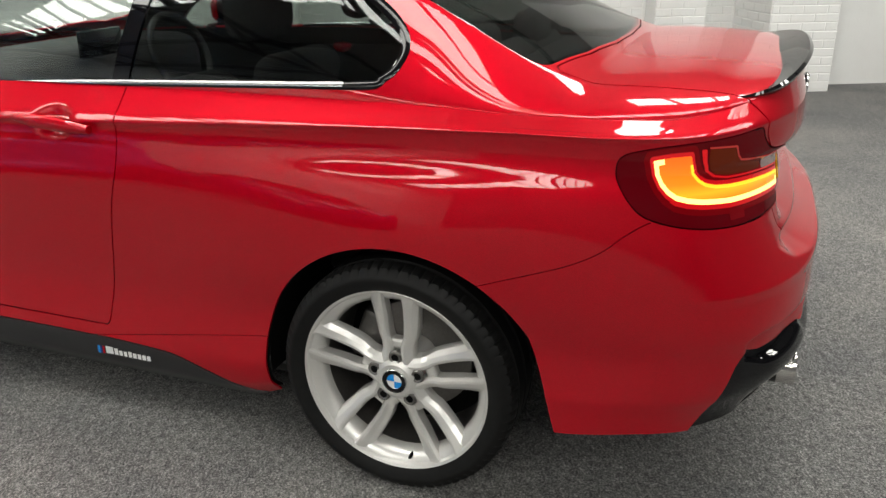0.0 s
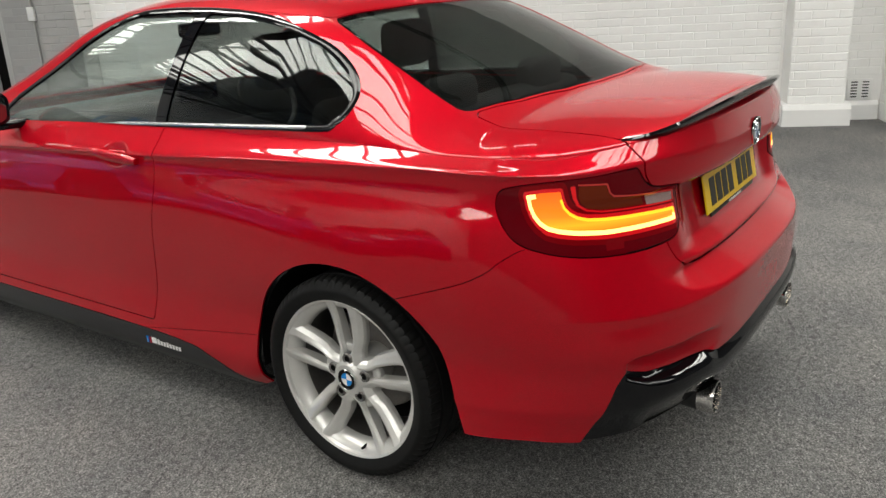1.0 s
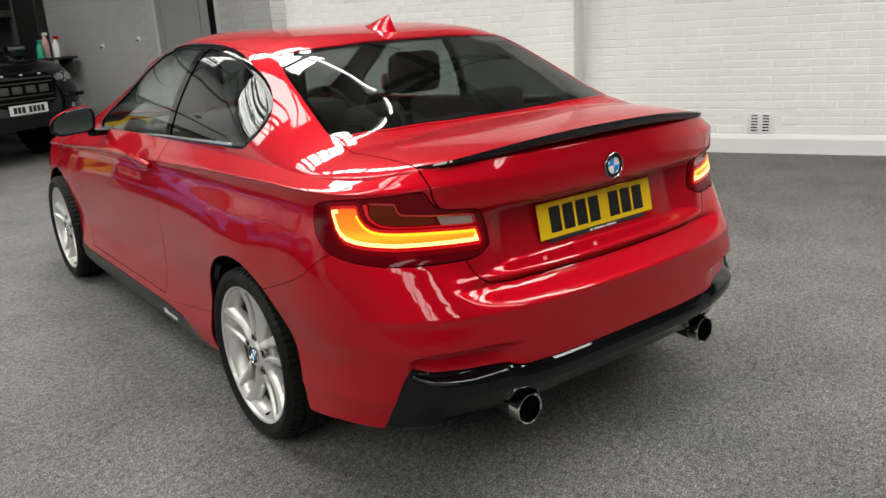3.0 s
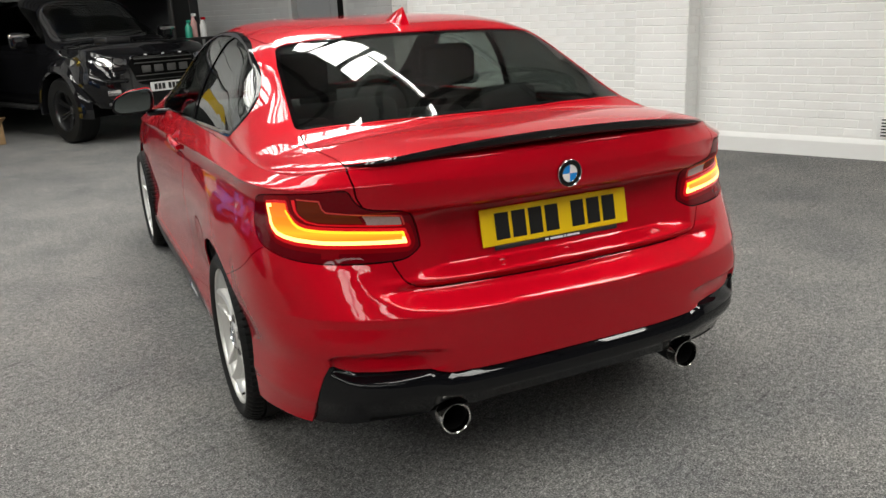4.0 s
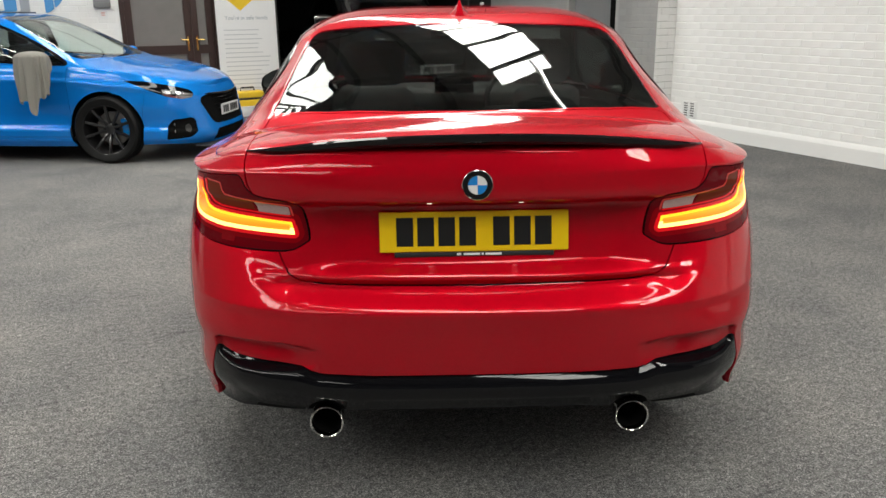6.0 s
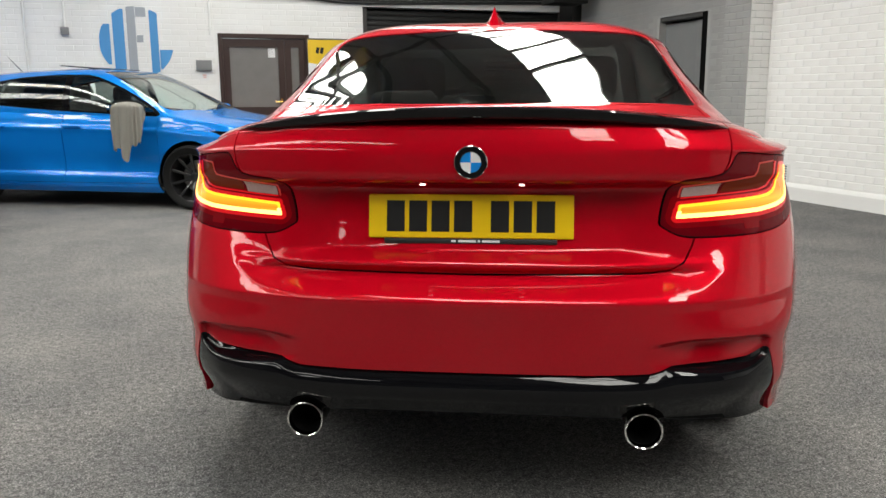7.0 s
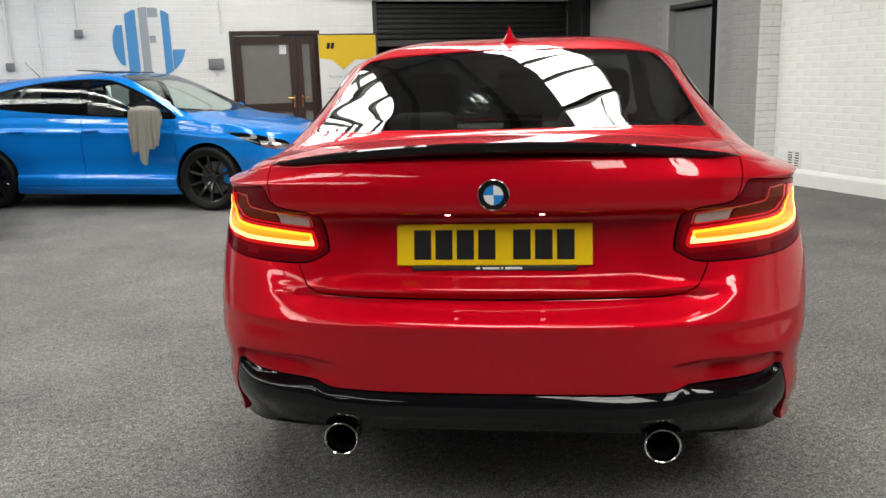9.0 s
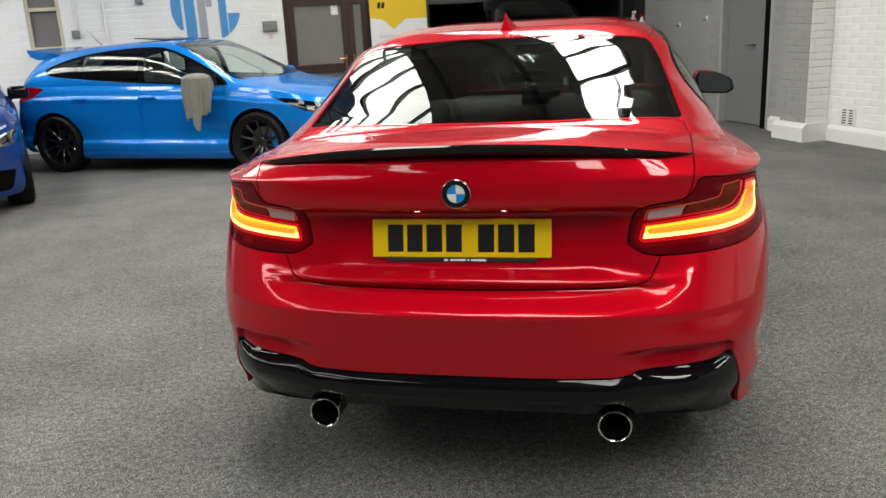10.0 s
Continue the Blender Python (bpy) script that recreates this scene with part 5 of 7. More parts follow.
bricks_joined("brickwork", brick_blocks(-SH[0], 4.6, 0.02, 2.40, ((-WIN[1], -WIN[0], WIN[2], WIN[3]), (-DD[1], -DD[0], DD[2], DD[3])), 21), WHITE_BRICK, wall_back, pose(0, BACK_B, 0, 0, 0, 90), 0.0022)


def end_thing(name, label, category, a, z, kind="", out=0.0):
    """On the end wall, facing the hall along -Y."""
    return thing(name, label, category, hall(a, BACK_B - out, z), kind=kind)


win = end_thing("window_1", "cream-framed window with grey frosted panes", "window", (WIN[0] + WIN[1]) / 2, 0, "structure")
ww = WIN[1] - WIN[0]
for sx, sz, x, z in ((0.05, 1.24, -ww / 2 + 0.025, 2.0), (0.05, 1.24, ww / 2 - 0.025, 2.0), (ww - 0.10, 0.05, 0, WIN[2] + 0.025), (ww - 0.10, 0.05, 0, WIN[3] - 0.025), (ww - 0.10, 0.05, 0, 1.92)):
    part("window_frame", block(sx, 0.07, sz, (x, 0.05, z), 0.005, 1), CREAM, win)
part("window_sill", block(ww + 0.1, 0.1, 0.03, (0, -0.02, WIN[2] - 0.017), 0.006, 2), CREAM, win)
for z0, z1 in ((WIN[2] + 0.05, 1.895), (1.945, WIN[3] - 0.05)):
    part("pane", block(ww - 0.1, 0.008, z1 - z0, (0, 0.06, (z0 + z1) / 2)), FROST, win)

dd = end_thing("door_2", "dark brown double door with grey frosted panes", "door", 0, 0, "structure")
for sx, sz, x, z in ((0.06, 2.0, DD[0] + 0.03, 1.0), (0.06, 2.0, DD[1] - 0.03, 1.0), (1.16, 0.06, 0.42, 1.97)):
    part("frame", block(sx, 0.14, sz, (x, 0.04, z), 0.006, 1), BROWN, dd)
for x0, x1, hx in ((DD[0] + 0.063, 0.70, 0.64), (0.704, DD[1] - 0.063, 0.76)):
    leaf = part("leaf", run_of_blocks(((x0, x0 + 0.09, 0, 0.05, 0.01, 1.93), (x1 - 0.09, x1, 0, 0.05, 0.01, 1.93), (x0 + 0.09, x1 - 0.09, 0, 0.05, 0.01, 0.30), (x0 + 0.09, x1 - 0.09, 0, 0.05, 1.82, 1.93), (x0 + 0.09, x1 - 0.09, 0, 0.05, 0.86, 0.98))), BROWN, dd)
    part("pane", block(x1 - x0 - 0.18, 0.01, 0.84, ((x0 + x1) / 2, 0.03, 1.40)), FROST, leaf, "grey frosted pane")
    part("pane", block(x1 - x0 - 0.18, 0.01, 0.56, ((x0 + x1) / 2, 0.03, 0.58)), FROST, leaf, "grey frosted pane")
    part("handle_plate", block(0.03, 0.008, 0.2, (hx, -0.004, 1.0), 0.003, 1), BRASS, leaf)
    part("handle", tube([(hx, -0.01, 1.05), (hx, -0.05, 1.05), (hx + (0.1 if hx > 0.7 else -0.1), -0.055, 1.05)], 0.009, 8), BRASS, leaf, "brass lever handle")
note = end_thing("paper_notice", "small white paper notice taped on the door glass", "notice", 0.52, 1.74, "", 0.004)
part("sheet", block(0.10, 0.002, 0.13, (0, 0.030, 0), 0, 1), PAPER, note)
box = end_thing("switch_panel", "grey metal box with a small red notice below", "switch box", -0.425, 1.56)
part("body", block(0.21, 0.05, 0.14, (0, -0.026, 0), 0.006, 2), GREY_DOOR, box)
part("notice", block(0.11, 0.004, 0.12, (0, -0.003, -0.15)), PAPER, box)
part("red_bar", block(0.05, 0.002, 0.018, (0, -0.006, -0.135)), PINK, box)
part("red_bar", block(0.05, 0.002, 0.012, (0, -0.006, -0.165)), PINK, box)

# round wall sign: plain upright bars cut by a circle
sign = end_thing("wall_sign", "round wall sign of blue and grey bars painted on brick", "sign", -1.285, 1.86, "", 0.007)
sign.scale = (1.10, 1.0, 1.10)


def circle_bar(x0, x1, r, lo=-1.0, hi=1.0):
    xs = np.linspace(x0, x1, 9)
    top = [(x, min(hi * r, math.sqrt(max(r * r - x * x, 0)))) for x in xs]
    bottom = [(x, max(lo * r, -math.sqrt(max(r * r - x * x, 0)))) for x in xs[::-1]]
    return prism(top + bottom, 0.003, axis="Y", at=-0.003)


part("blue_bar", circle_bar(-0.425, -0.30, 0.43, -0.62, 0.50), SIGN_BLUE, sign)
part("blue_bar", circle_bar(-0.265, -0.135, 0.43, -0.9, 0.92), SIGN_BLUE, sign)
part("grey_bar", circle_bar(-0.10, 0.0, 0.43), SIGN_GREY, sign)
part("grey_bar", circle_bar(0.005, 0.08, 0.43, 0.0, 0.20), SIGN_GREY, sign)
part("grey_bar", circle_bar(0.005, 0.125, 0.43, 0.72, 0.98), SIGN_GREY, sign)
part("blue_bar", circle_bar(0.16, 0.255, 0.43, -0.9, 0.90), SIGN_BLUE, sign)
part("blue_bar", circle_bar(0.265, 0.42, 0.43, -0.75, -0.20), SIGN_BLUE, sign)


def wall_line(name, label, category, points, radius, material_, clips=True):
    """A pipe or cable along the end wall: points are (a, z)."""
    ob = thing(name, label, category, hall(0, BACK_B - 0.03))
    part("run", tube([(a, 0, z) for a, z in points], radius, 8), material_, ob)
    if clips:
        for a, z in points[1:-1:2]:
            part("clip", block(0.03, 0.03, 0.05, (a, 0.012, z), 0.005, 1), PVC, ob)
    return ob


def sagging(knots, n=28):
    aa = np.linspace(knots[0][0], knots[-1][0], n)
    return [(float(a), float(z)) for a, z in zip(aa, curve(aa, knots))]


wall_line("black_cable", "thick black cable clipped along the end wall", "cable", sagging(((-4.6, 2.10), (-3.4, 2.36), (-2.9, 2.56), (-2.5, 2.66), (-2.0, 2.63), (-1.2, 2.565), (-0.2, 2.545), (0.9, 2.52), (1.7, 2.465), (3.2, 2.50), (5.1, 2.56))), 0.022, CABLE)
wall_line("black_cable", "thin black cable looping along the end wall", "cable", sagging(((-4.4, 1.9), (-3.2, 2.36), (-2.7, 2.60), (-2.2, 2.645), (-1.4, 2.60), (-0.4, 2.575), (0.9, 2.555), (1.7, 2.50), (3.2, 2.54), (5.1, 2.60))), 0.014, CABLE, False)
wall_line("black_cable", "slack black cable high on the end wall", "cable", sagging(((1.6, 3.2), (2.3, 3.08), (3.2, 3.04), (4.2, 3.02), (5.1, 2.98))), 0.016, CABLE, False)
for a, z0, z1 in ((-2.64, 1.30, 3.4), (-2.16, 2.02, 2.66), (-0.32, 1.97, 2.55), (-3.02, 1.62, 2.45)):
    ob = wall_line("conduit", "white plastic conduit down the end wall", "conduit", ((a, z0), (a, z1)), 0.014, PVC, False)
    for z in np.arange(z0 + 0.12, z1, 0.42):
        part("clip", block(0.05, 0.03, 0.022, (a, 0.01, z), 0.005, 1), PVC, ob)
for a, z in ((-3.03, 1.58), (-2.16, 1.99)):
    sw = end_thing("socket_box", "grey surface socket box on the end wall", "socket", a, z)
    part("body", block(0.10, 0.05, 0.10, (0, -0.027, 0), 0.008, 2), GREY_DOOR, sw)
dome = end_thing("dome_camera", "black dome camera on a short white arm", "camera", 0.43, 2.76)
part("arm", block(0.05, 0.16, 0.05, (0.05, -0.08, -0.06), 0.012, 2), PVC, dome)
part("dome", lathe([(0.0, -0.075), (0.04, -0.065), (0.065, -0.035), (0.07, 0.0), (0.07, 0.03), (0.05, 0.045), (0.0, 0.05)], 24, "Z"), GLOSS_BLACK, dome, "", pose(0, -0.15, 0))
wall_line("black_cable", "thin cable hanging down to the dome camera", "cable", ((0.43, 2.82), (0.42, 3.1), (0.40, 3.6)), 0.008, CABLE, False)

# roller shutter, half down, and the dark bay behind
shutter = thing("door_3", "black slatted roller shutter drawn most of the way up", "roller shutter", hall(0, BACK_B + 0.10), kind="structure")
for k in range(7):
    z = SH[3] - 0.04 - 0.075 * k
    part("slat", prism([(0.0, z), (-0.012, z - 0.02), (-0.016, z - 0.04), (-0.010, z - 0.066), (0.004, z - 0.072), (0.010, z - 0.04)], SH[1] - SH[0] - 0.16, axis="X", at=SH[0] + 0.08), TRIM_BLACK, shutter)
part("bottom_rail", block(SH[1] - SH[0] - 0.16, 0.04, 0.09, ((SH[0] + SH[1]) / 2, 0, SH[3] - 0.62), 0.006, 1), STEEL_DARK, shutter)
for a in (SH[0] + 0.04, SH[1] - 0.04):
    part("guide", block(0.08, 0.10, SH[3], (a, 0, SH[3] / 2), 0.006, 1), STEEL_DARK, shutter)
structure("wall_bay", run_of_blocks(((SH[0] - 0.5, SH[0] - 0.4, B1, B1 + 6.2, 0, 3.2), (SH[1] + 0.2, SH[1] + 0.3, B1, B1 + 6.2, 0, 3.2), (SH[0] - 0.4, SH[1] + 0.2, B1 + 6.1, B1 + 6.2, 0, 3.2), (SH[0] - 0.4, SH[1] + 0.2, B1, B1 + 6.1, 3.1, 3.2), (SH[0] - 0.4, SH[0], B1, B1 + 0.02, 0, 3.1))), DARK_TONED, HALL, "bay behind the shutter, walls toned dark for missing light")
heater = thing("fan_heater", "black louvred fan heater hung in the corner", "heater", hall(4.78, 8.55, 2.62))
part("casing", block(0.56, 0.42, 0.34, (0, 0, 0), 0.012, 2), TRIM_BLACK, heater)
for k in range(6):
    part("louvre", block(0.50, 0.03, 0.012, (0, -0.222, -0.125 + 0.05 * k), 0.003, 1, None, None), STEEL_DARK, heater)
for x in (-0.2, 0.2):
    part("hanger", tube([(x, 0, 0.17), (x, 0, 1.25)], 0.008, 8), STEEL_DARK, heater)

# other walls, roof with rooflights and steel
# unseen walls; their dark tone holds down bounced and mirrored light
structure("wall_left", run_of_blocks(((LEFT_A - 0.2, LEFT_A, FRONT_B, BACK_B, 0, 5.0),)), UNSEEN_WALL, HALL, "unseen left wall, toned dark to cut reflected light")
structure("wall_front", run_of_blocks(((LEFT_A - 0.2, RIGHT_A + 0.24, FRONT_B - 0.2, FRONT_B, 0, 5.5),)), DARK_TONED, HALL, "unseen front wall, toned dark to cut bounced light")


def roof_strip(bm, a0, a1, b0, b1, t=0.08):
    za, zb = roof_z(a0), roof_z(a1)
    v = [bm.verts.new(p) for p in ((a0, b0, za), (a1, b0, zb), (a1, b1, zb), (a0, b1, za), (a0, b0, za + t), (a1, b0, zb + t), (a1, b1, zb + t), (a0, b1, za + t))]
    for q in ((3, 2, 1, 0), (4, 5, 6, 7), (0, 1, 5, 4), (1, 2, 6, 5), (2, 3, 7, 6), (3, 0, 4, 7)):
        bm.faces.new([v[i] for i in q])


bm = bmesh.new()
(j0, j1), (k0, k1), (l0, l1), (r0, r1) = SKYLIGHTS
FAR_RIDGE = 2 * VALLEY_A - RIDGE_A
for a0, a1 in ((VALLEY_A + 0.0001, l0), (l1, RIDGE_A), (RIDGE_A, r0), (r1, RIGHT_A + 0.24)):
    roof_strip(bm, a0, a1, FRONT_B - 0.2, BACK_B + 0.25)
GAPS = ((FRONT_B - 0.2, -6.2), (-2.7, -2.5), (1.0, 1.2), (4.7, 4.9), (8.6, BACK_B + 0.25))
for b0, b1 in GAPS:
    roof_strip(bm, l0, l1, b0, b1)
for b0, b1 in (GAPS[0], GAPS[1], (-1.0, 1.65), GAPS[3], GAPS[4]):
    roof_strip(bm, r0, r1, b0, b1)
structure("ceiling", bm, ROOF_SHEET, HALL, "sheeted pitched roof with rooflights")
bm = bmesh.new()
for a0, a1 in ((LEFT_A - 0.2, j0), (j1, FAR_RIDGE), (FAR_RIDGE, k0), (k1, VALLEY_A)):
    roof_strip(bm, a0, a1, FRONT_B - 0.2, BACK_B + 0.25)
for b0, b1 in GAPS:
    roof_strip(bm, k0, k1, b0, b1)
    roof_strip(bm, j0, j1, b0, b1)
structure("ceiling_aisle", bm, ROOF_SHEET, HALL, "sheeted roof of the side aisle")
bars = bmesh.new()
for a0, a1 in SKYLIGHTS:
    for b in np.arange(-6.2, 8.65, 0.58):
        mid, slope = (a0 + a1) / 2, math.degrees(math.atan2(roof_z(a1) - roof_z(a0), a1 - a0))
        block(a1 - a0 + 0.05, 0.055, 0.05, (mid, b, roof_z(mid) - 0.02), 0, 1, bars, pose(0, 0, 0, 0, -slope, 0))
structure("trim_glazing_bars", bars, STEEL_DARK, HALL, "dark glazing bars under the rooflights")
for b in (-6.6, -3.0, 0.6, 4.2, 7.8):
    truss = bmesh.new()
    tie = EAVE_Z + 0.05
    for s in (-0.8, 1):
        tube([(RIDGE_A, b, RIDGE_Z - 0.12), (RIDGE_A + s * 4.4, b, roof_z(RIDGE_A + s * 4.4) - 0.10)], 0.05, 6, truss)
        for x, y in ((1.3, 0.9), (2.6, 1.6), (2.6, 3.4)):
            tube([(RIDGE_A + s * x, b, roof_z(RIDGE_A + s * x) - 0.12), (RIDGE_A + s * y, b, tie)], 0.032, 6, truss)
    tube([(RIDGE_A - 3.5, b, tie), (RIDGE_A + 4.4, b, tie)], 0.045, 6, truss)
    ob = structure("beam_truss", truss, STEEL_DARK, HALL, "dark steel roof truss")
for a in (-9.6, -6.82, -4.4, -3.2, -2.2, -0.02, 0.86, 3.2):
    structure("beam_purlin", block(0.07, BACK_B - FRONT_B, 0.12, (0, (BACK_B + FRONT_B) / 2, 0)), STEEL_DARK, hall(a, 0, roof_z(a) - 0.06), "dark steel purlin")


def tube_light(a, b, z, length, turn=0.0):
    """A bare fluorescent tube under a white batten, hung from the roof on two rods."""
    lamp = thing("tube_light", "lit white fluorescent tube on a batten under the roof", "ceiling light", hall(a, b, z, turn), "tube lights")
    part("batten", block(0.06, length, 0.045, (0, 0, 0.05), 0.008, 2), PVC, lamp)
    part("tube", lathe([(0.0, -length / 2 + 0.02), (0.019, -length / 2 + 0.02), (0.019, length / 2 - 0.02), (0.0, length / 2 - 0.02)], 12, "Y"), TUBE_WHITE, lamp, "glowing white tube")
    for y in (-length * 0.35, length * 0.35):
        part("rod", tube([(0, y, 0.07), (0, y, roof_z(a) - z)], 0.006, 6), STEEL_DARK, lamp)


tube_light(1.88, 1.05, 4.30, 1.4)


# ---- things by the end wall ----
def lettering(parent, body, size, m, material_, name="lettering"):
    cu = bpy.data.curves.new(name, "FONT")
    cu.body, cu.size, cu.extrude, cu.align_x = body, size, 0.0006, "CENTER"
    tmp = bpy.data.objects.new(name, cu)
    scene.collection.objects.link(tmp)
    bpy.context.view_layer.update()
    me = bpy.data.meshes.new_from_object(tmp.evaluated_get(bpy.context.evaluated_depsgraph_get()))
    bpy.data.objects.remove(tmp)
    bpy.data.curves.remove(cu)
    me.materials.clear()
    me.materials.append(material_)
    ob = new(name, me)
    ob.parent, ob.matrix_basis = parent, m
    return ob


def banner():
    w, h = 0.85, 1.93
    ob = thing("banner_stand", "tall roll-up banner, yellow top over white text panel, beside the door", "banner", hall(1.43, 9.16, 0, 1))
    panel = part("panel", block(w, 0.012, h - 0.05, (0, 0, h / 2 + 0.02), 0.002, 1, None, None), PAPER, ob)
    yel = [(-w / 2, h - 0.005), (w / 2, h - 0.005), (w / 2, h - 0.36), (0.10, h - 0.36), (-0.08, h - 0.50), (-0.24, h - 0.36), (-w / 2, h - 0.33)]
    part("yellow_field", prism(yel, 0.002, axis="Y", at=-0.0085), YELLOW, panel)
    for x in (-0.285, -0.225):
        part("emblem_bar", block(0.045, 0.002, 0.085, (x, -0.0095, h - 0.16), 0, 1, None, pose(0, 0, 0, 0, 12, 0)), INK, panel)
    lettering(panel, "You're in safe ha" + "nds", 0.075, pose(0.0, -0.0075, h - 0.62, 90, 0, 0), SIGN_GREY)
    rng = random.Random(4)
    for k in range(15):
        wl = rng.uniform(0.45, 0.66)
        part("text_line", block(wl, 0.001, 0.011, (-0.33 + wl / 2, -0.0068, h - 0.76 - 0.062 * k)), TEXT_GREY, panel)
    part("base", block(w + 0.02, 0.20, 0.07, (0, 0.05, 0.035), 0.015, 2), STEEL, ob)
    part("top_rail", block(w, 0.03, 0.02, (0, 0, h), 0.005, 1), STEEL, ob)


banner()


def boot(m):
    ob = thing("rubber_boot", "black rubber boot standing on the carpet", "boot", m, "rubber boots")
    bm = bmesh.new()
    rings = []
    for k, (y, z, rx, ry) in enumerate(((0.0, 0.38, 0.07, 0.08), (0.0, 0.26, 0.062, 0.072), (0.005, 0.13, 0.05, 0.06), (0.0, 0.08, 0.048, 0.075))):
        rings.append([bm.verts.new((rx * math.cos(a), y + ry * math.sin(a), z)) for a in np.linspace(0, 2 * math.pi, 16, endpoint=False)])
    for a, b in zip(rings, rings[1:]):
        for j in range(16):
            bm.faces.new((a[j], a[(j + 1) % 16], b[(j + 1) % 16], b[j]))
    bmesh.ops.recalc_face_normals(bm, faces=bm.faces)
    part("shaft", bm, RUBBER, ob)
    part("foot", block(0.10, 0.27, 0.085, (0, -0.06, 0.055), 0.035, 3), RUBBER, ob)
    part("sole", block(0.105, 0.28, 0.02, (0, -0.06, 0.010), 0.006, 2), TRIM_BLACK, ob)


boot(hall(1.60, 8.92, 0, 20))
boot(hall(1.70, 8.82, 0, 60))
case = thing("tool_case", "yellow and black plastic tool case", "tool case", hall(1.31, 8.93, 0.14, 4))
part("lower", block(0.42, 0.22, 0.10, (0, 0, 0.05), 0.015, 2), YELLOW, case)
part("upper", block(0.42, 0.22, 0.10, (0, 0, 0.155), 0.025, 3), YELLOW, case)
part("band", block(0.425, 0.225, 0.03, (0, 0, 0.102), 0.006, 2), TRIM_BLACK, case)
part("handle", tube([(-0.1, 0, 0.205), (-0.09, 0, 0.25), (0.09, 0, 0.25), (0.1, 0, 0.205)], 0.012, 8), TRIM_BLACK, case)
crate = thing("plastic_crate", "white plastic crate under the tool case", "crate", hall(1.31, 8.93, 0, 4))
part("body", block(0.46, 0.26, 0.12, (0, 0, 0.06), 0.012, 2), PVC, crate)
part("rim", block(0.48, 0.28, 0.02, (0, 0, 0.13), 0.006, 2), PVC, crate)
carton = thing("cardboard_box", "open brown cardboard box with a white bag in it", "box", hall(1.97, 9.02, 0, 8))
part("body", block(0.20, 0.30, 0.32, (0, 0, 0.16), 0.004, 1), CARD, carton)
part("flap", block(0.20, 0.12, 0.005, (0, -0.19, 0.31), 0, 1, None, pose(0, 0, 0, -35, 0, 0)), CARD, carton)
bm = bmesh.new()
bmesh.ops.create_icosphere(bm, subdivisions=3, radius=0.15)
for v in bm.verts:
    v.co = Vector((v.co.x * 0.72, v.co.y * 0.8, v.co.z * 0.45)) * (1 + 0.22 * noise.noise(v.co * 14))
part("bag", bm, PVC, carton, "crumpled white plastic bag", pose(0.0, 0, 0.35))
shelf = thing("wall_shelf", "small black shelf on the grey wall", "shelf", hall(4.86, 8.45, 1.16))
part("board", block(0.62, 0.34, 0.03, (0, 0, 0), 0.004, 1), TRIM_BLACK, shelf)
part("bracket", block(0.03, 0.30, 0.18, (0.25, 0, -0.105), 0.004, 1), STEEL_DARK, shelf)
part("bracket", block(0.03, 0.30, 0.18, (-0.2, 0, -0.105), 0.004, 1), STEEL_DARK, shelf)


def bottle(a, b, h, r, mat_, cap, label):
    ob = thing("spray_bottle", label, "bottle", hall(a, b, 1.175))
    part("body", lathe([(0.0, 0.0), (r, 0.0), (r * 1.02, 0.01), (r, h * 0.6), (r * 0.45, h * 0.78), (r * 0.4, h * 0.86), (0.0, h * 0.86)], 20, "Z"), mat_, ob)
    part("trigger", block(0.03, 0.09, 0.04, (0, -0.02, h * 0.92), 0.008, 2), cap, ob)


bottle(4.72, 8.44, 0.24, 0.05, GREEN, GREEN, "green spray bottle on the shelf")
bottle(4.86, 8.50, 0.34, 0.045, PINK, PVC, "pale pink spray bottle on the shelf")
bottle(4.96, 8.42, 0.28, 0.045, PVC, RED, "white spray bottle with red trigger on the shelf")


# added black block that keeps the corner beside the shutter dark
structure("trim_dark_corner", block(0.16, 0.44, 2.6, (5.186, 9.126, 1.3), 0.006, 1), TRIM_BLACK, HALL, "made-up black block darkening the corner beside the shutter")


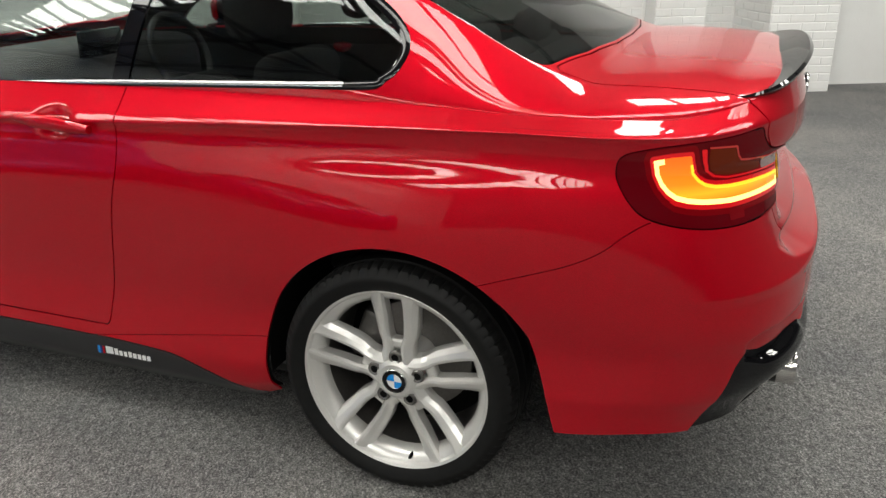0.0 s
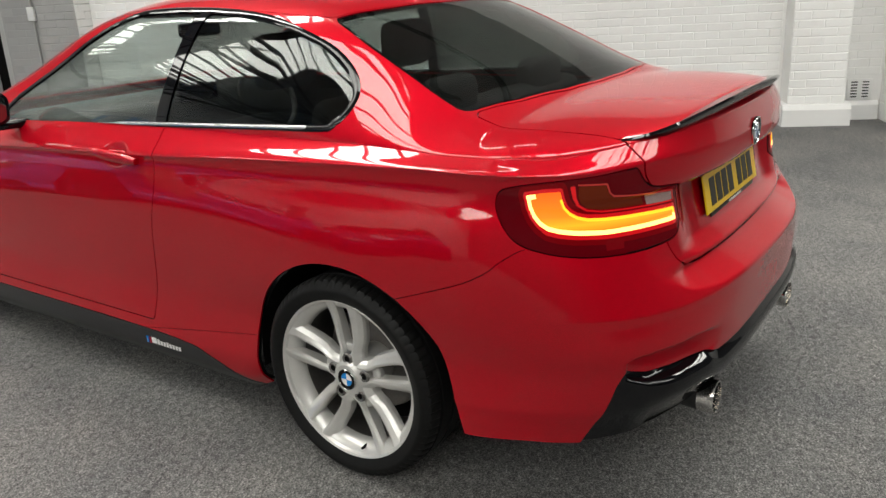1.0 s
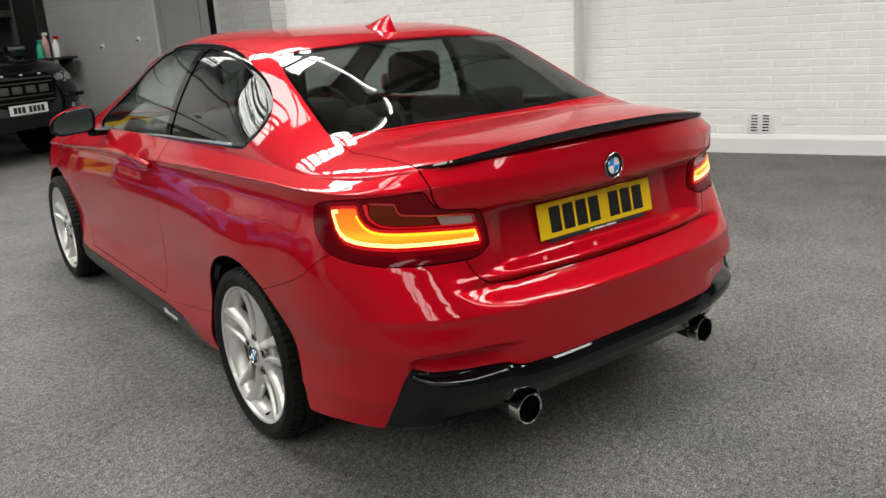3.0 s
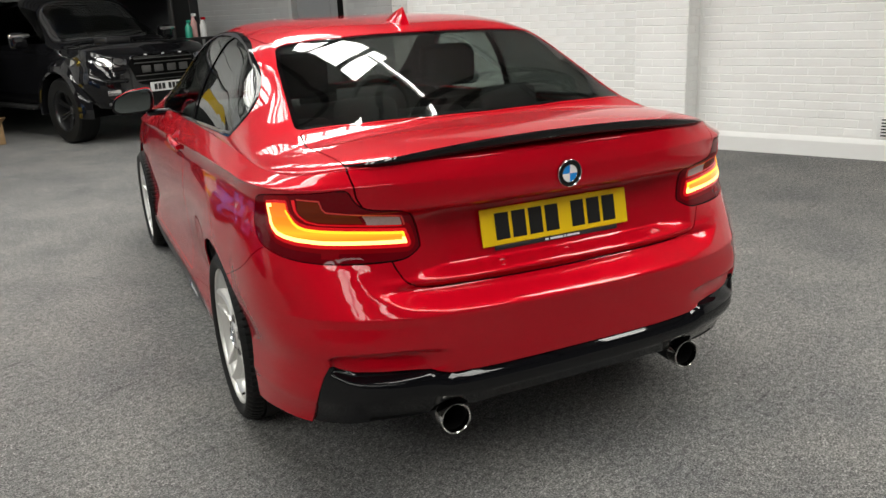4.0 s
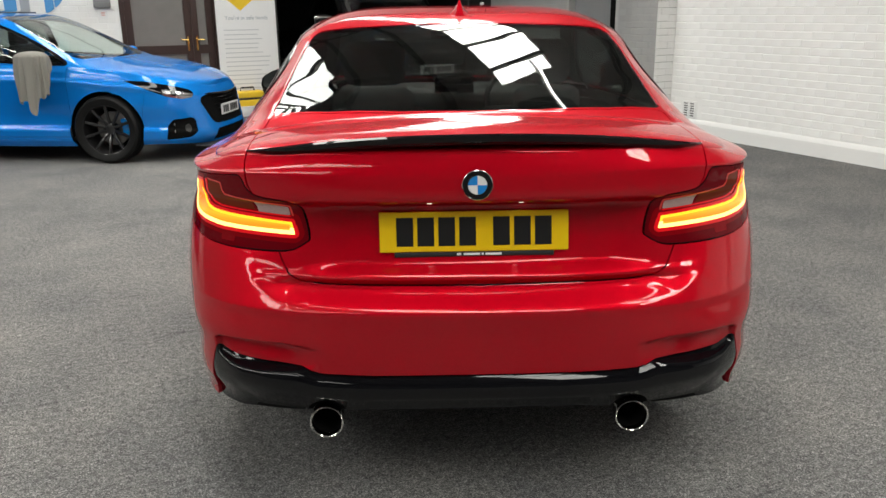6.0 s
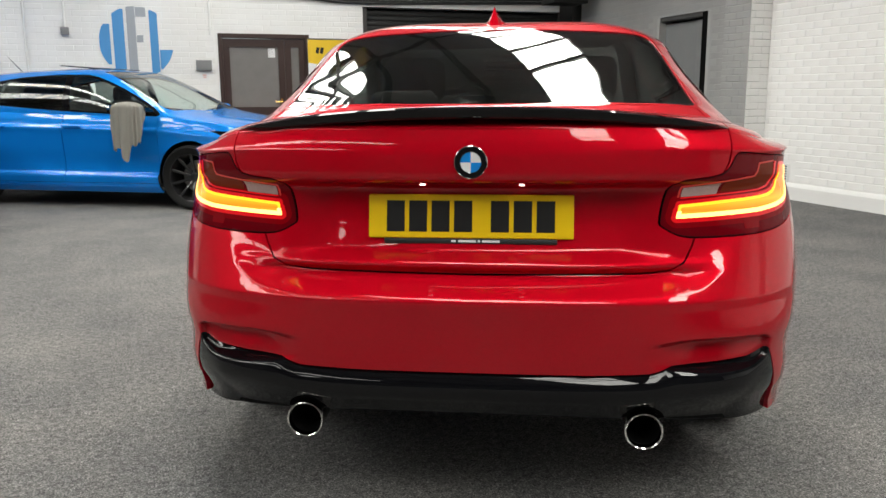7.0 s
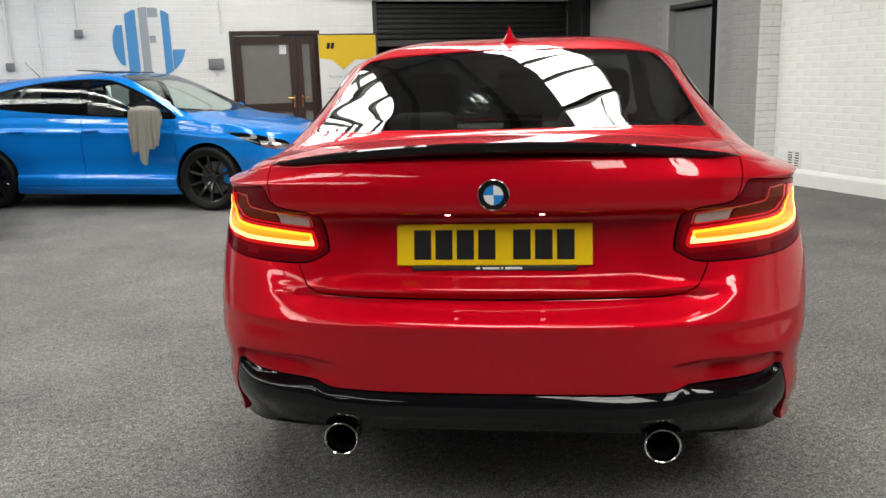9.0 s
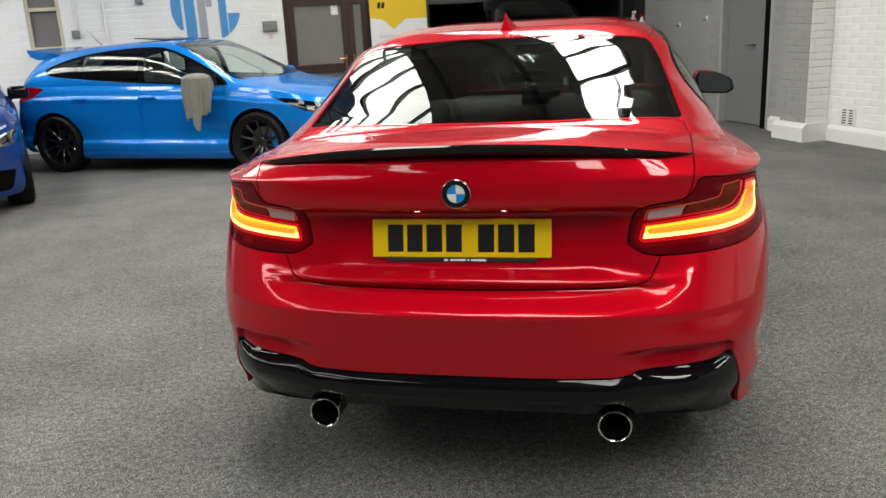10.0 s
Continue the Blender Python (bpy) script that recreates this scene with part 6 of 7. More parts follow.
# ---- the other vehicles ----
def shell_pair(width, tail, nose, ridge, top, crease, low, y_rear, y_front, power, n=3.0, cols=(34, 90, 30), rows=46):
    """Lower and upper skins of a car's right half, from its lines; see the coupe."""
    nt, ns, nn = cols
    zr = np.linspace(0.0, 1.0, rows)[:, None]
    ys = np.concatenate([np.full(nt, y_rear), np.linspace(y_rear, y_front, ns), np.full(nn, y_front)])
    ang = np.concatenate([np.linspace(math.pi / 2, 0, nt, endpoint=False), np.zeros(ns), np.linspace(0, math.pi / 2, nn + 1)[1:]])
    idx = np.arange(len(ys))
    back, front = idx < nt, idx >= nt + ns
    sn = np.sin(ang)
    reach_y = np.where(back, y_rear - 0.5 * sn, np.where(front, y_front + 0.8 * sn, ys))
    zt, zc, zl = curve(reach_y, top), curve(reach_y, crease), curve(reach_y, low)
    z = np.where(zr < 0.75, zl + zr / 0.75 * (zc - zl), zc + (zr - 0.75) / 0.25 * (zt - zc))
    w = curve(zr, width) * (1 - 0.03 * np.clip((ys - 1.9) / 0.8, 0, 2) ** 2)
    w = w + 0.025 * np.exp(-((zr - 0.45) / 0.22) ** 2) * (np.exp(-((ys - 0.0) / 0.42) ** 2) + np.exp(-((ys - y_front - 0.05) / 0.42) ** 2))
    c, s = np.cos(ang) ** (2 / n), np.sin(ang) ** (2 / n)
    x = np.where(back | front, w * c, w + 0 * c)
    y = np.where(back, y_rear + (curve(z, tail) - y_rear) * s, np.where(front, y_front + (curve(z, nose) - y_front) * s, ys + 0 * z))
    lower = np.stack([x, y, z], -1)
    ex, ey, ez = lower[-1, :, 0], lower[-1, :, 1], lower[-1, :, 2]
    th = np.linspace(0, math.pi / 2, 44)[:, None]
    p = curve(ey, power)[None, :]
    ux = ex * np.cos(th) ** (2 / p)
    ux[-1, :] = 0
    uz = ez + np.maximum(curve(ey, ridge) - ez, 0.002) * np.sin(th) ** (2 / 1.5)
    return Skin.grid(lower), Skin.grid(np.stack([ux, ey + 0 * ux, uz], -1))


def plain_spoke(a0, r0, r1, off0, off1, w0, w1, x0, x1, t0, t1, bm):
    """A tapered, rounded bar in a wheel's face from radius r0 to r1, set off sideways by off0 and off1."""
    steps, rings = 7, []
    ca, sa = math.cos(a0), math.sin(a0)
    for k in range(steps + 1):
        t = k / steps
        r, off, w = r0 + (r1 - r0) * t, off0 + (off1 - off0) * t, w0 + (w1 - w0) * t
        x, th = x0 + (x1 - x0) * t + 0.010 * math.sin(math.pi * t), t0 + (t1 - t0) * t
        ring = []
        for du, dx in ((-0.5, -th), (-0.5, -0.006), (-0.30, 0.0), (0.30, 0.0), (0.5, -0.006), (0.5, -th)):
            u = off + du * w
            ring.append(bm.verts.new((x + dx, r * ca - u * sa, r * sa + u * ca)))
        rings.append(ring)
    made = []
    for a, b in zip(rings, rings[1:]):
        for j in range(5):
            made.append(bm.faces.new((a[j], a[j + 1], b[j + 1], b[j])))
        made.append(bm.faces.new((a[5], a[0], b[0], b[5])))
    made += [bm.faces.new(rings[0]), bm.faces.new(rings[-1][::-1])]
    bmesh.ops.recalc_face_normals(bm, faces=made)


def dark_wheel(parent, m, radius, rim, spokes, twin, caliper_mat, alloy=None, width=0.235):
    """Dark alloy wheel with slim spokes; axle along X, face to +X."""
    alloy = alloy or BLACK_ALLOY
    holder = part("wheel", lathe([(0.0, 0.03), (0.035, 0.03), (0.06, 0.02), (0.075, -0.01), (0.06, -0.05)], 28), alloy, parent, "", m)
    part("tyre", lathe([(rim - 0.006, -0.1), (radius - 0.03, -width / 2), (radius - 0.008, -width * 0.43), (radius, -width * 0.32), (radius - 0.006, -width * 0.2), (radius, -width * 0.1), (radius, width * 0.1), (radius - 0.006, width * 0.2), (radius, width * 0.32), (radius - 0.008, width * 0.43), (radius - 0.03, width / 2), (rim + 0.01, width * 0.47), (rim - 0.006, 0.1)], 56), RUBBER, holder, "black tyre")
    part("rim", rim_mesh(rim, width - 0.02), alloy, holder)
    for k in range(spokes):
        a = math.pi / 2 + 2 * math.pi * k / spokes
        bm = bmesh.new()
        for sgn in (-1, 1) if twin else (0,):
            plain_spoke(a, 0.04, rim - 0.006, sgn * 0.012, sgn * 0.022, 0.016 if twin else 0.026, 0.018 if twin else 0.028, 0.024, 0.082, 0.03, 0.022, bm)
        part("spoke", bm, alloy, holder)
    part("brake_disc", lathe([(0.05, -0.045), (0.165, -0.05), (0.165, -0.075), (0.05, -0.075)], 40), STEEL, holder, "grey brake disc")
    part("hub_back", lathe([(0.0, -0.085), (rim - 0.03, -0.085), (rim - 0.03, -0.095), (0.0, -0.095)], 24), VOID_BLACK, holder)
    part("brake_caliper", block(0.06, 0.075, 0.17, (0, 0, 0), 0.015, 2, None, pose(-0.02, 0.15, 0.02, 8, 0, 0)), caliper_mat, holder)
    return holder


def cut_arches(lower, y0, y1, z, r):
    P = lower.p
    arch = np.minimum(np.hypot(P[:, 1] - y0, P[:, 2] - z), np.hypot(P[:, 1] - y1, P[:, 2] - z)) - r
    return lower.side(-np.where(np.abs(P[:, 0]) > 0.45, arch, 1.0))


def arch_liners(parent, y0, y1, z, r, x0, x1):
    for side in (1, -1):
        for y in (y0, y1):
            bm = bmesh.new()
            rings = [[bm.verts.new((side * x, y + r * math.cos(a), z + r * math.sin(a))) for x in (x0, x1)] for a in np.linspace(-0.2, math.pi + 0.2, 20)]
            for a, b in zip(rings, rings[1:]):
                bm.faces.new((a[0], a[1], b[1], b[0]))
            bm.faces.new([q[0] for q in rings])
            part("arch_liner", bm, VOID_BLACK, parent)


def white_plate(parent, m, name="number_plate"):
    plate = part(name, block(0.50, 0.006, 0.11, (0, 0, 0), 0.002, 1), PLATE_WHITE, parent, "white number plate with dark bars", m)
    bar_row(plate, pose(0, 0.0036, -0.036), (0.042, 0.042, 0.042, 0.042, 0.022, 0.042, 0.042, 0.042), 0.072, 0.012, 0.0012, INK, skip=(4,))
    return plate


def blue_hatchback():
    car = thing("blue_hatchback", "bright blue five-door hatchback with black wheels and roof wing", "car", pose(-5.766, 6.08, 0, 0, 0, -96.9))
    lower, upper = shell_pair(
        ((0.0, 0.86), (0.08, 0.897), (0.17, 0.900), (0.20, 0.893), (0.235, 0.870), (0.33, 0.862), (0.5, 0.876), (0.68, 0.886), (0.735, 0.893), (0.755, 0.888), (0.80, 0.870), (0.9, 0.855), (1.0, 0.835)),
        ((0.2, -0.70), (0.35, -0.78), (0.55, -0.80), (0.75, -0.74), (0.95, -0.66), (1.05, -0.60)),
        ((0.14, 3.55), (0.25, 3.60), (0.45, 3.56), (0.62, 3.53), (0.74, 3.46), (0.86, 3.35)),
        ((-0.66, 0.99), (-0.58, 1.08), (-0.42, 1.26), (-0.28, 1.355), (-0.05, 1.385), (0.5, 1.42), (1.2, 1.435), (1.55, 1.405), (1.9, 1.28), (2.25, 1.11), (2.5, 0.99), (2.62, 0.965), (3.1, 0.875), (3.35, 0.80), (3.5, 0.74)),
        ((-0.85, 0.95), (-0.4, 0.985), (0.2, 0.985), (1.2, 0.955), (2.3, 0.925), (2.7, 0.885), (3.1, 0.80), (3.5, 0.70)),
        ((-0.85, 0.83), (0.2, 0.84), (1.2, 0.825), (2.3, 0.80), (2.7, 0.76), (3.5, 0.60)),
        ((-0.85, 0.28), (-0.4, 0.24), (0.4, 0.17), (2.2, 0.17), (3.0, 0.18), (3.5, 0.15)),
        -0.25, 2.70, ((-0.7, 3.0), (-0.3, 3.6), (0.2, 5.0), (1.2, 5.6), (1.9, 4.4), (2.5, 2.6), (3.5, 2.4)), rows=84)
    lower = cut_arches(lower, 0.0, 2.648, 0.33, 0.366)
    lower.moved(-0.014).both().sheet("gap_backing", VOID_BLACK, car, 0.004)
    # head lamps, grille, bumper openings
    P = lower.p
    q = P[:, 1] - P[:, 0]
    head, lower = lower.cut(np.where(P[:, 1] > 2.72, inside(q, P[:, 2], ((2.02, 0.795), (2.24, 0.782), (2.55, 0.735), (2.80, 0.690), (2.86, 0.655), (2.83, 0.615), (2.66, 0.605), (2.46, 0.635), (2.22, 0.715))), 1.0), 0.001)
    P = lower.p
    grille, lower = lower.cut(np.where(P[:, 1] > 3.2, np.minimum(inside(P[:, 0], P[:, 2], ((-0.1, 0.600), (0.44, 0.622), (0.51, 0.605), (0.53, 0.560), (0.42, 0.355), (0.36, 0.330), (-0.1, 0.322))), inside(P[:, 0], P[:, 2], ((-0.1, 0.282), (0.38, 0.282), (0.43, 0.165), (-0.1, 0.165)))), 1.0))
    P = lower.p
    fog, lower = lower.cut(np.where(P[:, 1] > 3.0, inside(P[:, 1] - P[:, 0], P[:, 2], ((2.44, 0.355), (2.52, 0.415), (2.78, 0.425), (2.83, 0.40), (2.84, 0.285), (2.74, 0.235), (2.40, 0.215))), 1.0))
    P = lower.p
    rear_lamp, lower = lower.cut(np.where(P[:, 1] < 0.05, inside(-P[:, 1] - P[:, 0], P[:, 2], ((-0.74, 0.955), (-0.56, 0.985), (-0.30, 0.99), (-0.10, 0.98), (-0.12, 0.82), (-0.40, 0.81), (-0.60, 0.86))), 1.0))
    P = lower.p
    skirt, lower = lower.cut(np.where((P[:, 1] > 0.3) & (P[:, 1] < 2.4), P[:, 2] - 0.235, 1.0), 0.001)
    P = lower.p
    front, lower = lower.cut(3.02 - P[:, 1] + 0.2 * (P[:, 2] - 0.5), 0.0012)
    P = lower.p
    rear, lower = lower.cut(np.where(P[:, 1] < -0.30, P[:, 2] - 0.78 - 0.2 * (P[:, 1] + 0.3), 1.0), 0.0012)
    front.both().sheet("front_bumper", BLUE, car, 0.006)
    gr = grille.both().moved(-0.02).sheet("grille", TRIM_BLACK, car, 0.004, "black mesh grille")
    rear.both().sheet("rear_bumper", BLUE, car, 0.006)
    for side in (1, -1):
        lamp = turned_side(head, side).sheet("head_lamp", GLOSS_BLACK, car, 0.006, "dark head lamp under clear lens")
        H = head.p
        hq = H[:, 1] - H[:, 0]
        turned_side(head.side(np.maximum(2.42 - hq, H[:, 2] - 0.705 + 0.14 * (hq - 2.42))).moved(0.001), side).sheet("reflector", STRIP, lamp, 0.002, "bright reflector")
        turned_side(head.side(np.hypot(hq - 2.56, (H[:, 2] - 0.662) * 1.6) - 0.045).moved(0.002), side).sheet("projector", GLOSS_BLACK, lamp, 0.002)
        fg = turned_side(fog.moved(-0.012), side).sheet("fog_lamp_recess", VOID_BLACK, car, 0.004)
        F = fog.p
        fq = F[:, 1] - F[:, 0]
        turned_side(fog.side(np.maximum(np.abs(fq - 2.515 - 0.2 * (F[:, 2] - 0.32)) - 0.012, np.abs(F[:, 2] - 0.315) - 0.065)).moved(-0.008), side).sheet("side_light", STEEL, fg, 0.003, "pale upright side light")
        turned_side(fog.side(np.hypot(fq - 2.71, F[:, 2] - 0.325) - 0.044).moved(-0.009), side).sheet("fog_lamp", TRIM_BLACK, fg, 0.003)
        turned_side(rear_lamp, side).sheet("tail_lamp", LENS_RED, car, 0.006, "red tail lamp")
        turned_side(skirt.moved(0.006), side).sheet("sill", BLUE, car, 0.01)
        P = lower.p
        cuts = ((0.20, 1.20), (1.206, 2.30))
        rest = lower
        for k, (b0, b1) in enumerate(cuts):
            R = rest.p
            back_line = b0 + (0.30 * np.clip(0.75 - R[:, 2], 0, 1) if k == 0 else 0)
            d = np.maximum(np.maximum(back_line - R[:, 1], R[:, 1] - b1), 0.262 - R[:, 2])
            door_skin, rest = rest.cut(d, 0.0022)
            dp = turned_side(door_skin, side).sheet("door", BLUE, car, 0.006)
            hy = 0.42 if k == 0 else 1.34
            part("door_handle", block(0.024, 0.20, 0.028, (side * 0.905, hy, 0.835), 0.010, 3), BLUE, dp)
        R = rest.p
        fw, qp = rest.cut(1.3 - R[:, 1])
        turned_side(fw, side).sheet("front_wing", BLUE, car, 0.006)
        turned_side(qp, side).sheet("quarter_panel", BLUE, car, 0.006)
    U = upper.p
    glass_line = smoothed(((-0.10, 1.150), (-0.03, 1.185), (0.12, 1.235), (0.35, 1.285), (0.70, 1.328), (1.2, 1.345), (1.52, 1.315), (1.90, 1.16), (2.25, 0.972), (2.20, 0.955), (1.6, 0.985), (0.9, 1.03), (0.25, 1.085), (0.0, 1.115)), 4)
    panes, upper = upper.cut(np.where(U[:, 0] > 0.3, inside(U[:, 1], U[:, 2], glass_line), 1.0))
    U = upper.p
    rim_, upper = upper.cut(np.where(U[:, 0] > 0.3, inside(U[:, 1], U[:, 2], glass_line) - 0.018, 1.0))
    U = panes.p
    bars_ = np.minimum(np.abs(U[:, 1] - 1.23 + 0.1 * (U[:, 2] - 1.1)) - 0.04, np.abs(U[:, 1] - 0.33 - 0.5 * (U[:, 2] - 1.15)) - 0.02)
    posts, panes = panes.cut(bars_)
    U = upper.p
    hatch_glass, upper = upper.cut(np.where((U[:, 1] < -0.2), inside(U[:, 0], U[:, 1], ((-0.1, -0.56), (0.5, -0.52), (0.56, -0.45), (0.5, -0.30), (-0.1, -0.32))), 1.0))
    U = upper.p
    ws, upper = upper.cut(np.where(U[:, 1] > 1.4, inside(U[:, 0], U[:, 1], ((-0.1, 1.56), (0.52, 1.50), (0.70, 2.32), (0.66, 2.40), (0.3, 2.50), (-0.1, 2.52))), 1.0))
    for side in (1, -1):
        U = panes.p
        for k, (lo, hi) in enumerate(((-1, 0.42), (0.42, 1.22), (1.22, 3))):
            pane = panes.side(np.maximum(lo - U[:, 1] + (0.5 * (U[:, 2] - 1.15) if 0 < lo < 1 else 0), U[:, 1] - hi))
            if len(pane.f):
                turned_side(pane.moved(-0.003), side).sheet("side_window", DARK_GLASS if k < 2 else SIDE_GLASS, car, 0.002, "tinted side window").visible_shadow = False
        for post in posts.cut(posts.p[:, 1] - 0.8):
            turned_side(post, side).sheet("door_pillar", GLOSS_BLACK, car, 0.008)
        turned_side(rim_.moved(0.001), side).sheet("window_surround", GLOSS_BLACK, car, 0.008)
    hatch_glass.both().moved(-0.003).sheet("rear_window", DARK_GLASS, car, 0.002)
    ws.both().moved(-0.003).sheet("windscreen", SIDE_GLASS, car, 0.002, "clear windscreen").visible_shadow = False
    U = upper.p
    bonnet, upper = upper.cut(2.36 - U[:, 1] - 0.4 * np.clip(U[:, 0] - 0.4, 0, 1), 0.0015)
    bn = bonnet.both().sheet("bonnet", BLUE, car, 0.006)
    upper.both().sheet("roof", BLUE, car, 0.006)
    # roof wing, sunroof tilted open, aerial
    bm, rings = bmesh.new(), []
    for x in np.linspace(-0.60, 0.60, 25):
        r = abs(x) / 0.6
        y, z = -0.53 + 0.05 * r * r, 1.405 - 0.015 * r * r
        rings.append([bm.verts.new(p) for p in ((x, y + 0.43, 1.355 - 0.02 * r), (x, y + 0.06, z + 0.006), (x, y, z), (x, y + 0.02, z - 0.026), (x, y + 0.38, 1.325 - 0.02 * r))])
    for a, b in zip(rings, rings[1:]):
        for j in range(5):
            bm.faces.new((a[j], a[(j + 1) % 5], b[(j + 1) % 5], b[j]))
    bm.faces.new(rings[0])
    bm.faces.new(rings[-1][::-1])
    bmesh.ops.recalc_face_normals(bm, faces=bm.faces)
    wing = part("roof_wing", bm, BLUE, car, "blue roof wing")
    for s in (-1, 1):
        part("end_plate", prism(rounded(((-0.50, 1.405), (-0.10, 1.350), (-0.14, 1.27), (-0.36, 1.285), (-0.46, 1.32)), 0.02), 0.022, axis="X", at=s * 0.60 - 0.011), BLUE, wing)
    part("sunroof_panel", block(0.80, 0.45, 0.012, (0, 0, 0), 0.005, 2), GLOSS_BLACK, car, "dark glass sunroof tilted up", pose(0, 1.10, 1.450, -5, 0, 0))
    part("aerial", tube([(0, 0.10, 1.39), (0, -0.02, 1.50), (0, -0.12, 1.60)], [0.006, 0.004, 0.002], 6), TRIM_BLACK, car)
    white_plate(gr, pose(0, 3.575, 0.452))
    for k in range(7):
        z = 0.352 + 0.038 * k
        w = 0.37 + 0.022 * k
        part("grille_bar", tube([(x, 3.552 - 0.085 * (x / 0.5) ** 2 - 0.12 * max(0, z - 0.5), z) for x in np.linspace(-w, w, 9)], 0.004, 6), GLOSS_BLACK, gr)
    part("grille_rim", tube([(x, 3.562 - 0.11 * (x / 0.5) ** 2, 0.612 + 0.018 * abs(x) / 0.5) for x in np.linspace(-0.48, 0.48, 13)], 0.010, 8), GLOSS_BLACK, gr)
    part("splitter", block(1.35, 0.16, 0.015, (0, 3.52, 0.145), 0.006, 2), TRIM_BLACK, car, "black front splitter")
    for side in (1, -1):
        mirror = part("door_mirror", block(0.17, 0.12, 0.13, (0, 0, 0), 0.05, 3), BLUE, car, "", pose(side * 0.99, 2.06, 0.985, 0, 0, side * 8))
        part("mirror_glass", block(0.13, 0.003, 0.09, (0, -0.0605, 0)), CHROME, mirror)
        part("stalk", block(0.12, 0.05, 0.04, (-side * 0.12, 0.01, -0.04), 0.012, 2), TRIM_BLACK, mirror)
        for y in (0.0, 2.648):
            dark_wheel(car, pose(side * 0.785, y, 0.328, 0, 0, 0 if side > 0 else 180), 0.328, 0.245, 10, False, BADGE_BLUE if y else STEEL)
    arch_liners(car, 0.0, 2.648, 0.33, 0.38, 0.5, 0.83)
    for x in (-0.37, 0.37):
        seat = part("front_seat", block(0.5, 0.5, 0.2, (x, 1.45, 0.50), 0.06, 3), SEAT_CLOTH, car)
        part("backrest", block(0.5, 0.16, 0.60, (x, 1.16, 0.80), 0.06, 3), SEAT_CLOTH, seat)
        part("headrest", block(0.26, 0.1, 0.18, (x, 1.08, 1.16), 0.045, 3), SEAT_CLOTH, seat)
    bench = part("rear_seat", block(1.2, 0.16, 0.6, (0, 0.12, 0.82), 0.06, 3), SEAT_CLOTH, car)
    part("floor_pan", block(1.4, 2.2, 0.04, (0, 1.2, 0.22), 0.01, 1), TRIM_BLACK, car)
    part("dashboard", block(1.35, 0.4, 0.22, (0, 2.2, 0.82), 0.07, 3), TRIM_BLACK, car)


blue_hatchback()


def draped_towel():
    """A towel thrown over the hatchback's mirror, hanging in soft folds to a low corner."""
    ob = thing("towel", "grey towel draped over the blue car's door mirror", "towel", pose(-5.766, 6.08, 0, 0, 0, -96.9) @ pose(1.005, 2.075, 0))
    bm, around, levels = bmesh.new(), 120, 34
    crown = bm.verts.new((0, 0, 1.082))
    loops = []
    for j in range(1, levels + 1):
        s = j / levels
        dome, drop = min(1.0, s / 0.3), max(0.0, (s - 0.3) / 0.7)
        loop = []
        for i in range(around):
            a = 2 * math.pi * i / around
            c, n = math.cos(a), math.sin(a)                  # c outwards from the car, n towards its nose
            hem = 0.385 + 0.135 * math.exp(-((n - 0.08) / 0.26) ** 2) - 0.035 * n + 0.022 * math.sin(9 * a + 0.5)
            hem = 0.10 + (hem - 0.10) * ease(c, -0.35, 0.25)
            fold = 0.011 * math.sin(11 * a + 0.9 * math.sin(3 * a) + 1.5 * drop) + 0.008 * math.sin(19 * a + 2.0 + 1.2 * drop) + 0.006 * math.sin(5 * a + 4 * drop)
            round_ = math.sin(dome * math.pi / 2)
            grow = round_ + fold * (0.15 + 0.85 * min(1.0, 1.6 * drop + 0.25 * dome)) / 0.12 * dome
            x = math.copysign(abs(c) ** 0.75, c) * (0.108 if c > 0 else 0.085) * grow
            y = math.copysign(abs(n) ** 0.75, n) * (0.152 - 0.006 * drop) * grow
            z = 1.082 - 0.055 * (1 - math.cos(dome * math.pi / 2)) ** 1.0 - hem * drop + 0.004 * math.sin(9 * a) * dome
            loop.append(bm.verts.new((x, y, z)))
        loops.append(loop)
    for i in range(around):
        bm.faces.new((crown, loops[0][i], loops[0][(i + 1) % around]))
    for p, q in zip(loops, loops[1:]):
        for i in range(around):
            bm.faces.new((p[i], q[i], q[(i + 1) % around], p[(i + 1) % around]))
    bmesh.ops.recalc_face_normals(bm, faces=bm.faces)
    bmesh.ops.solidify(bm, geom=bm.faces[:], thickness=0.005)
    part("cloth", bm, TOWEL, ob)


draped_towel()


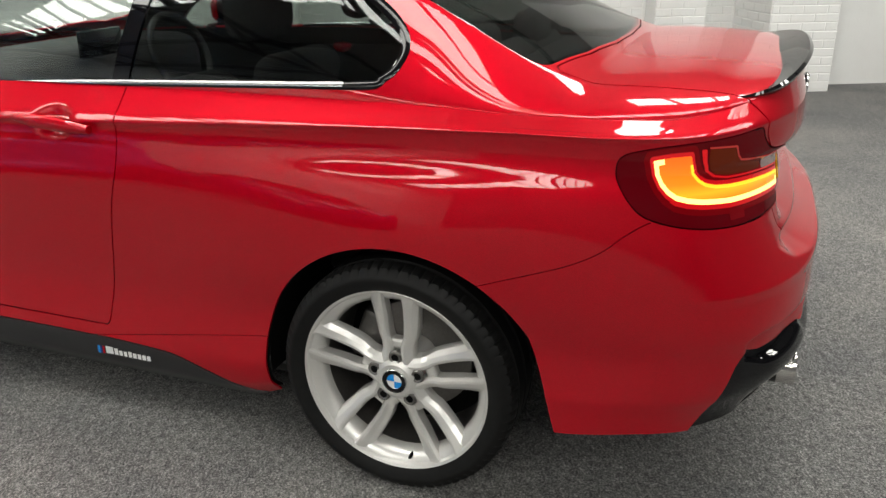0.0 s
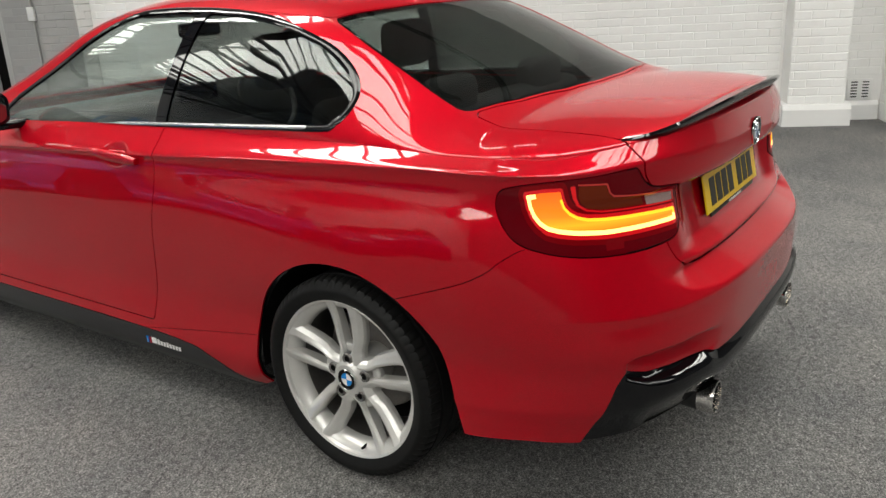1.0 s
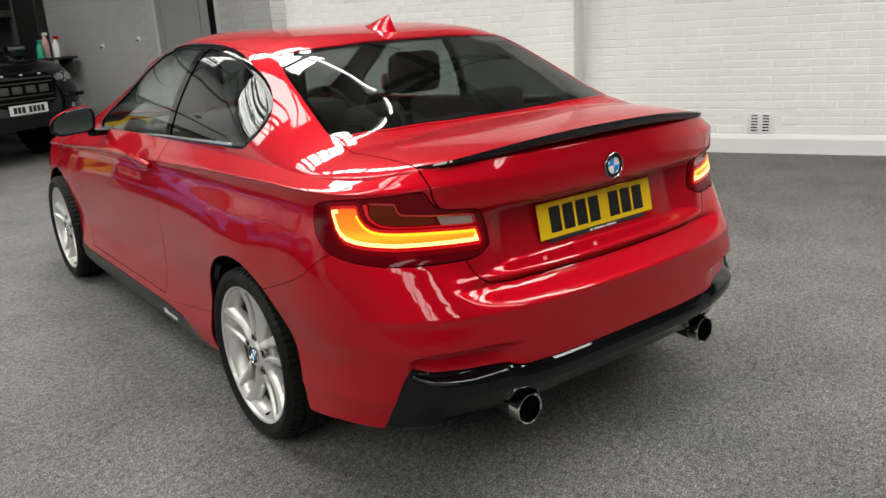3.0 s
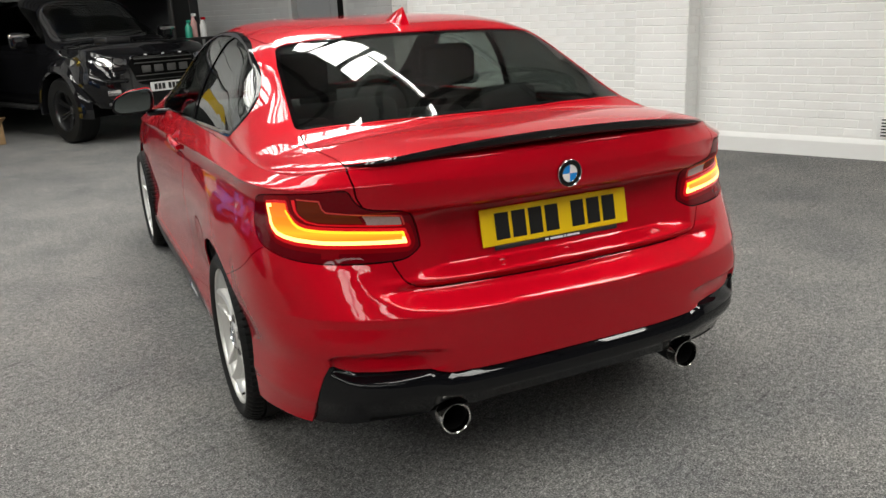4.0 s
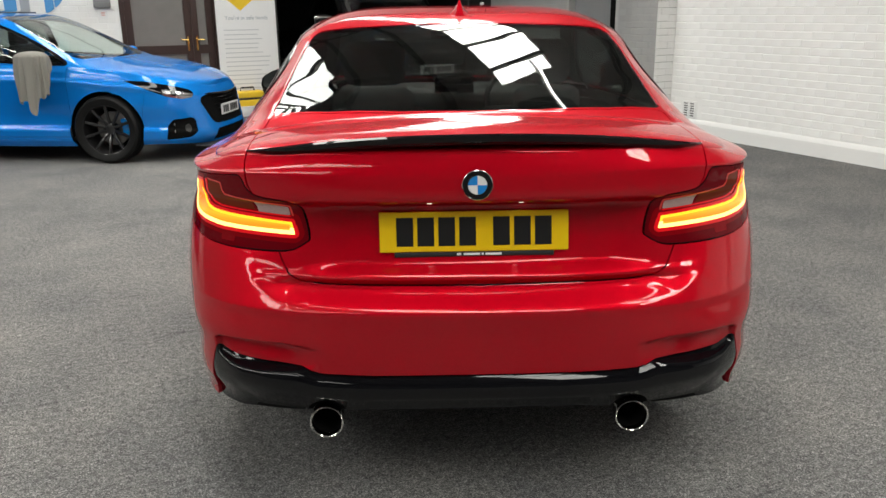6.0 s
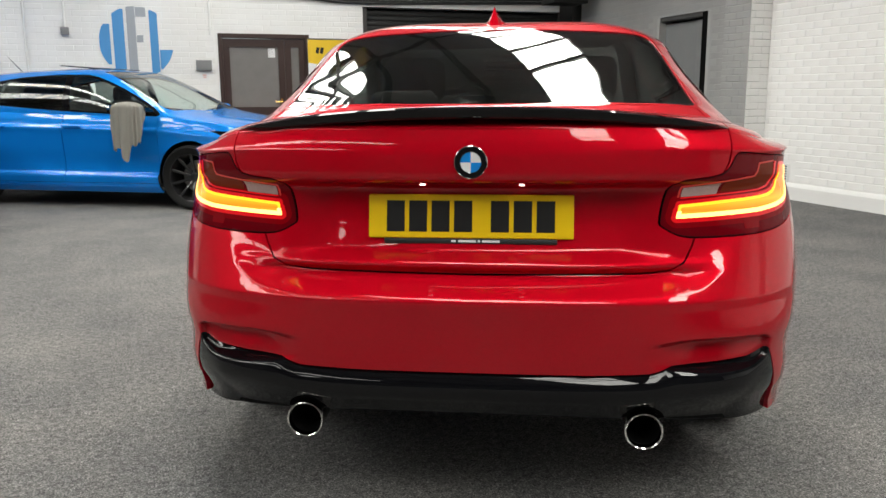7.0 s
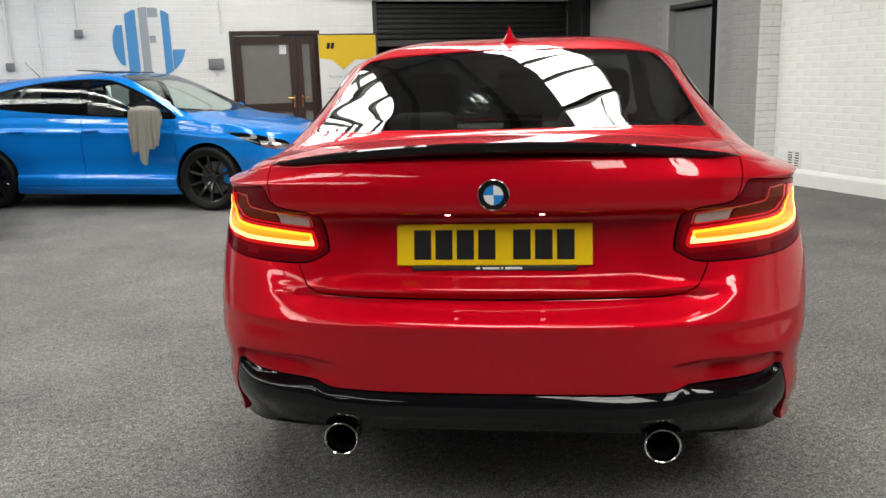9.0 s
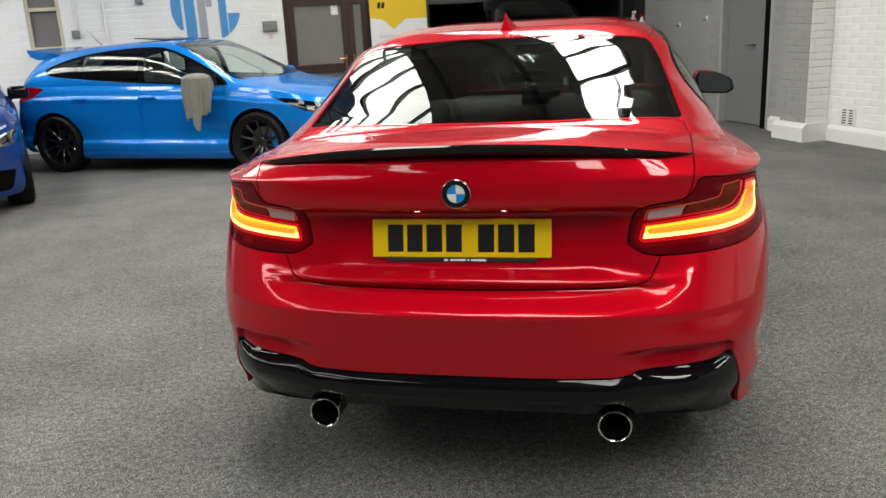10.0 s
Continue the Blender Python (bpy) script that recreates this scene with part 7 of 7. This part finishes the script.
def black_pickup():
    car = thing("black_pickup", "black double-cab pickup truck parked in the shutter opening", "pickup truck", hall(3.42, 8.03, 0, 180))
    y0 = -3.22                          # rear axle, with the front axle at 0
    lower, upper = shell_pair(
        ((0.0, 0.82), (0.1, 0.87), (0.3, 0.90), (0.5, 0.905), (0.7, 0.905), (0.75, 0.90), (0.85, 0.885), (1.0, 0.83)),
        ((0.4, -4.35), (1.2, -4.35)), ((0.40, 0.84), (0.6, 0.90), (0.8, 0.89), (1.0, 0.84), (1.15, 0.72)),
        ((-4.6, 1.10), (-2.25, 1.13), (-2.15, 1.50), (-1.95, 1.78), (-1.4, 1.82), (-0.9, 1.76), (-0.55, 1.55), (-0.2, 1.30), (0.0, 1.225), (0.5, 1.19), (0.85, 1.06)),
        ((-4.6, 1.08), (-2.2, 1.12), (-0.2, 1.14), (0.3, 1.13), (0.95, 1.00)), ((-4.6, 0.96), (-0.2, 0.98), (0.3, 0.98), (0.95, 0.88)),
        ((-4.6, 0.55), (-0.8, 0.42), (0.1, 0.46), (0.95, 0.42)), -4.0, 0.12, ((-4.6, 3), (-2.2, 5), (-1.4, 6), (-0.2, 3.4), (0.95, 3.0)), n=4.5)
    P = lower.p
    arch = np.where(np.abs(P[:, 0]) > 0.45, np.minimum(np.hypot(P[:, 1], P[:, 2] - 0.42), np.hypot(P[:, 1] - y0, P[:, 2] - 0.42)) - 0.46, 1.0)
    lower = lower.side(-arch)
    lower.moved(-0.014).both().sheet("gap_backing", VOID_BLACK, car, 0.004)
    P = lower.p
    head, lower = lower.cut(np.where(P[:, 1] > 0.3, inside(P[:, 0] - 0.35 * (0.9 - P[:, 1]), P[:, 2], ((0.44, 1.010), (0.54, 1.045), (0.70, 1.050), (0.76, 1.00), (0.73, 0.945), (0.58, 0.920), (0.47, 0.94))), 1.0), 0.001)
    P = lower.p
    grille, lower = lower.cut(np.where(P[:, 1] > 0.5, inside(P[:, 0], P[:, 2], ((-0.1, 1.04), (0.40, 1.03), (0.47, 0.95), (0.40, 0.72), (0.30, 0.68), (-0.1, 0.68))), 1.0))
    P = lower.p
    bumper, lower = lower.cut(np.where(P[:, 1] > 0.46, P[:, 2] - 0.88, 1.0), 0.002)
    P = lower.p
    door, lower = lower.cut(np.maximum(np.maximum(-1.55 - P[:, 1], P[:, 1] + 0.52), 0.5 - P[:, 2]), 0.002)
    lower.both().sheet("body", BLACK_PAINT, car, 0.006)
    bump = bumper.both().sheet("front_bumper", BLACK_PAINT, car, 0.006)
    gr = grille.both().moved(-0.02).sheet("grille", TRIM_BLACK, car, 0.004, "black mesh grille")
    for k, x in enumerate((-0.26, -0.09, 0.09, 0.26)):
        part("emblem_bar", block(0.12, 0.02, 0.085, (x, 0.895, 0.875), 0.008, 2), STEEL_DARK, gr)
    for z in (0.74, 0.80, 0.95, 1.00):
        part("grille_bar", block(0.80, 0.012, 0.012, (0, 0.875, z), 0.003, 1), STEEL_DARK, gr)
    for x in (-0.24, 0.0, 0.24):
        part("marker_lamp", block(0.04, 0.012, 0.014, (x, 0.885, 1.045), 0.004, 1), PAPER, gr)
    ring = [(-0.46, 0.95), (-0.39, 1.045), (0.39, 1.045), (0.46, 0.95), (0.39, 0.70), (-0.39, 0.70)]
    part("grille_frame", tube([(x, 0.895 - 0.08 * (x / 0.46) ** 2, z) for x, z in rounded(ring, 0.06) + rounded(ring, 0.06)[:1]], 0.016, 8), GLOSS_BLACK, gr, "gloss black grille frame")
    white_plate(bump, pose(0, 0.915, 0.655))
    for side in (1, -1):
        lamp = turned_side(head, side).sheet("head_lamp", CHROME, car, 0.006, "clear head lamp with bright reflector")
        H = head.p
        hx = H[:, 0] - 0.35 * (0.9 - H[:, 1])
        for cx, rr in ((0.535, 0.052), (0.665, 0.058)):
            turned_side(head.side(np.abs(np.hypot((hx - cx) * 0.8, H[:, 2] - 0.985) - rr) - 0.008).moved(0.001), side).sheet("lamp_ring", GLOSS_BLACK, lamp, 0.002)
        part("fog_lamp", block(0.24, 0.03, 0.07, (side * 0.66, 0.855, 0.63), 0.012, 2, None, pose(0, 0, 0, 0, 0, -side * 0)), CHROME, bump, "clear fog lamp")
        part("side_bar", block(0.30, 0.06, 0.05, (side * 0.66, 0.875, 0.76), 0.015, 2), GLOSS_BLACK, bump)
        part("lower_bar", block(0.34, 0.05, 0.03, (side * 0.62, 0.87, 0.50), 0.01, 2), STEEL, bump)
        turned_side(door, side).sheet("door", BLACK_PAINT, car, 0.006)
        for y in (0.0, y0):
            flare = bmesh.new()
            rings = []
            for a in np.linspace(-0.15, math.pi + 0.15, 22):
                c, s = math.cos(a), math.sin(a)
                rings.append([flare.verts.new((side * x, y + r * c, 0.42 + r * s)) for x, r in ((0.86, 0.455), (0.975, 0.455), (0.985, 0.475), (0.975, 0.54), (0.935, 0.585), (0.87, 0.62))])
            for a, b in zip(rings, rings[1:]):
                for j in range(5):
                    flare.faces.new((a[j], a[j + 1], b[j + 1], b[j]))
            part("wheel_flare", flare, BLACK_PAINT, car, "wide black wheel flare")
            dark_wheel(car, pose(side * 0.80, y, 0.405, 0, 0, 0 if side > 0 else 180), 0.405, 0.245, 6, True, STEEL, None, 0.275)
        mirror = part("door_mirror", block(0.22, 0.12, 0.20, (0, 0, 0), 0.05, 3), BLACK_PAINT, car, "", pose(side * 1.05, -0.62, 1.27))
        part("chrome_cap", block(0.26, 0.05, 0.055, (0, 0.055, 0.055), 0.02, 2), CHROME, mirror, "bright mirror cap")
        part("side_step", block(0.12, 1.7, 0.06, (side * 0.90, -1.6, 0.42), 0.02, 2), TRIM_BLACK, car)
    arch_liners(car, y0, 0.0, 0.42, 0.465, 0.5, 0.87)
    U = upper.p
    pane, upper = upper.cut(np.where(U[:, 0] > 0.3, inside(U[:, 1], U[:, 2], ((-2.0, 1.20), (-1.9, 1.62), (-1.3, 1.70), (-0.85, 1.62), (-0.42, 1.22))), 1.0))
    for side in (1, -1):
        turned_side(pane.moved(-0.003), side).sheet("side_window", DARK_GLASS, car, 0.002)
    U = upper.p
    ws, upper = upper.cut(np.where(U[:, 1] > -1.0, inside(U[:, 0], U[:, 1], ((-0.1, -0.82), (0.60, -0.80), (0.70, -0.18), (-0.1, -0.10))), 1.0))
    ws.both().moved(-0.003).sheet("windscreen", DARK_GLASS, car, 0.002)
    U = upper.p
    bonnet, upper = upper.cut(-0.05 - U[:, 1], 0.002)
    bn = bonnet.both().sheet("bonnet", BLACK_PAINT, car, 0.006)
    part("bonnet_scoop", block(0.34, 0.30, 0.08, (0.30, 0.28, 1.225), 0.03, 3), SATIN_BLACK, bn)
    upper.both().sheet("cab", BLACK_PAINT, car, 0.006)


black_pickup()


def deep_blue_coupe():
    car = thing("deep_blue_coupe", "deep blue coupe with chrome-edged head lamps, parked beside the hatchback", "car", pose(-7.405, 5.04, 0, 0, 0, -139))
    lower, upper = shell_pair(
        ((0.0, 0.84), (0.1, 0.872), (0.3, 0.855), (0.5, 0.865), (0.7, 0.868), (0.75, 0.862), (0.85, 0.84), (1.0, 0.79)),
        ((0.2, -0.9), (0.6, -0.97), (1.0, -0.88)), ((0.17, 3.36), (0.4, 3.45), (0.6, 3.46), (0.75, 3.40), (0.9, 3.2)),
        ((-0.9, 1.05), (-0.42, 1.09), (-0.1, 1.236), (0.2, 1.36), (0.6, 1.41), (1.0, 1.418), (1.3, 1.39), (1.6, 1.30), (2.0, 1.135), (2.38, 0.985), (3.1, 0.89), (3.43, 0.76)),
        ((-0.9, 1.0), (0.8, 1.007), (1.7, 0.985), (2.3, 0.945), (2.8, 0.88), (3.5, 0.72)), ((-0.9, 0.95), (0.8, 0.913), (1.6, 0.895), (2.7, 0.82), (3.5, 0.64)),
        ((-0.9, 0.26), (0.4, 0.18), (2.3, 0.18), (3.5, 0.17)), -0.3, 2.72, ((-0.9, 3.4), (-0.3, 2.8), (0.2, 4.9), (0.8, 5.4), (2.0, 3.6), (2.4, 2.6), (3.4, 2.4)))
    lower = cut_arches(lower, 0.0, 2.69, 0.31, 0.378)
    lower.moved(-0.014).both().sheet("gap_backing", VOID_BLACK, car, 0.004)
    P = lower.p
    q = P[:, 1] - P[:, 0]
    head, lower = lower.cut(np.where(P[:, 1] > 2.72, inside(q, P[:, 2], ((2.08, 0.735), (2.30, 0.742), (2.78, 0.685), (2.83, 0.62), (2.60, 0.605), (2.25, 0.635), (2.10, 0.69))), 1.0), 0.001)
    P = lower.p
    vent, lower = lower.cut(np.where(P[:, 1] > 2.95, inside(P[:, 1] - P[:, 0], P[:, 2], ((2.46, 0.40), (2.9, 0.42), (3.5, 0.36), (3.5, 0.22), (2.55, 0.22))), 1.0))
    P = lower.p
    grille, lower = lower.cut(np.where(P[:, 1] > 3.2, inside(P[:, 0], P[:, 2], ((0.02, 0.69), (0.22, 0.685), (0.28, 0.60), (0.20, 0.53), (0.02, 0.53))), 1.0))
    P = lower.p
    front, lower = lower.cut(2.98 - P[:, 1] + 0.25 * (P[:, 2] - 0.6), 0.0015)
    front.both().sheet("front_bumper", DEEP_BLUE, car, 0.006)
    lower.both().sheet("body", DEEP_BLUE, car, 0.006)
    for side in (1, -1):
        lamp = turned_side(head, side).sheet("head_lamp", CHROME, car, 0.006, "clear head lamp with bright reflector")
        H = head.p
        for c in (2.34, 2.60):
            ring = np.hypot(H[:, 1] - H[:, 0] - c, (H[:, 2] - 0.675) * 1.9)
            turned_side(head.side(np.abs(ring - 0.075) - 0.014).moved(0.001), side).sheet("lamp_ring", GLOSS_BLACK, lamp, 0.002)
        turned_side(vent.moved(-0.012), side).sheet("intake", VOID_BLACK, car, 0.004)
        turned_side(grille, side).sheet("grille", GLOSS_BLACK, car, 0.004)
        mirror = part("door_mirror", block(0.20, 0.12, 0.13, (0, 0, 0), 0.045, 3), GLOSS_BLACK, car, "gloss black door mirror", pose(side * 0.92, 1.62, 0.985))
        part("stalk", block(0.12, 0.05, 0.035, (-side * 0.12, 0.01, -0.055), 0.012, 2), GLOSS_BLACK, mirror)
        for y in (0.0, 2.69):
            dark_wheel(car, pose(side * 0.75, y, 0.3155, 0, 0, 0 if side > 0 else 180), 0.3155, 0.236, 5, True, STEEL)
    arch_liners(car, 0.0, 2.69, 0.31, 0.385, 0.5, 0.82)
    U = upper.p
    pane, upper = upper.cut(np.where(U[:, 0] > 0.3, inside(U[:, 1], U[:, 2], SIDE_WINDOW), 1.0))
    for side in (1, -1):
        turned_side(pane.moved(-0.003), side).sheet("side_window", DARK_GLASS, car, 0.002)
    U = upper.p
    ws, upper = upper.cut(np.where(U[:, 1] > 1.1, inside(U[:, 0], U[:, 1], SCREEN), 1.0))
    ws.both().moved(-0.003).sheet("windscreen", DARK_GLASS, car, 0.002)
    U = upper.p
    bonnet, upper = upper.cut(2.25 - U[:, 1], 0.0015)
    bonnet.both().sheet("bonnet", DEEP_BLUE, car, 0.006)
    upper.both().sheet("roof", DEEP_BLUE, car, 0.006)


deep_blue_coupe()


# ---- single bricks of the side wall ----
NEAR = (1.62, 4.64, 0.20, 1.95)
all_bricks = []
for b0, b1 in ((1.60, 4.68), (-2.20, 1.02), (-3.10, -2.75)):
    all_bricks += brick_blocks(b0, b1, 0.19, 3.85, ((4.25, 4.51, 0.18, 0.38), (-0.80, -0.52, 0.18, 0.38), (-3.06, -2.80, 0.18, 0.38)), 31)
near = [q for q in all_bricks if q[2] > 0.2 and NEAR[0] < q[0] < NEAR[1] and NEAR[2] < q[1] < NEAR[3]][:300]
chosen = set(near)
shapes = []
for k in range(5):
    v, f = brick_shape(0.2246, 0.0712, 0.0048 + 0.0006 * k)
    me = bpy.data.meshes.new("brick")
    me.from_pydata(v, [], f)
    me.materials.append(WHITE_BRICK)
    shapes.append(me)
rng = random.Random(12)
for u, z, l, h, dd, dz in near:
    ob = new("brick", shapes[rng.randrange(5)])
    ob.parent = wall_right
    ob.matrix_basis = pose(RIGHT_A, u, z + dz)
bricks_joined("brickwork", [q for q in all_bricks if q not in chosen], WHITE_BRICK, wall_right, pose(RIGHT_A, 0, 0))
bricks_joined("brickwork", brick_blocks(5.15, BACK_B - 0.01, 0.19, 3.85, ((DOOR_B0 - 0.02, DOOR_B1 + 0.02, 0, DOOR_TOP + 0.02),), 33), GREY_BRICK, wall_grey, pose(RIGHT_A, 0, 0), 0.0022)
